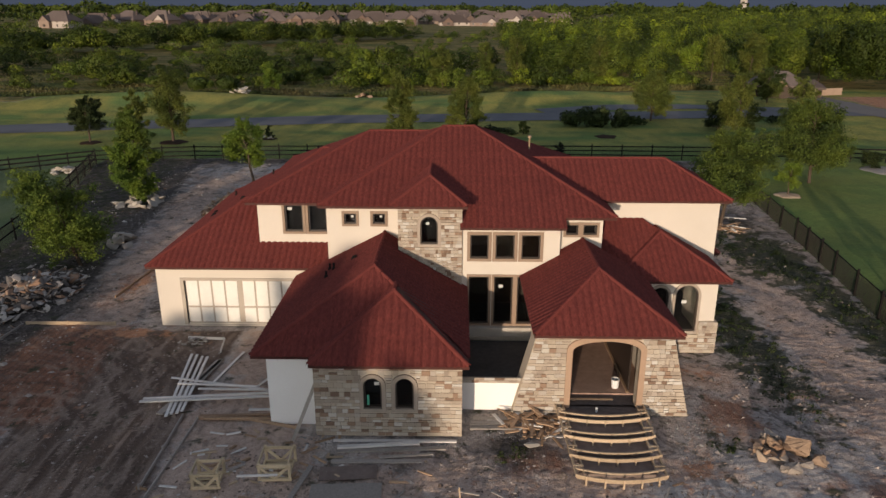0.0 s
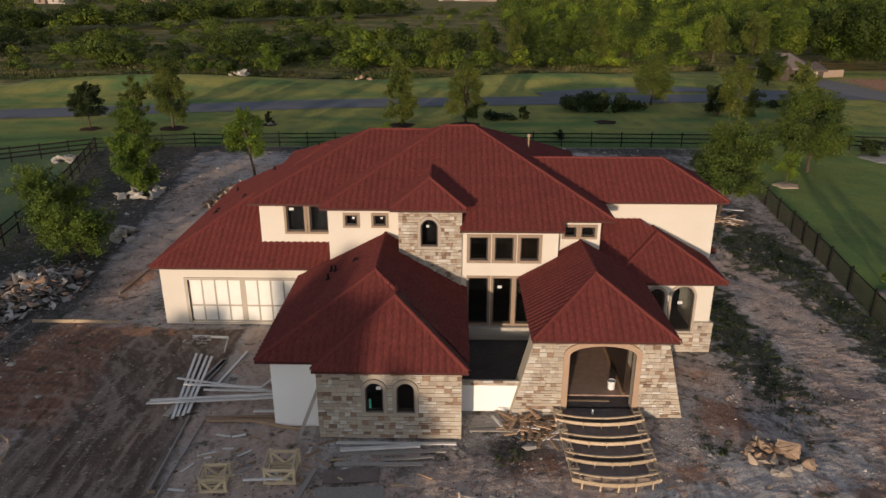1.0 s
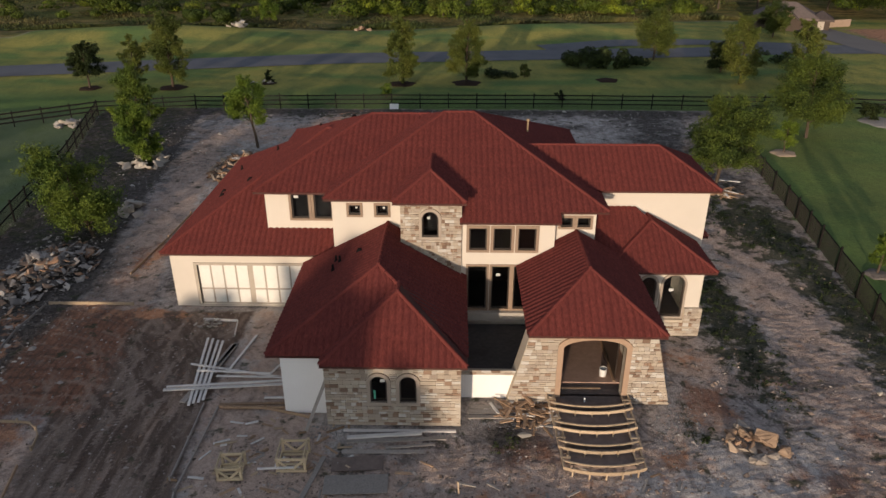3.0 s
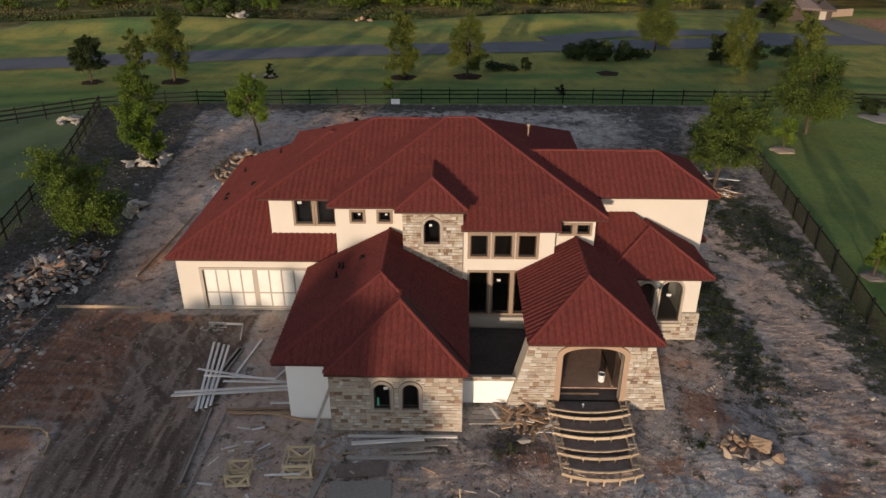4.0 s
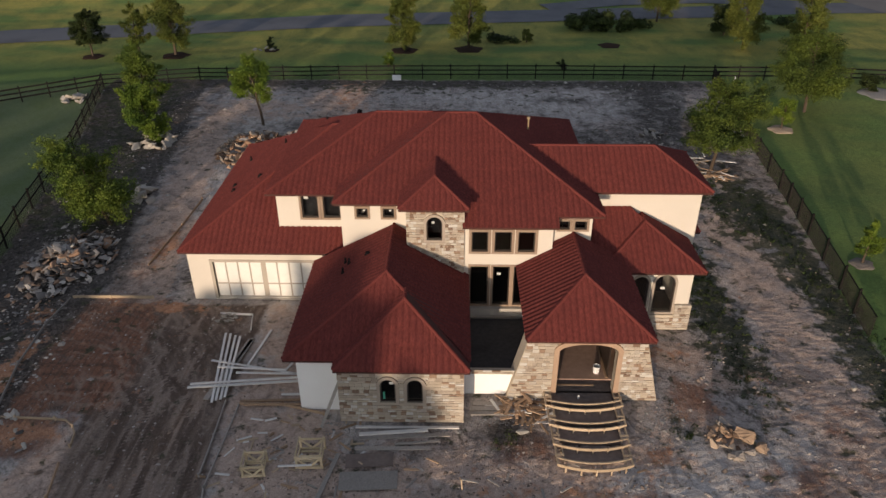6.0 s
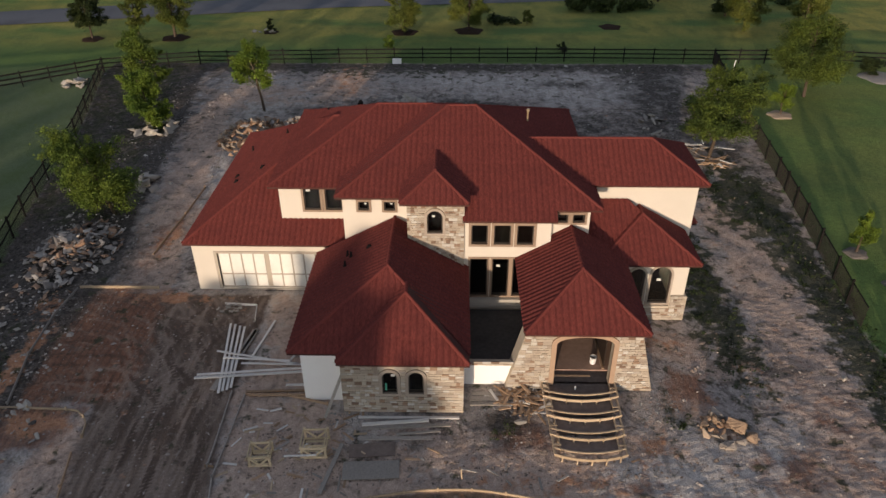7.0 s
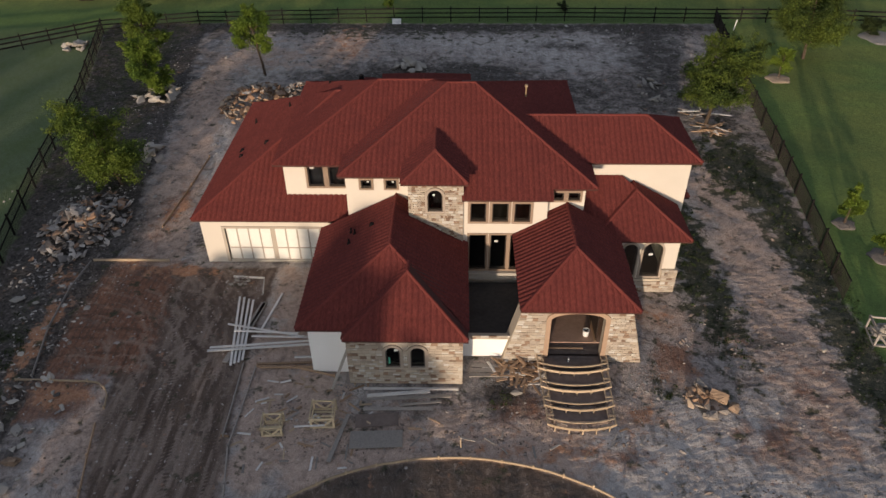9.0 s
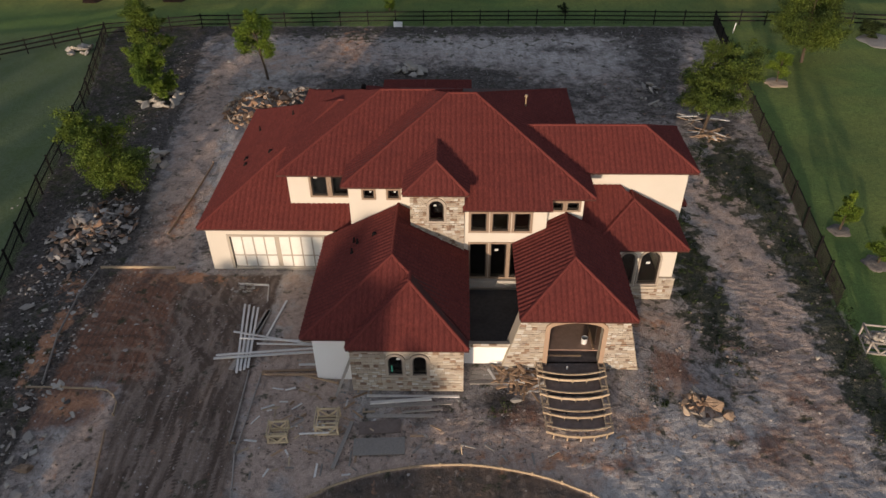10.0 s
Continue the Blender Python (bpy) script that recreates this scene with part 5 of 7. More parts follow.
TREES = (
    (-38.0, 73.0, 4.9, 3.9, 1.4, DARKLEAF, "small dark round-headed tree on the lawn", 11, (0, 0), 2600, 0.17, 30, 0.25),
    (-29.4, 73.5, 8.0, 5.2, 1.3, PINE, "tall olive-green tree by the rail fence", 12, (0, 0), 3200, 0.18, 36, 0.3),
    (-33.0, 73.0, 5.6, 3.0, 1.3, PINE, "thin olive tree on the far lawn", 13, (0, 0), 1500, 0.17, 22, 0.3),
    (-22.9, 49.6, 4.4, 3.9, 0.5, LEAF, "bright green young tree beside pale rocks", 14, (-0.5, 0), 2600, 0.16, 24, 0.05),
    (-25.3, 55.5, 6.1, 3.9, 0.7, MIDLEAF, "fresh green young tree inside the fence", 15, (-0.4, 0), 2400, 0.16, 24, 0.1),
    (-20.3, 36.1, 5.3, 5.4, 0.8, MIDLEAF, "leaning young tree with a spreading green crown", 16, (-1.7, 0.2), 3200, 0.15, 34, 0.2),
    (-15.2, 53.0, 5.6, 3.6, 2.0, LEAF, "slender young tree with a thin bare trunk", 17, (-0.7, 0), 1500, 0.16, 20, 0.2),
    (-5.4, 75.9, 7.2, 4.4, 0.6, PINE, "olive conical tree by the lane", 18, (0, 0), 3200, 0.18, 36, 0.45),
    (1.5, 76.5, 6.6, 4.7, 0.7, PINE, "olive conical tree by the lane", 19, (0, 0), 3200, 0.18, 36, 0.45),
    (25.0, 90.0, 6.4, 5.6, 1.2, PINE, "broad pale olive tree by the lane", 20, (0, 0), 3400, 0.19, 36, 0.3),
    (31.0, 83.0, 3.6, 4.2, 0.5, DARKLEAF, "low dark rounded tree", 21, (0, 0), 2400, 0.19, 28, 0.1),
    (30.9, 76.6, 7.3, 4.9, 1.0, PINE, "upright olive tree on the neighbouring lawn", 22, (0, 0), 3000, 0.18, 34, 0.25),
    (38.0, 78.0, 6.6, 5.0, 0.8, PINE, "olive tree near the neighbouring cottage", 23, (0, 0), 2600, 0.19, 30, 0.2),
    (29.3, 56.7, 6.8, 6.2, 1.5, BROADLEAF, "broad leafy green tree on the neighbouring lawn", 24, (-0.5, 0), 4200, 0.17, 44, 0.15),
    (25.7, 52.5, 2.6, 2.1, 0.8, LEAF, "little staked tree in a mulch ring", 25, (0, 0), 900, 0.12, 14, 0.2),
    (17.75, 44.5, 6.4, 5.6, 1.5, BROADLEAF, "broad green tree over scrap lumber", 26, (0.9, 0), 4200, 0.16, 44, 0.05),
    (22.15, 32.25, 2.7, 1.7, 0.5, LEAF, "yellow-green sapling in a pale gravel ring", 27, (0.1, 0), 1000, 0.10, 16, 0.3),
    (22.9, 29.2, 2.5, 1.7, 0.4, LEAF, "yellow-green sapling in a pale gravel ring", 28, (0.1, 0), 1000, 0.10, 16, 0.3),
    (-19.8, 75.8, 1.5, 1.2, 0.1, DARKLEAF, "small dark evergreen shrub", 29, (0, 0), 700, 0.10, 10, 0.5),
    (-6.6, 69.6, 1.4, 1.6, 0.2, LEAF, "ragged shrub along the rail fence", 30, (0, 0), 600, 0.10, 10, 0.2),
    (10.6, 69.0, 1.0, 1.2, 0.1, DARKLEAF, "small shrub along the rail fence", 31, (0, 0), 400, 0.10, 8, 0.2),
    (8.0, 79.5, 1.5, 1.5, 0.1, PINE, "olive clump of ornamental grass", 32, (0, 0), 700, 0.13, 8, 0.1),
    (37.5, 62.5, 1.5, 2.6, 0.1, DARKLEAF, "low rounded shrub beside pale gravel", 33, (0, 0), 900, 0.12, 10, 0.1),
    (-2.0, 128.0, 7.4, 4.8, 1.0, PINE, "pale olive tree at the meadow's edge", 35, (0, 0), 2600, 0.22, 30, 0.2),
    (11.6, 134.0, 8.6, 4.8, 1.5, PINE, "pale upright tree at the meadow's edge", 36, (0, 0), 2600, 0.22, 30, 0.25),
    (27.0, 136.0, 8.8, 5.4, 1.7, PINE, "pale upright tree at the wood's edge", 37, (0, 0), 2600, 0.22, 30, 0.25),
    (6.0, 138.0, 7.6, 4.6, 1.0, WOODS, "green tree at the meadow's edge", 38, (0, 0), 2400, 0.22, 28, 0.2),
    (-31.0, 122.0, 4.8, 4.0, 0.6, LEAF, "pale bushy tree in the meadow", 39, (0, 0), 1600, 0.2, 22, 0.2),
    (47.0, 108.0, 5.2, 5.2, 0.8, WOODS, "leafy tree hiding the cottage", 40, (0, 0), 2600, 0.2, 30, 0.1),
    (56.0, 138.0, 9.5, 6.0, 1.8, PINE, "tall olive tree behind the cottage", 41, (0, 0), 2800, 0.24, 30, 0.2),
    (70.0, 140.0, 9.0, 4.4, 1.8, PINE, "tall thin tree behind the cottage", 42, (0, 0), 2000, 0.24, 26, 0.3),
    (49.5, 140.0, 9.0, 5.4, 1.8, PINE, "tall olive tree behind the cottage", 43, (0, 0), 2600, 0.24, 30, 0.2),
)
for row in TREES:
    tx, ty, th, tw, tt, tm, tl, sd, ln, lv, sz, lu, cn = row
    tree(tx, ty, th, tw, tt, tm, tl, sd, ln, lv, sz, lu, cn, name="shrub" if th < 1.8 else "tree")
for rx, ry, rr, rm in ((-38.0, 73.0, 1.1, MULCH), (-29.4, 73.5, 1.4, MULCH), (-5.4, 75.9, 1.4, MULCH), (1.5, 76.5, 1.5, MULCH), (25.7, 52.5, 0.95, TANROCK), (22.15, 32.25, 0.62, GRAVELRING), (22.9, 29.2, 0.75, GRAVELRING), (-19.8, 75.8, 0.8, MULCH), (17.0, 78.2, 1.2, MULCH)):
    ring(rx, ry, rr, rm, "low heaped ring of dark mulch" if rm is MULCH else "low heaped ring of gravel round a sapling")
ob = ring(38.2, 61.5, 1.9, PALEROCK, "pale gravel bed on the neighbouring lawn", "gravel_bed")


def bush_row(name, spots, mat, label, category, leaves, size, seed):
    """A mass of shrubs grown together."""
    rng = np.random.RandomState(seed)
    rows = []
    for bx, by, br, bh in spots:
        g = height(bx, by)
        for k in range(7):
            rows.append((bx + rng.normal() * br * 0.45, by + rng.normal() * br * 0.35, g + bh * (0.25 + 0.5 * rng.rand()), br * (0.35 + 0.25 * rng.rand()), bh * 0.35))
    v, f = leaf_cloud(rng, rows, leaves, size)
    return tagged(cloud_object(name, v, f, mat), label, category, kind="stuff")


bush_row("hedge", ((14.6, 85.2, 1.9, 2.4), (17.4, 85.0, 2.2, 2.6), (20.2, 85.6, 1.9, 1.9), (22.4, 86.2, 1.3, 1.2)), DARKLEAF, "dark clipped shrub mass by the lane", "hedge", 5200, 0.16, 51)
bush_row("shrubs", ((4.5, 79.6, 1.3, 1.0), (6.2, 79.2, 1.0, 0.8), (40.0, 88.5, 1.4, 1.0), (43, 89.0, 1.2, 0.9), (58, 86, 1.3, 1.2), (61, 85.5, 1.3, 1.2)), DARKLEAF, "low dark shrubs in planted beds", "shrubs", 2600, 0.14, 52)


def canopy(name, spots, label, mat, seed, category="woods"):
    """Woodland as one mass of domed crowns. spots: rows of x, y, height, crown radius, leaf count, leaf size, tone."""
    rng = np.random.RandomState(seed)
    vs, fs, tones, n = [], [], [], 0
    for x, y, h, r, count, size, tone in spots:
        g = height(x, y) if y < 300 else -0.1
        low = 0.10 if y < 165 else 0.28  # crowns at the wood's edge reach the ground
        rows = [(x, y, g + h * 0.53, r * 0.74, h * 0.36)]
        for k in range(8):
            a, q = rng.rand() * math.tau, rng.rand()
            up = 0.15 + 0.85 * q
            out = r * 0.74 * math.sqrt(max(0.05, 1 - up * up)) * (0.7 + 0.5 * rng.rand())
            rows.append((x + out * math.cos(a), y + out * math.sin(a), g + h * (low + (0.84 - low) * up), r * (0.24 + 0.16 * rng.rand()), h * (0.10 + 0.07 * rng.rand())))
        v, f = leaf_cloud(rng, rows, int(count), size, 0.0, 0.22, 0.22)
        v[:, 2] = np.maximum(v[:, 2], g)
        vs.append(v)
        fs.append(f + n)
        tones.append(np.full(len(v), tone, np.float32))
        n += len(v)
    ob = cloud_object(name, np.concatenate(vs), np.concatenate(fs), mat)
    a = ob.data.attributes.new("tone", "FLOAT", "POINT")
    a.data.foreach_set("value", np.concatenate(tones))
    return tagged(ob, label, category, kind="stuff")


rs = np.random.RandomState(7)
near, mid_w, far_w = [], [], []


def tone():
    """Mostly middle greens, some near-black crowns and a few pale ones."""
    return float(np.clip(rs.choice([0.08, 0.35, 0.5, 0.85], p=[0.34, 0.26, 0.22, 0.18]) + rs.normal() * 0.07, 0, 1))


# dense wood to the right, from its edge back to the horizon
y = 136.0
while y < 1500:
    gap = 7.8 if y < 230 else (7.8 + (y - 230) * 0.022)
    x0 = 12 + 0.055 * (y - 134) if y < 300 else (21 + 0.02 * (y - 300) if y < 420 else 0.22 * y)
    x = x0 + rs.rand() * gap
    while x < 0.74 * y + 8:
        px, py = x + rs.normal() * gap * 0.25, y + rs.normal() * gap * 0.25
        clear = (40 < px < 66 and py < 139) or (px > 0.60 * py and py < 118)
        if not clear and rs.rand() < 0.95:
            h = (4.6 + 6.4 * rs.rand() ** 1.2) * (1.0 + 0.3 * (rs.rand() < 0.12))
            big = 1.0 if y < 400 else 1.0 + (y - 400) / 900
            row = (px, py, h, gap * (0.42 + 0.20 * rs.rand()), 2300 if y < 165 else (900 if y < 300 else 120), 0.15 if y < 165 else (0.22 if y < 300 else 0.62 * big), tone())
            (near if y < 200 else mid_w).append(row)
        x += gap
    y += gap * 0.86
# big dark trees at the right edge
for k in range(26):
    near.append((67 + rs.rand() * 26, 116 + rs.rand() * 22, 11 + 3 * rs.rand(), 3.8 + rs.rand(), 2300, 0.20, 0.05 + 0.12 * rs.rand()))
# hedgerow slanting across the meadow, in two uneven ranks
for k in range(46):
    f = k / 45
    for rank in (0, 1):
        hx, hy = -150 + 126 * f + rs.normal() * 2.0, 186 + 140 * f ** 1.1 + 13 * rank + rs.normal() * 4.0
        mid_w.append((hx, hy, 6.2 + 3.4 * rs.rand(), 5.0 + 2.0 * rs.rand(), 1000, 0.30, 0.5 * tone()))
for k in range(60):
    far_w.append((-330 + rs.rand() * 300, 330 + rs.rand() * 110, 5.0 + 2.5 * rs.rand(), 5 + 2.5 * rs.rand(), 320, 0.42, 0.1 + 0.3 * rs.rand()))
# thickets on the left, and single bushes in the grass
for k in range(26):
    near.append((-122 + rs.rand() * 32, 140 + rs.rand() * 40, 4.0 + 3.2 * rs.rand(), 3.6 + 1.8 * rs.rand(), 800, 0.20, 0.2 * rs.rand()))
for k in range(190):
    bx, by = -100 + rs.rand() * 100, 122 + rs.rand() * 80
    big = rs.rand() ** 2
    near.append((bx, by, 1.2 + 3.4 * big, 1.3 + 2.6 * big, 300 + 400 * big, 0.18, 0.6 * tone()))
for bx, by, bh, br, bt in ((-63, 129, 7.4, 4.8, 0.3), (-59.5, 131, 5.6, 3.4, 0.12), (-67, 134, 4.6, 3.2, 0.4), (-41.5, 116, 3.0, 2.1, 0.2), (-36.8, 116, 3.2, 2.2, 0.12), (-39, 139, 6.6, 5.2, 0.05), (-34, 141, 5.0, 3.8, 0.08), (-45, 141, 5.2, 4.6, 0.12), (-30, 133, 3.0, 2.4, 0.3), (-47, 160, 7.6, 4.0, 0.45), (-60, 182, 6.8, 4.5, 0.4), (-36, 190, 5.4, 5.5, 0.25), (-28, 188, 5.0, 5.0, 0.35), (-44, 193, 5.6, 5.0, 0.1), (-17, 135, 7.4, 3.0, 0.6), (-13.4, 137, 7.0, 3.2, 0.3), (-10, 138, 7.6, 3.4, 0.12), (-6, 140, 7.4, 3.6, 0.3), (-2.0, 143, 6.8, 3.4, 0.1), (2.2, 144, 7.0, 3.6, 0.35), (6.5, 146, 7.4, 3.6, 0.08), (-26, 146, 2.4, 2.6, 0.3), (-20, 150, 2.2, 3.0, 0.45)):
    near.append((bx, by, bh, br, 1500, 0.20, bt))
for k in range(170):
    bx, by = -190 + 210 * rs.rand(), 205 + 190 * rs.rand()
    mid_w.append((bx, by, 1.5 + 3.0 * rs.rand() ** 2, 1.6 + 2.4 * rs.rand(), 220, 0.26, 0.7 * tone()))
# undergrowth along the wood's edge
for k in range(70):
    bx = -20 + 66 * rs.rand()
    near.append((bx, 129.5 + 0.06 * bx + 4.5 * rs.rand(), 1.4 + 2.4 * rs.rand(), 1.5 + 1.2 * rs.rand(), 420, 0.17, tone()))
# wooded skyline far away
for k in range(700):
    fy = 900 + 1700 * rs.rand()
    far_w.append(((rs.rand() * 1.6 - 0.85) * fy, fy, 15 + 11 * rs.rand() * rs.rand(), 14 + 8 * rs.rand(), 60, 3.2, 0.3 * rs.rand()))
for k in range(240):
    fy = 620 + 300 * rs.rand()
    far_w.append((-0.75 * fy + rs.rand() * 0.92 * fy, fy, 6 + 5 * rs.rand(), 6 + 4 * rs.rand(), 50, 1.4, 0.3 * rs.rand()))
canopy("woods", near, "dense mixed trees at the wood's edge", CROWNS, 61)
canopy("woods", mid_w, "rolling canopy of mixed green woodland", CROWNS, 62)
canopy("woods", far_w, "dark distant wooded skyline", CROWNS, 64)


def tall_grass():
    """Rough tufts over the meadow beyond the lane."""
    rng = np.random.RandomState(65)
    n = 60000
    x = rng.uniform(-95, 62, n)
    edge = 114 + 0.10 * x + 8 * np.clip((x - 5) / 30, 0, 1)
    y = edge + (rng.rand(n) ** 2.6) * 60
    z = np.array([height(a, b) for a, b in zip(x, y)])
    hgt = (0.15 + 0.75 * rng.rand(n)) * (0.4 + 0.6 * np.exp(-(y - edge) / 9.0)) * (0.55 + 0.45 * np.sin(x * 0.31 + 2 * np.sin(y * 0.2)))
    ang = rng.rand(n) * math.pi
    w = 0.05 + 0.12 * rng.rand(n)
    dx, dy = np.cos(ang) * w, np.sin(ang) * w
    lean = rng.normal(size=(n, 2)) * 0.25
    quad = np.stack([np.stack([x - dx, y - dy, z - 0.05], 1), np.stack([x + dx, y + dy, z - 0.05], 1), np.stack([x + dx * 0.7 + lean[:, 0], y + dy * 0.7 + lean[:, 1], z + hgt], 1), np.stack([x - dx * 0.7 + lean[:, 0], y - dy * 0.7 + lean[:, 1], z + hgt * 0.8], 1)], 1)
    return tagged(cloud_object("tall_grass", quad.reshape(-1, 3), np.arange(n * 4).reshape(-1, 4), REED), "rough tufts of dry meadow grass", "grass", kind="stuff")


tall_grass()


# ---- fences ----
POST = boxes((-0.05, 0.05, -0.05, 0.05, -0.1, 1.42), bevel=0.008)
post_mesh = bpy.data.meshes.new("post")
POST.to_mesh(post_mesh)
POST.free()
post_mesh.materials.append(BLACK)


def rail_fence(line, label, step=2.55, rails=(0.42, 0.82, 1.22), wire=False, deep=0.065, gauge=0.009, gaps=(17, 13)):
    """Black painted posts with rails between them; wire: a welded mesh hung on the rails."""
    root = empty("fence", (line[0][0], line[0][1], 0))
    inv = root.matrix_basis.inverted()
    wires = bmesh.new()
    for a, b in zip(line[:-1], line[1:]):
        a, b = Vector(a), Vector(b)
        n = max(1, round((b - a).length / step))
        for k in range(n):
            p, q = a.lerp(b, k / n), a.lerp(b, (k + 1) / n)
            zp, zq = height(*p), height(*q)
            turn = math.degrees(math.atan2(b.y - a.y, b.x - a.x))
            shared("post", post_mesh, root, inv @ pose(p.x, p.y, zp, 0, random.uniform(-1, 1), turn))
            for r in rails:
                bm = bmesh.new()
                d = Vector((q.x, q.y, zq + r)) - Vector((p.x, p.y, zp + r))
                m = Matrix.Translation(inv @ Vector((p.x, p.y, zp + r))) @ d.to_track_quat("X", "Z").to_matrix().to_4x4()
                box(bm, 0.0, d.length, -0.022, 0.022, -deep, deep, m=m)
                part("rail", bm, BLACK, root)
            if wire:
                for j in range(gaps[0]):
                    f = j / gaps[0]
                    w0 = inv @ Vector((p.x + (q.x - p.x) * f, p.y + (q.y - p.y) * f, zp + (zq - zp) * f + 0.02))
                    tube(wires, w0, w0 + Vector((0, 0, 1.2)), gauge, n=3)
                for j in range(gaps[1]):
                    zz = 0.05 + 1.17 / gaps[1] * j
                    tube(wires, inv @ Vector((p.x, p.y, zp + zz)), inv @ Vector((q.x, q.y, zq + zz)), gauge, n=3)
    if wire:
        ob = part("wire_mesh", wires, WIRE, root, "black welded wire fence mesh")
        ob["kind"] = "stuff"
    else:
        wires.free()
    return tagged(root, label, "fence", "lot fences")


rail_fence([(-32.2, 62.4), (-24.0, 64.7), (-5.7, 65.7), (10.4, 65.9), (24.4, 65.6)], "black three-rail timber fence with wire along the back of the lot", wire=True, deep=0.05, gauge=0.008, gaps=(14, 9))
rail_fence([(-70.0, 50.0), (-39.5, 57.1), (-32.2, 62.4)], "black three-rail timber fence beside the far lawn")
rail_fence(LEFT_FENCE, "black timber fence with wire mesh beside the lawn", 2.5, (0.65, 1.25), True, 0.04)
rail_fence(RIGHT_FENCE, "black fence with wire mesh down the lot's side", 2.4, (1.24,), True, 0.022, 0.010, (32, 17))
rail_fence([(24.4, 65.6), (34.0, 65.6), (40.0, 64.7), (60.0, 61.5)], "black three-rail timber fence across the neighbouring lawn")


# ---- unseen hedge and trees added behind the camera to shade the lower left of the house ----
bush_row("hedge", [(-21.5 + 0.95 * k, -24.0, 1.4, 7.4) for k in range(10)], DARKLEAF, "unseen tall hedge added to shade the house front", "hedge", 8000, 0.34, 53)
bush_row("hedge", [(-19.2 + 0.8 * k, -23.2, 1.3, 8.3) for k in range(6)], DARKLEAF, "unseen evergreen screen added to shade the wing roof", "hedge", 11000, 0.36, 54)
for sx, sy, sh, sw in ((-18.6, -24.5, 9.0, 3.2), (-17.6, -24.0, 9.1, 3.0), (-16.5, -24.8, 9.0, 3.2), (-15.4, -24.3, 8.8, 3.0), (-24.5, -24.0, 6.0, 4.6), (-28.5, -23.5, 5.8, 4.6), (-33.0, -23.0, 6.4, 5.0), (-39.0, -25.0, 8.0, 6.0), (-46.0, -24.0, 8.6, 6.5), (-53.0, -26.0, 8.2, 6.5), (-60.0, -24.0, 9.0, 6.5), (-68.0, -25.0, 8.4, 6.5)):
    tree(sx, sy, sh, sw, 0.3, DARKLEAF, "unseen leafy tree added to shade the lot", int(90 - sx), (0, 0), 900, 0.72, 30, 0.0)

# ---- rocks and rubble ----
def rock_meshes(mat, n, seed, flat=1.0, corners=13, rough=0.44, rugged=0.0):
    rng = np.random.RandomState(seed)
    out = []
    for k in range(n):
        bm = bmesh.new()
        p = rng.normal(size=(corners, 3))
        p /= np.linalg.norm(p, axis=1)[:, None]
        for q in p * (1.14 - rough * rng.rand(corners, 1)) * (1, 0.85, flat):
            bm.verts.new(q)
        hull = bmesh.ops.convex_hull(bm, input=bm.verts[:])
        bmesh.ops.delete(bm, geom=[v for v in hull["geom_interior"] if isinstance(v, bmesh.types.BMVert)], context="VERTS")
        bmesh.ops.bevel(bm, geom=bm.edges[:], offset=0.03, segments=1, affect="EDGES")
        if rugged:  # broken, pitted faces
            bmesh.ops.triangulate(bm, faces=bm.faces[:])
            bmesh.ops.subdivide_edges(bm, edges=[e for e in bm.edges if e.calc_length() > 0.2], cuts=2, use_grid_fill=True)
            bmesh.ops.triangulate(bm, faces=bm.faces[:])
            for v in bm.verts:
                v.co *= 1 + rugged * rng.normal()
        me = bpy.data.meshes.new("rock")
        bm.to_mesh(me)
        bm.free()
        me.materials.append(mat)
        out.append(me)
    return out


GREYROCKS, TANROCKS = rock_meshes(ROCK, 9, 1, 0.34), rock_meshes(TANROCK, 8, 2, 0.62)
PALEROCKS = rock_meshes(PALEROCK, 5, 3, 0.45)


def rock_pile(x, y, rx, ry, h, n, kinds, size, label, seed, name="rubble_pile"):
    """Broken rock tipped in a heap, each rock a part; larger ones lie low and outside."""
    rnd = random.Random(seed)
    root = empty(name, (x, y, height(x, y)))
    for k in range(n):
        a, q = rnd.uniform(0, math.tau), math.sqrt(rnd.random())
        s = rnd.uniform(*size)
        z = h * max(0.0, 1 - q ** 1.3) * rnd.uniform(0.6, 1.0) + s * 0.2
        m = pose(rx * q * math.cos(a), ry * q * math.sin(a), z, rnd.uniform(-40, 40), rnd.uniform(-40, 40), rnd.uniform(0, 360)) @ Matrix.Diagonal((s * rnd.uniform(0.8, 1.5), s * rnd.uniform(0.7, 1.1), s * rnd.uniform(0.6, 1.0), 1))
        shared("rock", rnd.choice(kinds), root, m)
    return tagged(root, label, "rubble pile")


rock_pile(-20.7, 31.6, 2.3, 3.3, 0.95, 480, GREYROCKS, (0.07, 0.36), "heap of broken grey and tan rock on bare soil", 1)
rock_pile(-20.9, 27.4, 2.2, 1.3, 0.1, 60, GREYROCKS, (0.05, 0.22), "scatter of small broken rock beside the heap", 6)
rock_pile(-14.6, 47.6, 2.6, 3.4, 1.5, 230, TANROCKS + GREYROCKS[:2], (0.14, 0.44), "heap of broken tan limestone behind the garage", 2)
rock_pile(-11.7, 49.2, 1.9, 1.8, 0.9, 80, GREYROCKS, (0.15, 0.42), "heap of grey rock behind the garage", 7)
rock_pile(10.85, 19.2, 0.80, 0.75, 0.30, 30, TANROCKS, (0.10, 0.30), "small pile of tan boulders on the bare lot", 3)
rock_pile(-22.6, 49.0, 1.5, 1.7, 0.35, 26, PALEROCKS, (0.2, 0.55), "group of pale flat rocks under a young tree", 4)
rock_pile(-19.6, 39.6, 0.9, 1.2, 0.2, 7, PALEROCKS, (0.3, 0.7), "few pale flat rocks beside the young tree", 8)
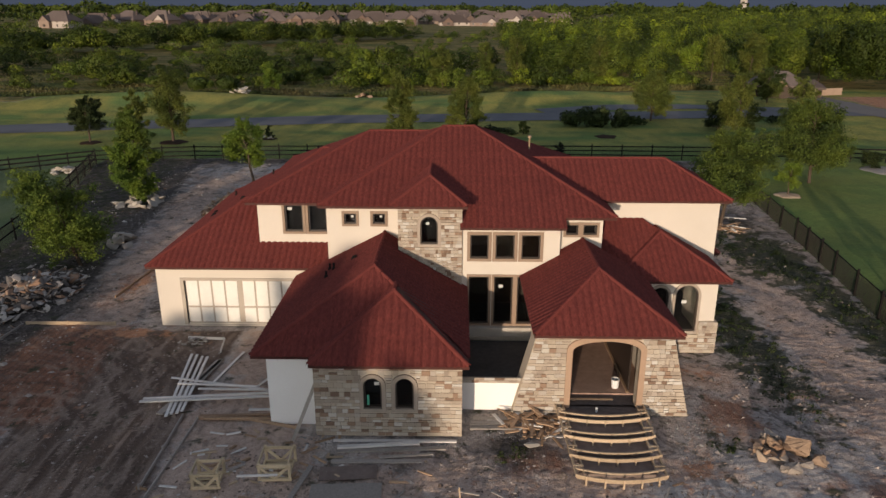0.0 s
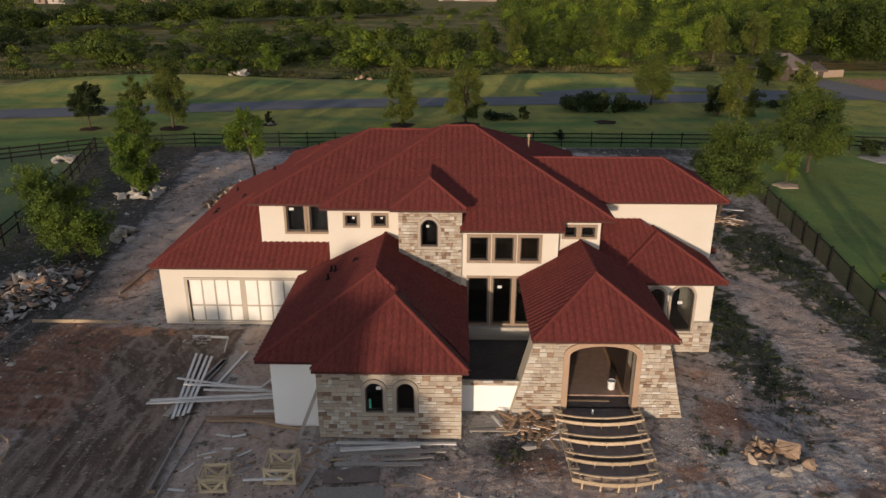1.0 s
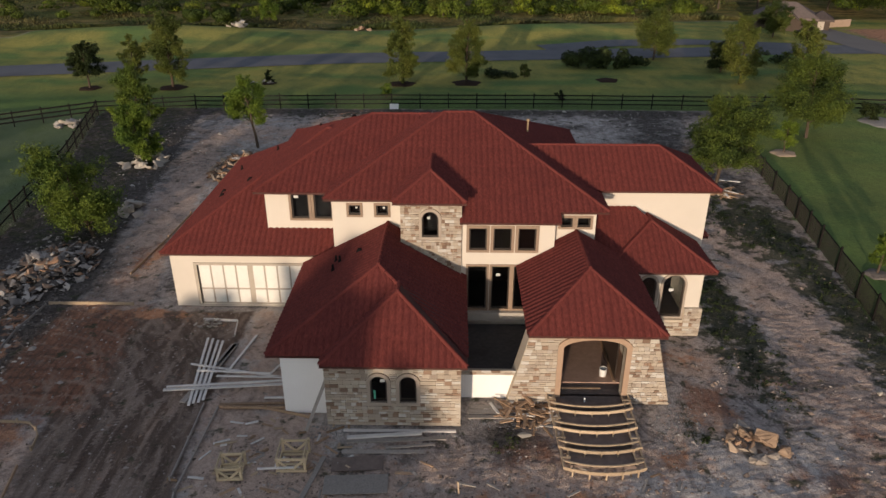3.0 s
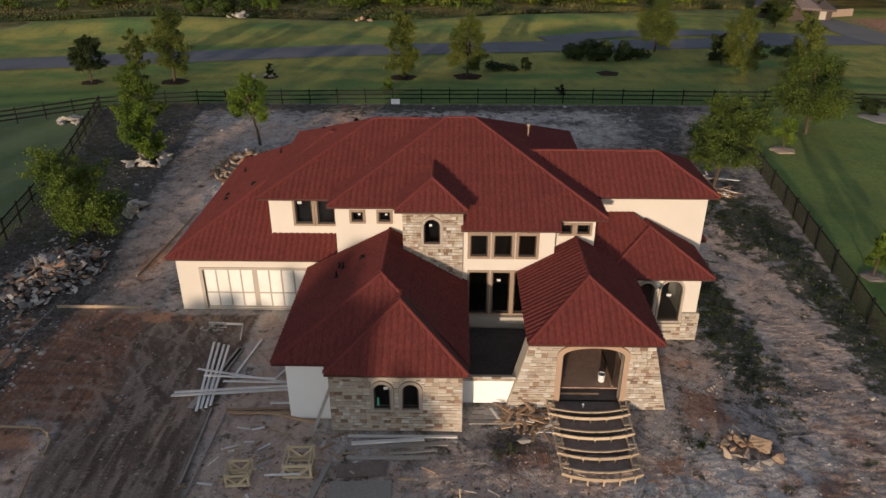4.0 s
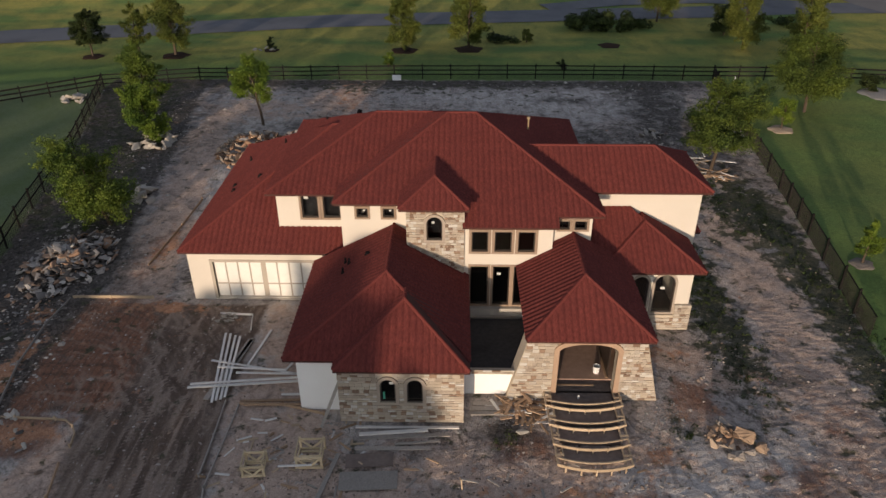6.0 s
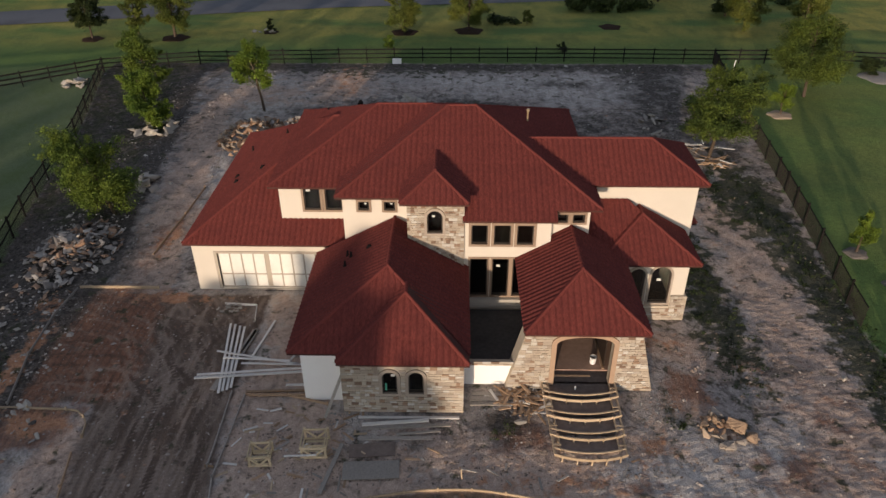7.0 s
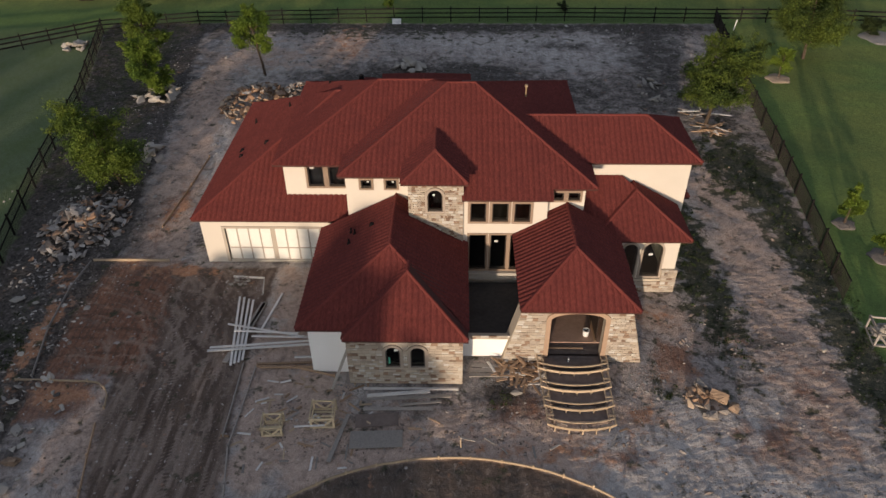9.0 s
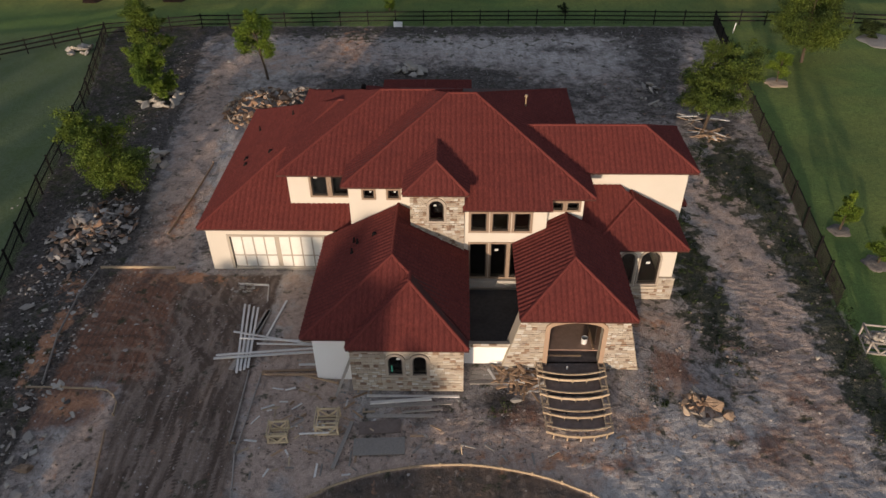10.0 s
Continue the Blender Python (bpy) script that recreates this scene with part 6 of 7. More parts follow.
rock_pile(-31.4, 107.0, 1.8, 0.8, 0.7, 9, PALEROCKS, (0.5, 0.95), "pale landscape boulders beyond the lane", 9)
rock_pile(-13.9, 111.0, 1.2, 0.6, 0.5, 5, TANROCKS, (0.4, 0.7), "pale landscape boulders beyond the lane", 10)
rock_pile(33.0, 85.5, 1.8, 0.7, 0.3, 6, PALEROCKS, (0.4, 0.8), "pale landscape boulders by the lane", 11)
rock_pile(-33.0, 58.9, 1.5, 0.9, 0.25, 22, PALEROCKS, (0.2, 0.6), "pale broken slabs heaped outside the fence", 16)
rock_pile(15.4, 50.0, 1.2, 2.2, 0.12, 18, PALEROCKS, (0.12, 0.42), "pale rubble strewn beside the tree", 18)
rock_pile(-3.6, 54.5, 1.3, 1.2, 0.5, 16, PALEROCKS, (0.2, 0.6), "pile of broken concrete behind the house", 12)
rock_pile(-20.5, 76.0, 1.6, 0.6, 0.15, 6, PALEROCKS, (0.2, 0.4), "pale stones on the far lawn", 13)
rock_pile(-17.6, 17.6, 1.6, 2.8, 0.1, 40, PALEROCKS + GREYROCKS, (0.06, 0.26), "loose pale rocks by the drive", 14)
rock_pile(20.1, 23.3, 0.5, 0.5, 0.55, 26, PALEROCKS, (0.15, 0.3), "stacked pale building stone in a timber crate", 15, "stone_stack")
TANBOULDERS = rock_meshes(surface("weathered_tan_boulder", (0.38, 0.275, 0.19), (0.22, 0.155, 0.108), 9, 2.2, 0.95, relief=1.0, stain=(0.14, 0.105, 0.08)), 4, 21, 0.8, 17, 0.56, 0.06)
GREYBOULDERS = rock_meshes(surface("weathered_grey_boulder", (0.33, 0.29, 0.25), (0.20, 0.175, 0.155), 6, 1.2, 0.9, relief=0.9, stain=(0.40, 0.35, 0.29)), 4, 22, 0.7, 17, 0.56, 0.06)


def boulder(x, y, size, kinds, tilt, lift, label, seed):
    """One loose boulder: uneven in its three directions, sunk a little or propped on the pile."""
    rnd = random.Random(seed)
    ob = new("boulder", kinds[seed % len(kinds)])
    ob.matrix_basis = pose(x, y, height(x, y) + size * lift, tilt, rnd.uniform(-12, 12), rnd.uniform(0, 360)) @ Matrix.Diagonal((size, size * rnd.uniform(0.7, 0.95), size * rnd.uniform(0.75, 1.0), 1))
    tagged(ob, label, "boulder")


boulder(11.32, 19.02, 0.56, TANBOULDERS, 60, 0.65, "large tan boulder standing on the pile", 1)
boulder(10.80, 19.85, 0.50, GREYBOULDERS, 20, 0.45, "grey weathered boulder leaning on the pile", 2)
boulder(10.80, 18.32, 0.42, GREYBOULDERS, 10, 0.30, "pale grey boulder at the foot of the pile", 3)
boulder(10.12, 19.32, 0.30, TANBOULDERS, 25, 0.40, "tan boulder at the foot of the pile", 4)
boulder(10.62, 19.40, 0.34, TANBOULDERS, 15, 0.75, "tan boulder on the pile", 6)
boulder(11.76, 18.62, 0.32, TANBOULDERS, 40, 0.35, "tan boulder at the foot of the pile", 7)
boulder(11.36, 18.52, 0.27, GREYBOULDERS, 15, 0.30, "grey boulder at the foot of the pile", 8)
for k, (sx, sy, size) in enumerate(((-17.3, 17.16, 0.40), (-16.73, 17.22, 0.18), (-17.02, 16.14, 0.24), (-16.78, 16.42, 0.22), (-16.15, 14.95, 0.15), (-16.5, 14.4, 0.38), (-17.15, 14.92, 0.2), (-21.28, 25.11, 0.40), (-20.33, 24.91, 0.2), (-20.28, 23.76, 0.16), (-19.34, 21.44, 0.24), (16.9, 22.1, 0.24), (2.9, 19.4, 0.3))):
    boulder(sx, sy, size, PALEROCKS, 8, 0.26, "loose pale boulder lying on the bare lot", 30 + k)
boulder(-16.85, 15.63, 0.48, TANBOULDERS, 4, 0.12, "flat tan boulder lying beside the drive", 45)


def scatter(name, areas, count, size, mat, label, category, seed, flat=0.5):
    """Small chips and crumbs spread over the ground."""
    rng = np.random.RandomState(seed)
    vs, fs = [], []
    shape = np.array([[1, 0, 0], [0.2, 0.9, 0], [-0.9, 0.4, 0], [-0.5, -0.8, 0], [0.6, -0.7, 0], [0.05, 0.05, 1.0]])
    tri = [(0, 1, 5), (1, 2, 5), (2, 3, 5), (3, 4, 5), (4, 0, 5)]
    for k in range(count):
        x0, x1, y0, y1 = areas[rng.randint(len(areas))]
        x, y = rng.uniform(x0, x1), rng.uniform(y0, y1)
        s = rng.uniform(*size) * (1 + 1.2 * (rng.rand() < 0.05))
        a = rng.rand() * math.tau
        c, n = math.cos(a), math.sin(a)
        p = shape * (1 + 0.3 * rng.normal(size=shape.shape)) * (s, s * 0.8, s * flat)
        p = np.stack([p[:, 0] * c - p[:, 1] * n + x, p[:, 0] * n + p[:, 1] * c + y, p[:, 2] + height(x, y) - 0.004], 1)
        fs += [tuple(len(vs) + j for j in t) for t in tri]
        vs += p.tolist()
    return tagged(raw(name, vs, fs, mat), label, category, kind="stuff")


scatter("pebbles", ((-22, -9, 28, 46), (-24, -12, 46, 62), (-12, 8, 46, 64), (8, 22, 40, 64)), 1500, (0.03, 0.10), palette("pebble_grey", ((0.34, 0.31, 0.28), (0.25, 0.22, 0.2), (0.42, 0.39, 0.35)), island=True), "small pale stones strewn over the back lot", "pebbles", 1)
scatter("pebbles", ((-27, -18, 34, 60), (-23, -19, 26, 36), (-22, -17.5, 13, 27), (-20, 20, 58, 64.5)), 900, (0.03, 0.13), palette("pebble_pale", ((0.46, 0.42, 0.37), (0.36, 0.33, 0.29), (0.56, 0.52, 0.46)), island=True), "pale chips of rock over dark soil", "pebbles", 4)
scatter("pebbles", ((8.5, 19.5, 14, 40), (8.0, 18.5, 13, 24), (-8, 8, 16.3, 19), (-20, -8, 13, 28)), 4500, (0.02, 0.075), palette("pebble_brown", ((0.24, 0.19, 0.155), (0.15, 0.115, 0.092), (0.40, 0.35, 0.31), (0.30, 0.235, 0.19)), island=True), "small clods and stones on the front lot", "pebbles", 2)
scatter("gravel", ((-4.8, 0.7, 19.2, 19.85), (0.7, 3.2, 19.8, 21.5), (7.6, 9.4, 18.6, 21.3)), 1700, (0.02, 0.05), palette("grey_gravel", ((0.24, 0.23, 0.22), (0.17, 0.165, 0.16), (0.31, 0.30, 0.28)), island=True), "grey gravel along the house walls", "gravel", 3)


def weeds_patch(areas, count, seed):
    """Low weeds in ragged patches."""
    rng = np.random.RandomState(seed)
    share = np.array([a[2] * a[3] + 0.4 for a in areas])
    rows = []
    for k in range(count):
        cx, cy, rx, ry = areas[rng.choice(len(areas), p=share / share.sum())]
        a, q = rng.rand() * math.tau, math.sqrt(rng.rand())
        x, y = cx + rx * q * math.cos(a), cy + ry * q * math.sin(a)
        if -13 < x < 11.4 and 20 < y < 44:
            continue
        rows.append((x, y, height(x, y) + 0.04, 0.10 + 0.16 * rng.rand(), 0.05 + 0.06 * rng.rand()))
    v, f = leaf_cloud(rng, rows, count * 16, 0.05)
    v[:, 2] = np.maximum(v[:, 2], -0.14)
    return tagged(cloud_object("weeds", v, f, DARKLEAF), "low dark weeds growing on the bare lot", "weeds", kind="stuff")


weeds_patch(((12.7, 26.0, 1.4, 5.0), (19.0, 30.0, 1.0, 9.5), (18.5, 18.5, 1.1, 4.5), (17.4, 39.0, 2.2, 4.0), (13.0, 33.0, 0.9, 3.4), (10.2, 26.8, 0.6, 0.7), (9.3, 19.6, 0.6, 0.4), (2.0, 19.0, 0.9, 0.5), (-20.6, 20.5, 1.3, 4.0)), 760, 5)


# ---- timber ----
def board(root, mat, x, y, z, length, w=0.14, t=0.04, turn=0.0, tip=0.0, name="board", bend=0.0):
    """One board lying from (x, y) along its turn, as a part."""
    bm = bmesh.new()
    n = 6 if bend else 1
    for k in range(n):
        a, b = length * k / n, length * (k + 1) / n
        oa, ob_ = bend * math.sin(math.pi * k / n), bend * math.sin(math.pi * (k + 1) / n)
        box(bm, a, b + (0.01 if k < n - 1 else 0), -w / 2, w / 2, 0, t, m=Matrix.Translation((0, (oa + ob_) / 2, 0)) @ pose(0, 0, 0, 0, 0, math.degrees(math.atan2(ob_ - oa, b - a))))
    ob = part(name, bm, mat, root)
    ob.matrix_basis = pose(x, y, z, 0, -tip, turn)
    return ob


def stack(name, at, rows, mat, label, category="lumber"):
    """Loose lumber as one thing. rows: x, y, z, length, width, thickness, turn, from the stack's own corner."""
    root = empty(name, (*at, height(*at)))
    for r in rows:
        mm = r[7] if len(r) > 7 else mat
        board(root, mm, *r[:7])
    return tagged(root, label, category, "lumber on the lot")


# crossed pale boards by the drive
stack("lumber_stack", (-9.4, 22.0), [(-0.22 + 0.15 * k, -1.2 + 0.1 * k, 0.10 + 0.03 * (k % 2), 4.7 - 0.2 * k, 0.10, 0.04, 99 - 0.9 * k) for k in range(4)]
      + [(-0.55, -0.95, 0.03, 4.1, 0.24, 0.05, 78, GREYWOOD), (-0.28, -1.0, 0.03, 4.2, 0.2, 0.05, 81, GREYWOOD), (0.62, 1.25, 0.03, 2.6, 0.10, 0.04, 80)]
      + [(-1.45, -0.42, 0.20, 4.7, 0.12, 0.05, 6), (-1.4, -0.22, 0.20, 4.6, 0.10, 0.05, 6.5), (-1.0, 1.4, 0.16, 4.6, 0.09, 0.04, -12), (-0.6, 0.95, 0.17, 3.0, 0.09, 0.04, -3), (0.3, 0.6, 0.16, 2.6, 0.09, 0.04, -1)], PALE, "crossed heap of pale trim boards on the mud")
stack("lumber", (-7.1, 20.95), [(0.2, 0.45, 0.03, 2.4, 0.10, 0.05, 2, PALE), (-1.4, 0.02, 0.03, 4.0, 0.12, 0.05, 3), (0.0, 1.9, 0.02, 2.1, 0.09, 0.04, 68, PALE), (-1.2, -0.2, 0.05, 3.5, 0.09, 0.09, 0.5)], SCRAP, "loose lengths of lumber beside the wing wall")
# grey planks in front of the stone wall
stack("lumber_stack", (-3.6, 19.0), [(0.0, 0.60, 0.05, 4.05, 0.11, 0.05, 0.3, PALE), (0.2, 0.16, 0.09, 2.65, 0.15, 0.06, 6.0, PALE), (0.2, 0.02, 0.03, 3.5, 0.16, 0.05, 4.0), (0.1, -0.48, 0.02, 2.85, 0.17, 0.04, 1.0), (1.6, -0.28, 0.04, 1.7, 0.10, 0.05, 7.0)], GREYWOOD, "weathered grey planks stacked beside the stone wall")
stack("lumber", (0.9, 20.7), [(0.0, 0.0, 0.03, 1.9, 0.25, 0.05, 2), (0.1, 0.3, 0.03, 1.8, 0.20, 0.05, -2), (0.0, -0.28, 0.03, 1.7, 0.18, 0.05, 1)], GREYWOOD, "grey planks below the court wall")
stack("plywood_sheet", (-3.86, 16.45), [(0.0, 0.42, 0.03, 2.1, 0.84, 0.03, 3.0)], GREYWOOD, "grey plywood sheet lying on the dirt", "plywood")
stack("plywood_sheet", (-3.8, 17.5), [(0.05, 0.35, 0.02, 1.75, 0.66, 0.02, 5.0)], FILL, "dusty plywood sheet lying on the dirt", "plywood")
stack("lumber", (-5.4, 16.4), [(0.85, -0.6, 0.03, 2.4, 0.16, 0.05, 78, GREYWOOD), (-0.7, 0.9, 0.25, 1.2, 0.06, 0.05, 4, PALE)], SCRAP, "loose plank between the timber crates")
# small offcuts strewn over the front lot
rnd = random.Random(21)
for k in range(84):
    ox, oy = (rnd.uniform(-8.3, -3.0), rnd.uniform(15.5, 20.2)) if k < 68 else (rnd.uniform(-3, 8), rnd.uniform(16.4, 18.0))
    ob = part("offcut", boxes((-rnd.uniform(0.08, 0.55), rnd.uniform(0.05, 0.25), -rnd.uniform(0.02, 0.06), 0.03, 0, 0.035)), rnd.choice((SCRAP, PALE, GREYWOOD, LUMBER) if k < 68 else (SCRAP, GREYWOOD, GREYWOOD)))
    ob.matrix_basis = pose(ox, oy, height(ox, oy) + 0.01, 0, rnd.uniform(-4, 4), rnd.uniform(0, 180))
    tagged(ob, "short lumber offcut lying on the dirt", "offcut", "lumber offcuts")
rnd = random.Random(22)
for px, py, n, spread, ln, lab, m in ((3.1, 20.6, 80, 1.1, 0.95, "tangled heap of scrap lumber beside the porch", SCRAP), (17.9, 43.6, 34, 0.9, 1.3, "heap of scrap lumber under the tree", SCRAP), (17.6, 46.0, 22, 1.1, 1.6, "pale broken boards under the tree", GREYWOOD)):
    root = empty("scrap_pile", (px, py, height(px, py)))
    for k in range(n):
        a = rnd.uniform(0, math.tau)
        q = spread * math.sqrt(rnd.random())
        board(root, rnd.choice((m, m, SCRAP, PALE)), q * math.cos(a), q * math.sin(a) * 0.7, 0.02 + 0.35 * rnd.random() * (1 - q / spread * 0.7), ln * rnd.uniform(0.4, 1.0), rnd.uniform(0.05, 0.14), 0.035, rnd.uniform(0, 360), rnd.uniform(-14, 8))
    tagged(root, lab, "scrap pile")


def crate(x, y, lx, ly, h, turn, label, LUMBER=LUMBER):
    """An open timber crate: posts, rails all round and diagonal braces."""
    root = empty("timber_crate", (x, y, height(x, y)), turn)
    for cx in (0, lx):
        for cy in (0, ly):
            part("post", boxes((cx - 0.04, cx + 0.04, cy - 0.04, cy + 0.04, 0, h), bevel=0.004), LUMBER, root)
    for z in (0.06, h - 0.06):
        for cy in (0, ly):
            part("rail", boxes((-0.06, lx + 0.06, cy - 0.06, cy - 0.02, z - 0.045, z + 0.045)), LUMBER, root)
        for cx in (0, lx):
            part("rail", boxes((cx - 0.06, cx - 0.02, -0.06, ly + 0.06, z - 0.045, z + 0.045)), LUMBER, root)
    for k in range(4):
        part("slat", boxes((0.02, lx - 0.02, ly * (k + 0.3) / 4 - 0.04, ly * (k + 0.3) / 4 + 0.04, 0.02, 0.05)), LUMBER, root)
    for cy in (0, ly):
        for s in (0, 1):
            bm = bmesh.new()
            a, b = Vector((lx / 2, cy - 0.03, 0.08)), Vector((lx * s, cy - 0.03, h - 0.08))
            d = b - a
            box(bm, 0, d.length, -0.015, 0.015, -0.04, 0.04, m=Matrix.Translation(a) @ d.to_track_quat("X", "Z").to_matrix().to_4x4())
            part("brace", bm, LUMBER, root)
    return tagged(root, label, "crate", "timber crates")


crate(-7.35, 17.05, 0.75, 0.72, 0.55, 4, "open crate of fresh yellow lumber on the dirt", CRATEWOOD)
crate(-5.48, 17.50, 0.90, 0.95, 0.60, 2, "open braced crate of fresh lumber on the dirt", CRATEWOOD)
crate(19.3, 22.5, 1.1, 1.2, 0.8, -8, "open grey timber crate holding pale building stone", GREYWOOD)


# ---- concrete forms ----
def form(points, label, mat=LUMBER, h=0.11, stakes=0.9):
    """A form board following a line on the ground, held by stakes."""
    pts = [Vector(p) for p in points]
    root = empty("form_board", (*points[0], height(*points[0])))
    inv = root.matrix_basis.inverted()
    bm = sweep([inv @ Vector((p.x, p.y, height(*p) + h * 0.5)) for p in pts], h, 0.044)
    part("board", bm, mat, root)
    run = 0.0
    for a, b in zip(pts[:-1], pts[1:]):
        run += (b - a).length
        if run > stakes:
            run = 0.0
            part("stake", boxes((b.x - root.location.x - 0.03, b.x - root.location.x + 0.03, b.y - root.location.y - 0.05, b.y - root.location.y + 0.01, -0.1, 0.2)), mat, root)
    return tagged(root, label, "form board", "concrete forms")


arc = [(0.3 + 8.75 * math.cos(radians(a)), 9.6 + 6.5 * math.sin(radians(a))) for a in range(150, 16, -4)]
form(arc, "curved bender board round the circular drive")
form([(-18.82, 19.9), (-17.2, 19.88), (-15.6, 19.86), (-15.1, 19.75), (-14.7, 19.45), (-14.44, 19.07), (-14.3, 18.4)], "curved form board at the drive's corner")
form([(-18.9, 28.35), (-17.0, 28.38), (-14.86, 28.38)], "form board along the end of the drive", h=0.16)
form([(-14.35, 17.6), (-14.0, 16.0), (-13.6, 14.4), (-13.2, 12.6)], "form board down the drive's side", SCRAP)
form([(-19.0, 28.3), (-19.15, 26.1), (-18.9, 23.2), (-18.15, 20.1)], "muddy form board along the drive", GREYWOOD)
form([(-9.1, 21.0), (-9.0, 19.0), (-8.95, 17.05)], "form board along the drive's edge", GREYWOOD)
form([(-8.50, 20.8), (-8.55, 18.5), (-8.62, 16.5), (-8.3, 14.8), (-8.05, 13.4)], "form board along the walk's edge", GREYWOOD)
form([(-8.52, 20.82), (-6.7, 20.80), (-4.95, 20.30)], "form board in front of the wing wall", SCRAP)
form([(-9.05, 17.05), (-8.72, 17.02)], "short form board tying two edges", SCRAP, stakes=9)
form([(-11.1, 27.1), (-9.5, 27.0), (-9.3, 25.8)], "low form frame round a spill of pale rubble", PALE, stakes=9)
rock_pile(-10.8, 26.75, 0.6, 0.4, 0.08, 26, PALEROCKS, (0.05, 0.16), "spill of pale rubble on the mud", 17)
form([(-16.3, 31.5), (-16.0, 36.0), (-15.9, 39.5)], "form board along the side path", SCRAP)


def step_forms():
    """Curved forms for the entry steps: bowed fronts held by stakes, tied to framed sides that climb to the porch."""
    root = empty("step_forms", (5.4, 17.6, 0))
    rows = ((17.62, 0.02), (18.55, 0.09), (19.50, 0.16), (20.50, 0.22))
    for k, (y, z) in enumerate(rows):
        half = 1.36 + 0.05 * k
        for j, (back, hh, m) in enumerate(((0.0, 0.13, LUMBER), (0.30, 0.06, LUMBER))):
            bow = lambda u: -0.26 * (1 - u * u)
            bm = sweep([(half * u, y - 17.6 + back + bow(u), z + 0.10 + 0.05 * j) for u in (-1 + 0.2 * i for i in range(11))], hh, 0.04 + 0.02 * j)
            part("riser_form" if j == 0 else "inner_form", bm, m, root)
        for i in range(5):
            u = -0.8 + 0.4 * i
            bx, by = half * u, y - 17.6 - 0.26 * (1 - u * u) - 0.05
            part("stake", boxes((bx - 0.025, bx + 0.025, by - 0.025, by + 0.015, -0.1, z + 0.2)), LUMBER, root)
        for s in (-1, 1):
            part("side_form", boxes((s * half - 0.03, s * half + 0.03, y - 17.62, y - 17.6 + 0.95, z + 0.08, z + 0.17)), LUMBER, root)
            part("side_form", boxes((s * (half - 0.24) - 0.025, s * (half - 0.24) + 0.025, y - 17.45, y - 17.6 + 0.9, z + 0.08, z + 0.16)), LUMBER, root)
            part("tie", boxes((s * (half - 0.12) - 0.16, s * (half - 0.12) + 0.16, y - 17.2, y - 17.13, z + 0.14, z + 0.18)), LUMBER, root)
        part("fill", boxes((-half + 0.26, half - 0.26, y - 17.6 + 0.25, y - 17.6 + 0.95, -0.1, z + 0.02)), FILL, root, "damp brown fill inside the forms")
    return tagged(root, "curved lumber forms for the entry steps", "step forms")


step_forms()


# ---- small things ----
def bucket(x, y, z):
    root = empty("bucket", (x, y, z))
    bm = bmesh.new()
    n, prof = 16, ((0.0, 0.0), (0.125, 0.0), (0.15, 0.36), (0.16, 0.36), (0.16, 0.33), (0.14, 0.36), (0.12, 0.02))
    rings = [[bm.verts.new((r * math.cos(k * math.tau / n), r * math.sin(k * math.tau / n), h)) for k in range(n)] for r, h in prof[1:]]
    for p, q in zip(rings[:-1], rings[1:]):
        for k in range(n):
            bm.faces.new((p[k], p[(k + 1) % n], q[(k + 1) % n], q[k]))
    bm.faces.new(rings[0][::-1]), bm.faces.new(rings[-1])
    part("body", bm, PVC, root)
    bm = bmesh.new()
    for k in range(8):
        a, b = math.pi * k / 8, math.pi * (k + 1) / 8
        tube(bm, (0.155 * math.cos(a), 0.02 + 0.1 * math.sin(a), 0.33 + 0.05 * math.sin(a)), (0.155 * math.cos(b), 0.02 + 0.1 * math.sin(b), 0.33 + 0.05 * math.sin(b)), 0.004, n=4)
    part("handle", bm, PIPE, root, "thin wire bail handle")
    return tagged(root, "white plastic bucket on the porch slab", "bucket")


bucket(6.22, 22.6, 0.28)
for x, y, z, h in ((5.25, 21.0, 0.1, 0.32),):
    ob = part("pipe_stub", tube(bmesh.new(), (0, 0, -0.1), (0, 0, h), 0.035, n=10), PVC)
    ob.matrix_basis = pose(x, y, z)
    tagged(ob, "white plastic pipe stub standing upright", "pipe")
ob = part("stake", boxes((-0.022, 0.022, -0.022, 0.022, -0.1, 0.55), bevel=0.004), LUMBER)
ob.matrix_basis = pose(0.55, 16.6, height(0.55, 16.6), 3, -4, 10)
tagged(ob, "thin wooden survey stake standing in the dirt", "stake")
ob = part("marker_post", tube(bmesh.new(), (0, 0, -0.1), (0, 0, 0.95), 0.05, n=10), PVC)
ob.matrix_basis = pose(25.6, 63.5, height(25.6, 63.5), 0, 6, 0)
tagged(ob, "leaning white marker post by the fence", "post")
ob = part("white_board", boxes((-0.42, 0.42, -0.02, 0.02, 0.1, 0.6), bevel=0.005), PVC)
ob.matrix_basis = pose(-5.4, 64.6, height(-5.4, 64.6), -15, 0, 0)
tagged(ob, "white panel leaning on the back fence", "panel")
ob = part("plank", boxes((-0.06, 0.06, -0.02, 0.02, 0, 3.1)), GREYWOOD)
ob.matrix_basis = pose(-4.95, 19.55, height(-4.95, 19.55), -16, 22, 0)
tagged(ob, "grey plank leaning on the wing corner", "plank")


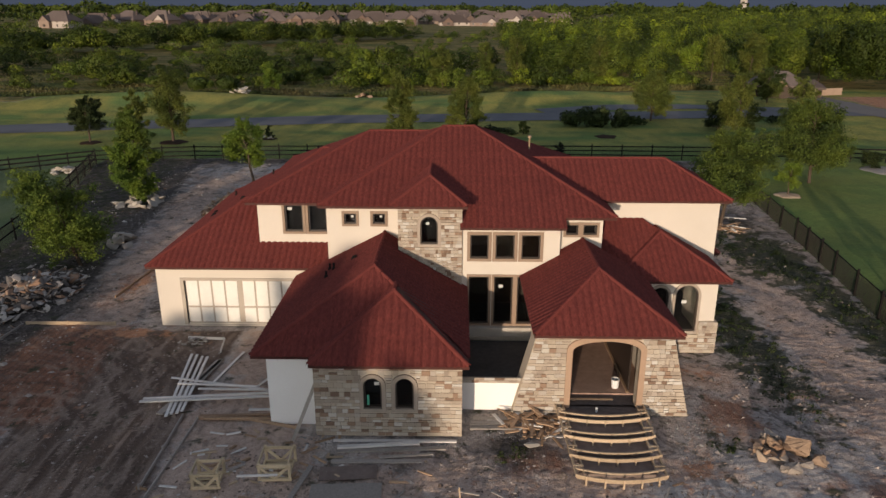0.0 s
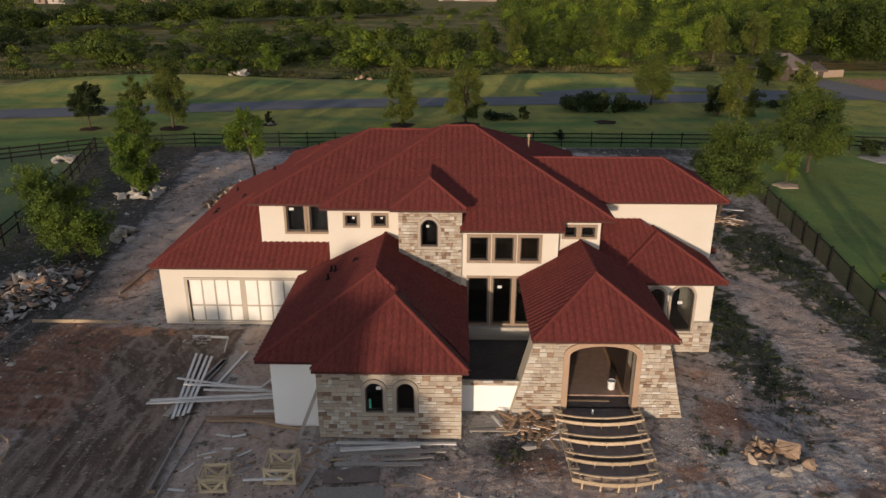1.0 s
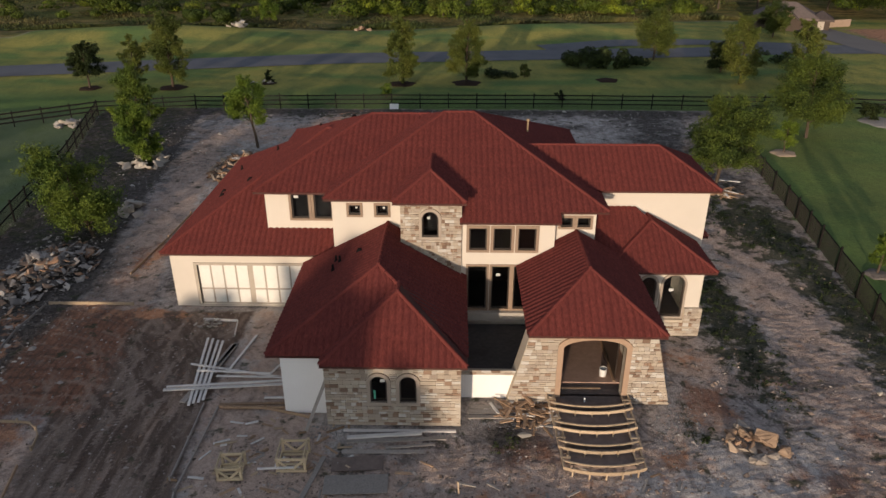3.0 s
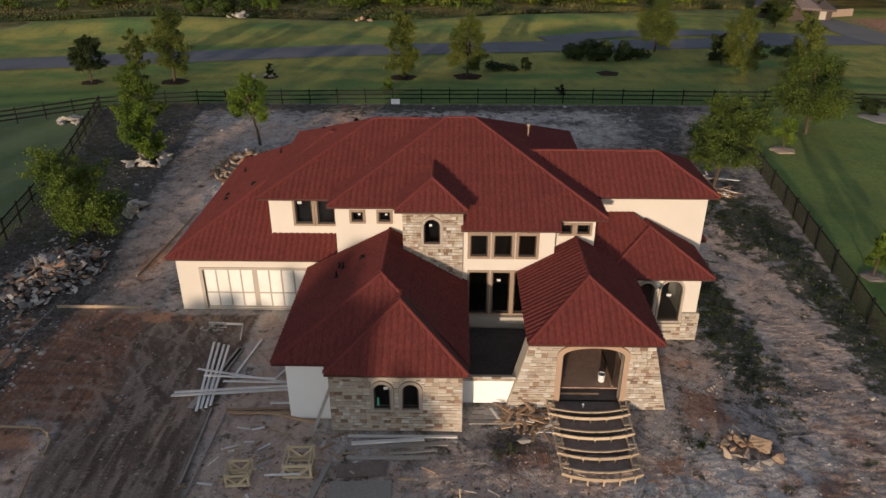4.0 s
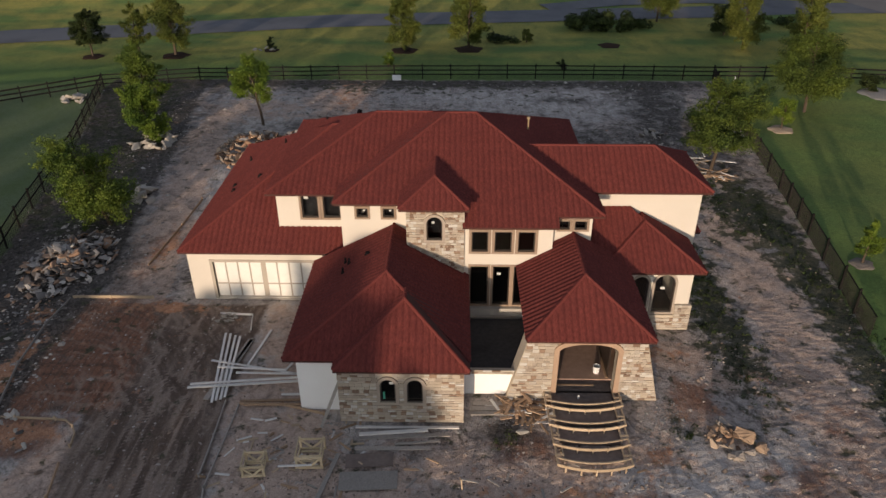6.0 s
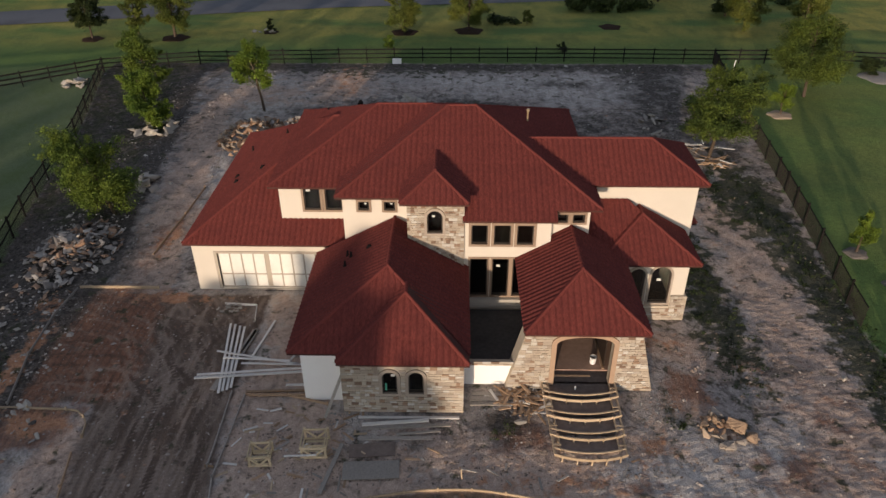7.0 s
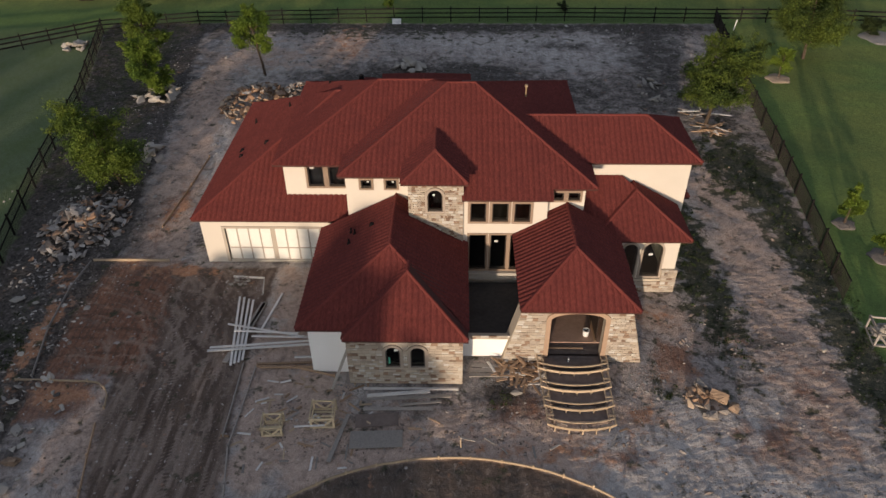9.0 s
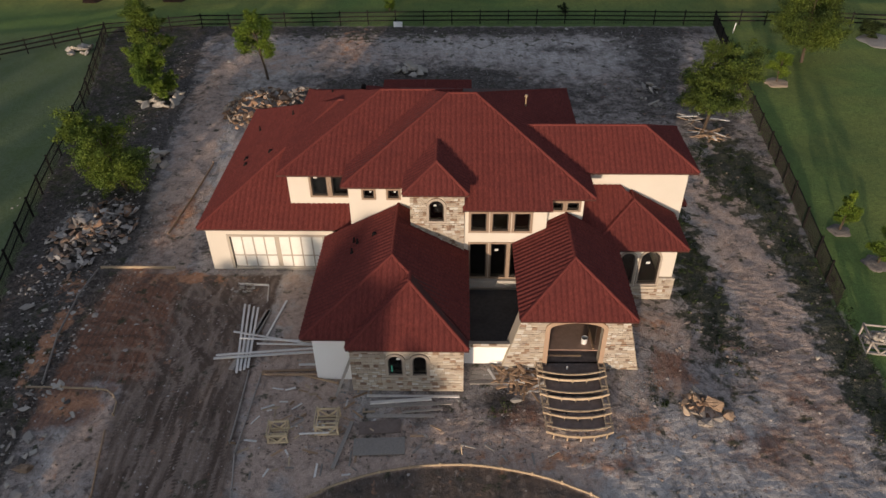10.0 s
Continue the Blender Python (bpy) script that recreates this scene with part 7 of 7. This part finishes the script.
def roof_vent(x, y, z, kind, tilt=0):
    root = empty("roof_vent", (x, y, z))
    if kind == "pipe":
        part("pipe", tube(bmesh.new(), (0, 0, -0.2), (0, 0, 0.27), 0.045, n=10), PIPE, root)
        part("flashing", tube(bmesh.new(), (0, 0, -0.15), (0, 0, 0.1), 0.13, 0.06, 10), PIPE, root)
    elif kind == "hood":
        part("hood", boxes((-0.09, 0.09, -0.11, 0.11, -0.1, 0.12), bevel=0.035), PIPE, root)
        part("flashing", boxes((-0.12, 0.12, -0.15, 0.15, -0.14, 0.03)), PIPE, root)
    else:
        part("pipe", tube(bmesh.new(), (0, 0, -0.2), (0, 0, 0.65), 0.045, n=10), BRASS, root)
        part("cap", tube(bmesh.new(), (0, 0, 0.65), (0, 0, 0.76), 0.10, 0.08, 10), BRASS, root)
    return tagged(root, "dark metal roof vent standing on red tiles", "roof vent", "roof vents")


for v in ((-11.45, 32.8, 3.74, "hood"), (-11.6, 33.6, 3.65, "hood"), (-9.9, 32.7, 4.65, "hood"), (-9.3, 36.4, 5.0, "pipe"), (-11.6, 37.0, 3.66, "pipe"), (-5.0, 36.0, 7.0, "hood"), (-6.9, 36.6, 6.2, "pipe"),
          (-4.62, 25.15, 3.51, "pipe"), (-4.42, 25.75, 3.62, "pipe"), (-3.6, 25.9, 4.04, "hood"), (-4.62, 26.0, 3.51, "pipe"), (3.9, 33.6, 6.85, "tan"), (7.0, 33.2, 5.9, "pipe")):
    roof_vent(*v)

# ---- far houses, cottage and water tower ----
def hip_mesh(x0, x1, y0, y1, z, rise, over=0.5):
    bm = bmesh.new()
    x0, x1, y0, y1 = x0 - over, x1 + over, y0 - over, y1 + over
    m = min(x1 - x0, y1 - y0) / 2
    low = [bm.verts.new(p) for p in ((x0, y0, z - 0.3), (x1, y0, z - 0.3), (x1, y1, z - 0.3), (x0, y1, z - 0.3))]
    up = [bm.verts.new((v.co.x, v.co.y, z)) for v in low]
    cy = (y0 + y1) / 2
    a, b = bm.verts.new((x0 + m, cy, z + rise)), bm.verts.new((x1 - m + 0.01, cy, z + rise))
    bm.faces.new(low[::-1])
    for i in range(4):
        bm.faces.new((low[i], low[(i + 1) % 4], up[(i + 1) % 4], up[i]))
    for f in ((up[0], up[1], b, a), (up[1], up[2], b), (up[2], up[3], a, b), (up[3], up[0], a)):
        bm.faces.new(f)
    return bm


def gable_mesh(x0, x1, y0, y1, z, rise):
    bm = bmesh.new()
    cx = (x0 + x1) / 2
    v = [bm.verts.new(p) for p in ((x0, y0, z), (x1, y0, z), (cx, y0, z + rise), (x0, y1, z), (x1, y1, z), (cx, y1, z + rise))]
    for f in ((0, 1, 2), (5, 4, 3), (0, 2, 5, 3), (1, 4, 5, 2), (0, 3, 4, 1)):
        bm.faces.new([v[i] for i in f])
    return bm


def far_house(x, y, w, d, wall, rise, turn, seed):
    """A suburban brick house: walls, hipped main roof, front gable wing with its own roof, windows, garage door."""
    rnd = random.Random(seed)
    root = empty("house", (x, y, -0.12), turn)
    part("wall", boxes((-w / 2, w / 2, -d / 2, d / 2, 0, wall)), FARWALL, root)
    part("roof", hip_mesh(-w / 2, w / 2, -d / 2, d / 2, wall, rise), FARROOF, root)
    gx = rnd.choice((-1, 1)) * w * 0.22
    gw = w * rnd.uniform(0.28, 0.4)
    part("wing_wall", boxes((gx - gw / 2, gx + gw / 2, -d / 2 - 2.5, -d / 2 + 1, 0, wall)), FARWALL, root)
    part("gable", gable_mesh(gx - gw / 2 + 0.1, gx + gw / 2 - 0.1, -d / 2 - 2.45, -d / 2 + 4, wall - 0.01, gw * 0.42), FARWALL, root)
    bm = bmesh.new()
    for s in (-1, 1):
        a = Vector((gx + s * (gw / 2 + 0.4), 0, wall - 0.35))
        b = Vector((gx, 0, wall + gw * 0.42 + 0.15))
        vs = [bm.verts.new((p.x, yy, p.z)) for p, yy in ((a, -d / 2 - 2.9), (b, -d / 2 - 2.9), (b, 0.5), (a, 0.5))]
        bm.faces.new(vs)
    made = bmesh.ops.extrude_face_region(bm, geom=bm.faces[:])["geom"]
    bmesh.ops.translate(bm, vec=(0, 0, -0.2), verts=[v for v in made if isinstance(v, bmesh.types.BMVert)])
    part("wing_roof", bm, FARROOF, root)
    for k in range(4):
        wx = -w * 0.42 + k * w * 0.26
        if abs(wx + 0.6 - gx) < gw / 2:
            continue
        part("window", boxes((wx, wx + 1.3, -d / 2 - 0.06, -d / 2 + 0.05, 1.0, 2.4)), FRAME, root)
        if wall > 4.5:
            part("window", boxes((wx, wx + 1.3, -d / 2 - 0.06, -d / 2 + 0.05, 3.7, 5.0)), FRAME, root)
    part("window", boxes((gx - 0.9, gx + 0.9, -d / 2 - 2.56, -d / 2 - 2.4, 0.9, 2.5)), FRAME, root)
    part("chimney", boxes((w * 0.3, w * 0.3 + 1.0, -0.5, 0.5, wall, wall + rise + 0.2)), FARROOF, root)
    return tagged(root, "distant brick house with a brown shingle roof", "house", "houses on the skyline")


hr = random.Random(31)
rows = [(85, 495, 24), (150, 525, 22), (210, 560, 24), (268, 545, 22)]
rows += [(330 + 46 * k + hr.uniform(-8, 8), 590 + hr.uniform(-20, 50), hr.uniform(19, 25)) for k in range(15)]
rows += [(345 + 31 * k + hr.uniform(-8, 8), 665 + hr.uniform(-25, 25), hr.uniform(20, 25)) for k in range(20)]
rows += [(345 + 27 * k + hr.uniform(-8, 8), 740 + hr.uniform(-60, 80), hr.uniform(20, 26)) for k in range(24)]
rows += [(700 + 34 * k + hr.uniform(-6, 6), 900 + hr.uniform(-30, 90), hr.uniform(22, 28)) for k in range(8)]
for k, (px, dist, wd) in enumerate(rows):
    two = hr.random() < 0.45
    far_house((px - 790) / 1254 * (0.946 * dist + 4), dist, wd, hr.uniform(12, 16), 4.6 if two else 2.7, hr.uniform(5.2, 6.8), hr.uniform(-28, 28), 100 + k)


def roof_slabs(x0, x1, y0, y1, z, rise, thick=0.16):
    """Two sloping slabs that meet in a ridge along y, with open gable ends."""
    bm = bmesh.new()
    c = (x0 + x1) / 2
    for e in (x0, x1):
        bm.faces.new([bm.verts.new(p) for p in ((e, y0, z), (c, y0, z + rise), (c, y1, z + rise), (e, y1, z))])
    made = bmesh.ops.extrude_face_region(bm, geom=bm.faces[:])["geom"]
    bmesh.ops.translate(bm, vec=(0, 0, -thick), verts=[v for v in made if isinstance(v, bmesh.types.BMVert)])
    bmesh.ops.recalc_face_normals(bm, faces=bm.faces[:])
    return bm


# dark brown because the shade under the eaves is put into the wall colour
COTTAGEWALL = surface("eave_shade_siding", (0.085, 0.066, 0.052), (0.065, 0.05, 0.04), 8, 0.6, 0.85, relief=0.2)


def cottage(x, y, turn):
    """The neighbour's low cottage: a wide hipped shingle roof with a front gable and a lower wing, walls coloured dark
    for the shade under deep eaves.
    """
    root = empty("cottage", (x, y, height(x, y)), turn)
    part("wall", boxes((-5.2, 3.4, -2.8, 3.2, 0, 1.9), (-2.6, 0.6, -4.2, -2.8, 0, 1.9), (3.4, 5.6, -1.6, 2.4, 0, 1.7)), COTTAGEWALL, root, "cottage wall coloured dark for eave shade")
    part("roof", hip_mesh(-5.2, 3.4, -2.8, 3.2, 1.9, 2.0), FARROOF, root, "grey brown shingle hipped roof")
    part("gable_wall", gable_mesh(-2.5, 0.5, -4.15, -0.6, 1.9, 1.25), TRIM, root, "tan front gable wall")
    part("gable_roof", roof_slabs(-3.1, 1.1, -4.7, 0.2, 1.75, 1.75), FARROOF, root, "grey brown shingle gable roof")
    part("wing_roof", hip_mesh(3.0, 5.6, -1.6, 2.4, 1.7, 1.1), FARROOF, root, "lower shingle roof over the side wing")
    for wx in (-4.6, 1.5):
        part("window", boxes((wx, wx + 1.2, -2.86, -2.78, 0.7, 1.7)), GLASS, root)
    part("window", boxes((-1.6, -0.4, -4.22, -4.14, 2.0, 2.6)), GLASS, root)
    part("door", boxes((3.9, 4.8, -1.68, -1.58, 0, 1.6)), DOORG, root, "pale side door")
    return tagged(root, "low cottage with a wide grey brown shingle roof", "cottage")


cottage(53.6, 118.0, -22)
pf = tagged(empty("plank_fence", (58.8, 117.6, height(58.8, 117.6))), "plain tan plank fence beside the cottage", "fence")
for k in range(14):
    part("plank", boxes((0.36 * k, 0.36 * k + 0.356, 0.12 * k, 0.05 + 0.12 * k, -0.1, 1.15)), TRIM, pf)
strip("road_3", ((56.0, 117.0), (56.6, 110), (57.4, 101), (60, 90), (66, 78), (76, 66)), 3.2, surface("pale_concrete_drive", (0.22, 0.20, 0.185), (0.18, 0.165, 0.15), 6, 0.3, 0.9, relief=0.2), "pale concrete drive to the cottage", "driveway", 0.09)


TOWER = surface("faded_tower_paint", (0.42, 0.38, 0.33), (0.38, 0.34, 0.30), 0.5, 0.05, 0.8, relief=0.0)


def water_tower(x, y):
    root = empty("water_tower", (x, y, -0.12))
    part("column", tube(bmesh.new(), (0, 0, 0), (0, 0, 46), 7.6, 7.0, 20), TOWER, root)
    bm = bmesh.new()
    bmesh.ops.create_uvsphere(bm, u_segments=24, v_segments=12, radius=11)
    bmesh.ops.transform(bm, matrix=Matrix.Translation((0, 0, 52)) @ Matrix.Diagonal((1, 1, 0.75, 1)), verts=bm.verts[:])
    part("tank", bm, TOWER, root)
    return tagged(root, "pale water tower on the skyline", "water tower")


water_tower(584, 1530)
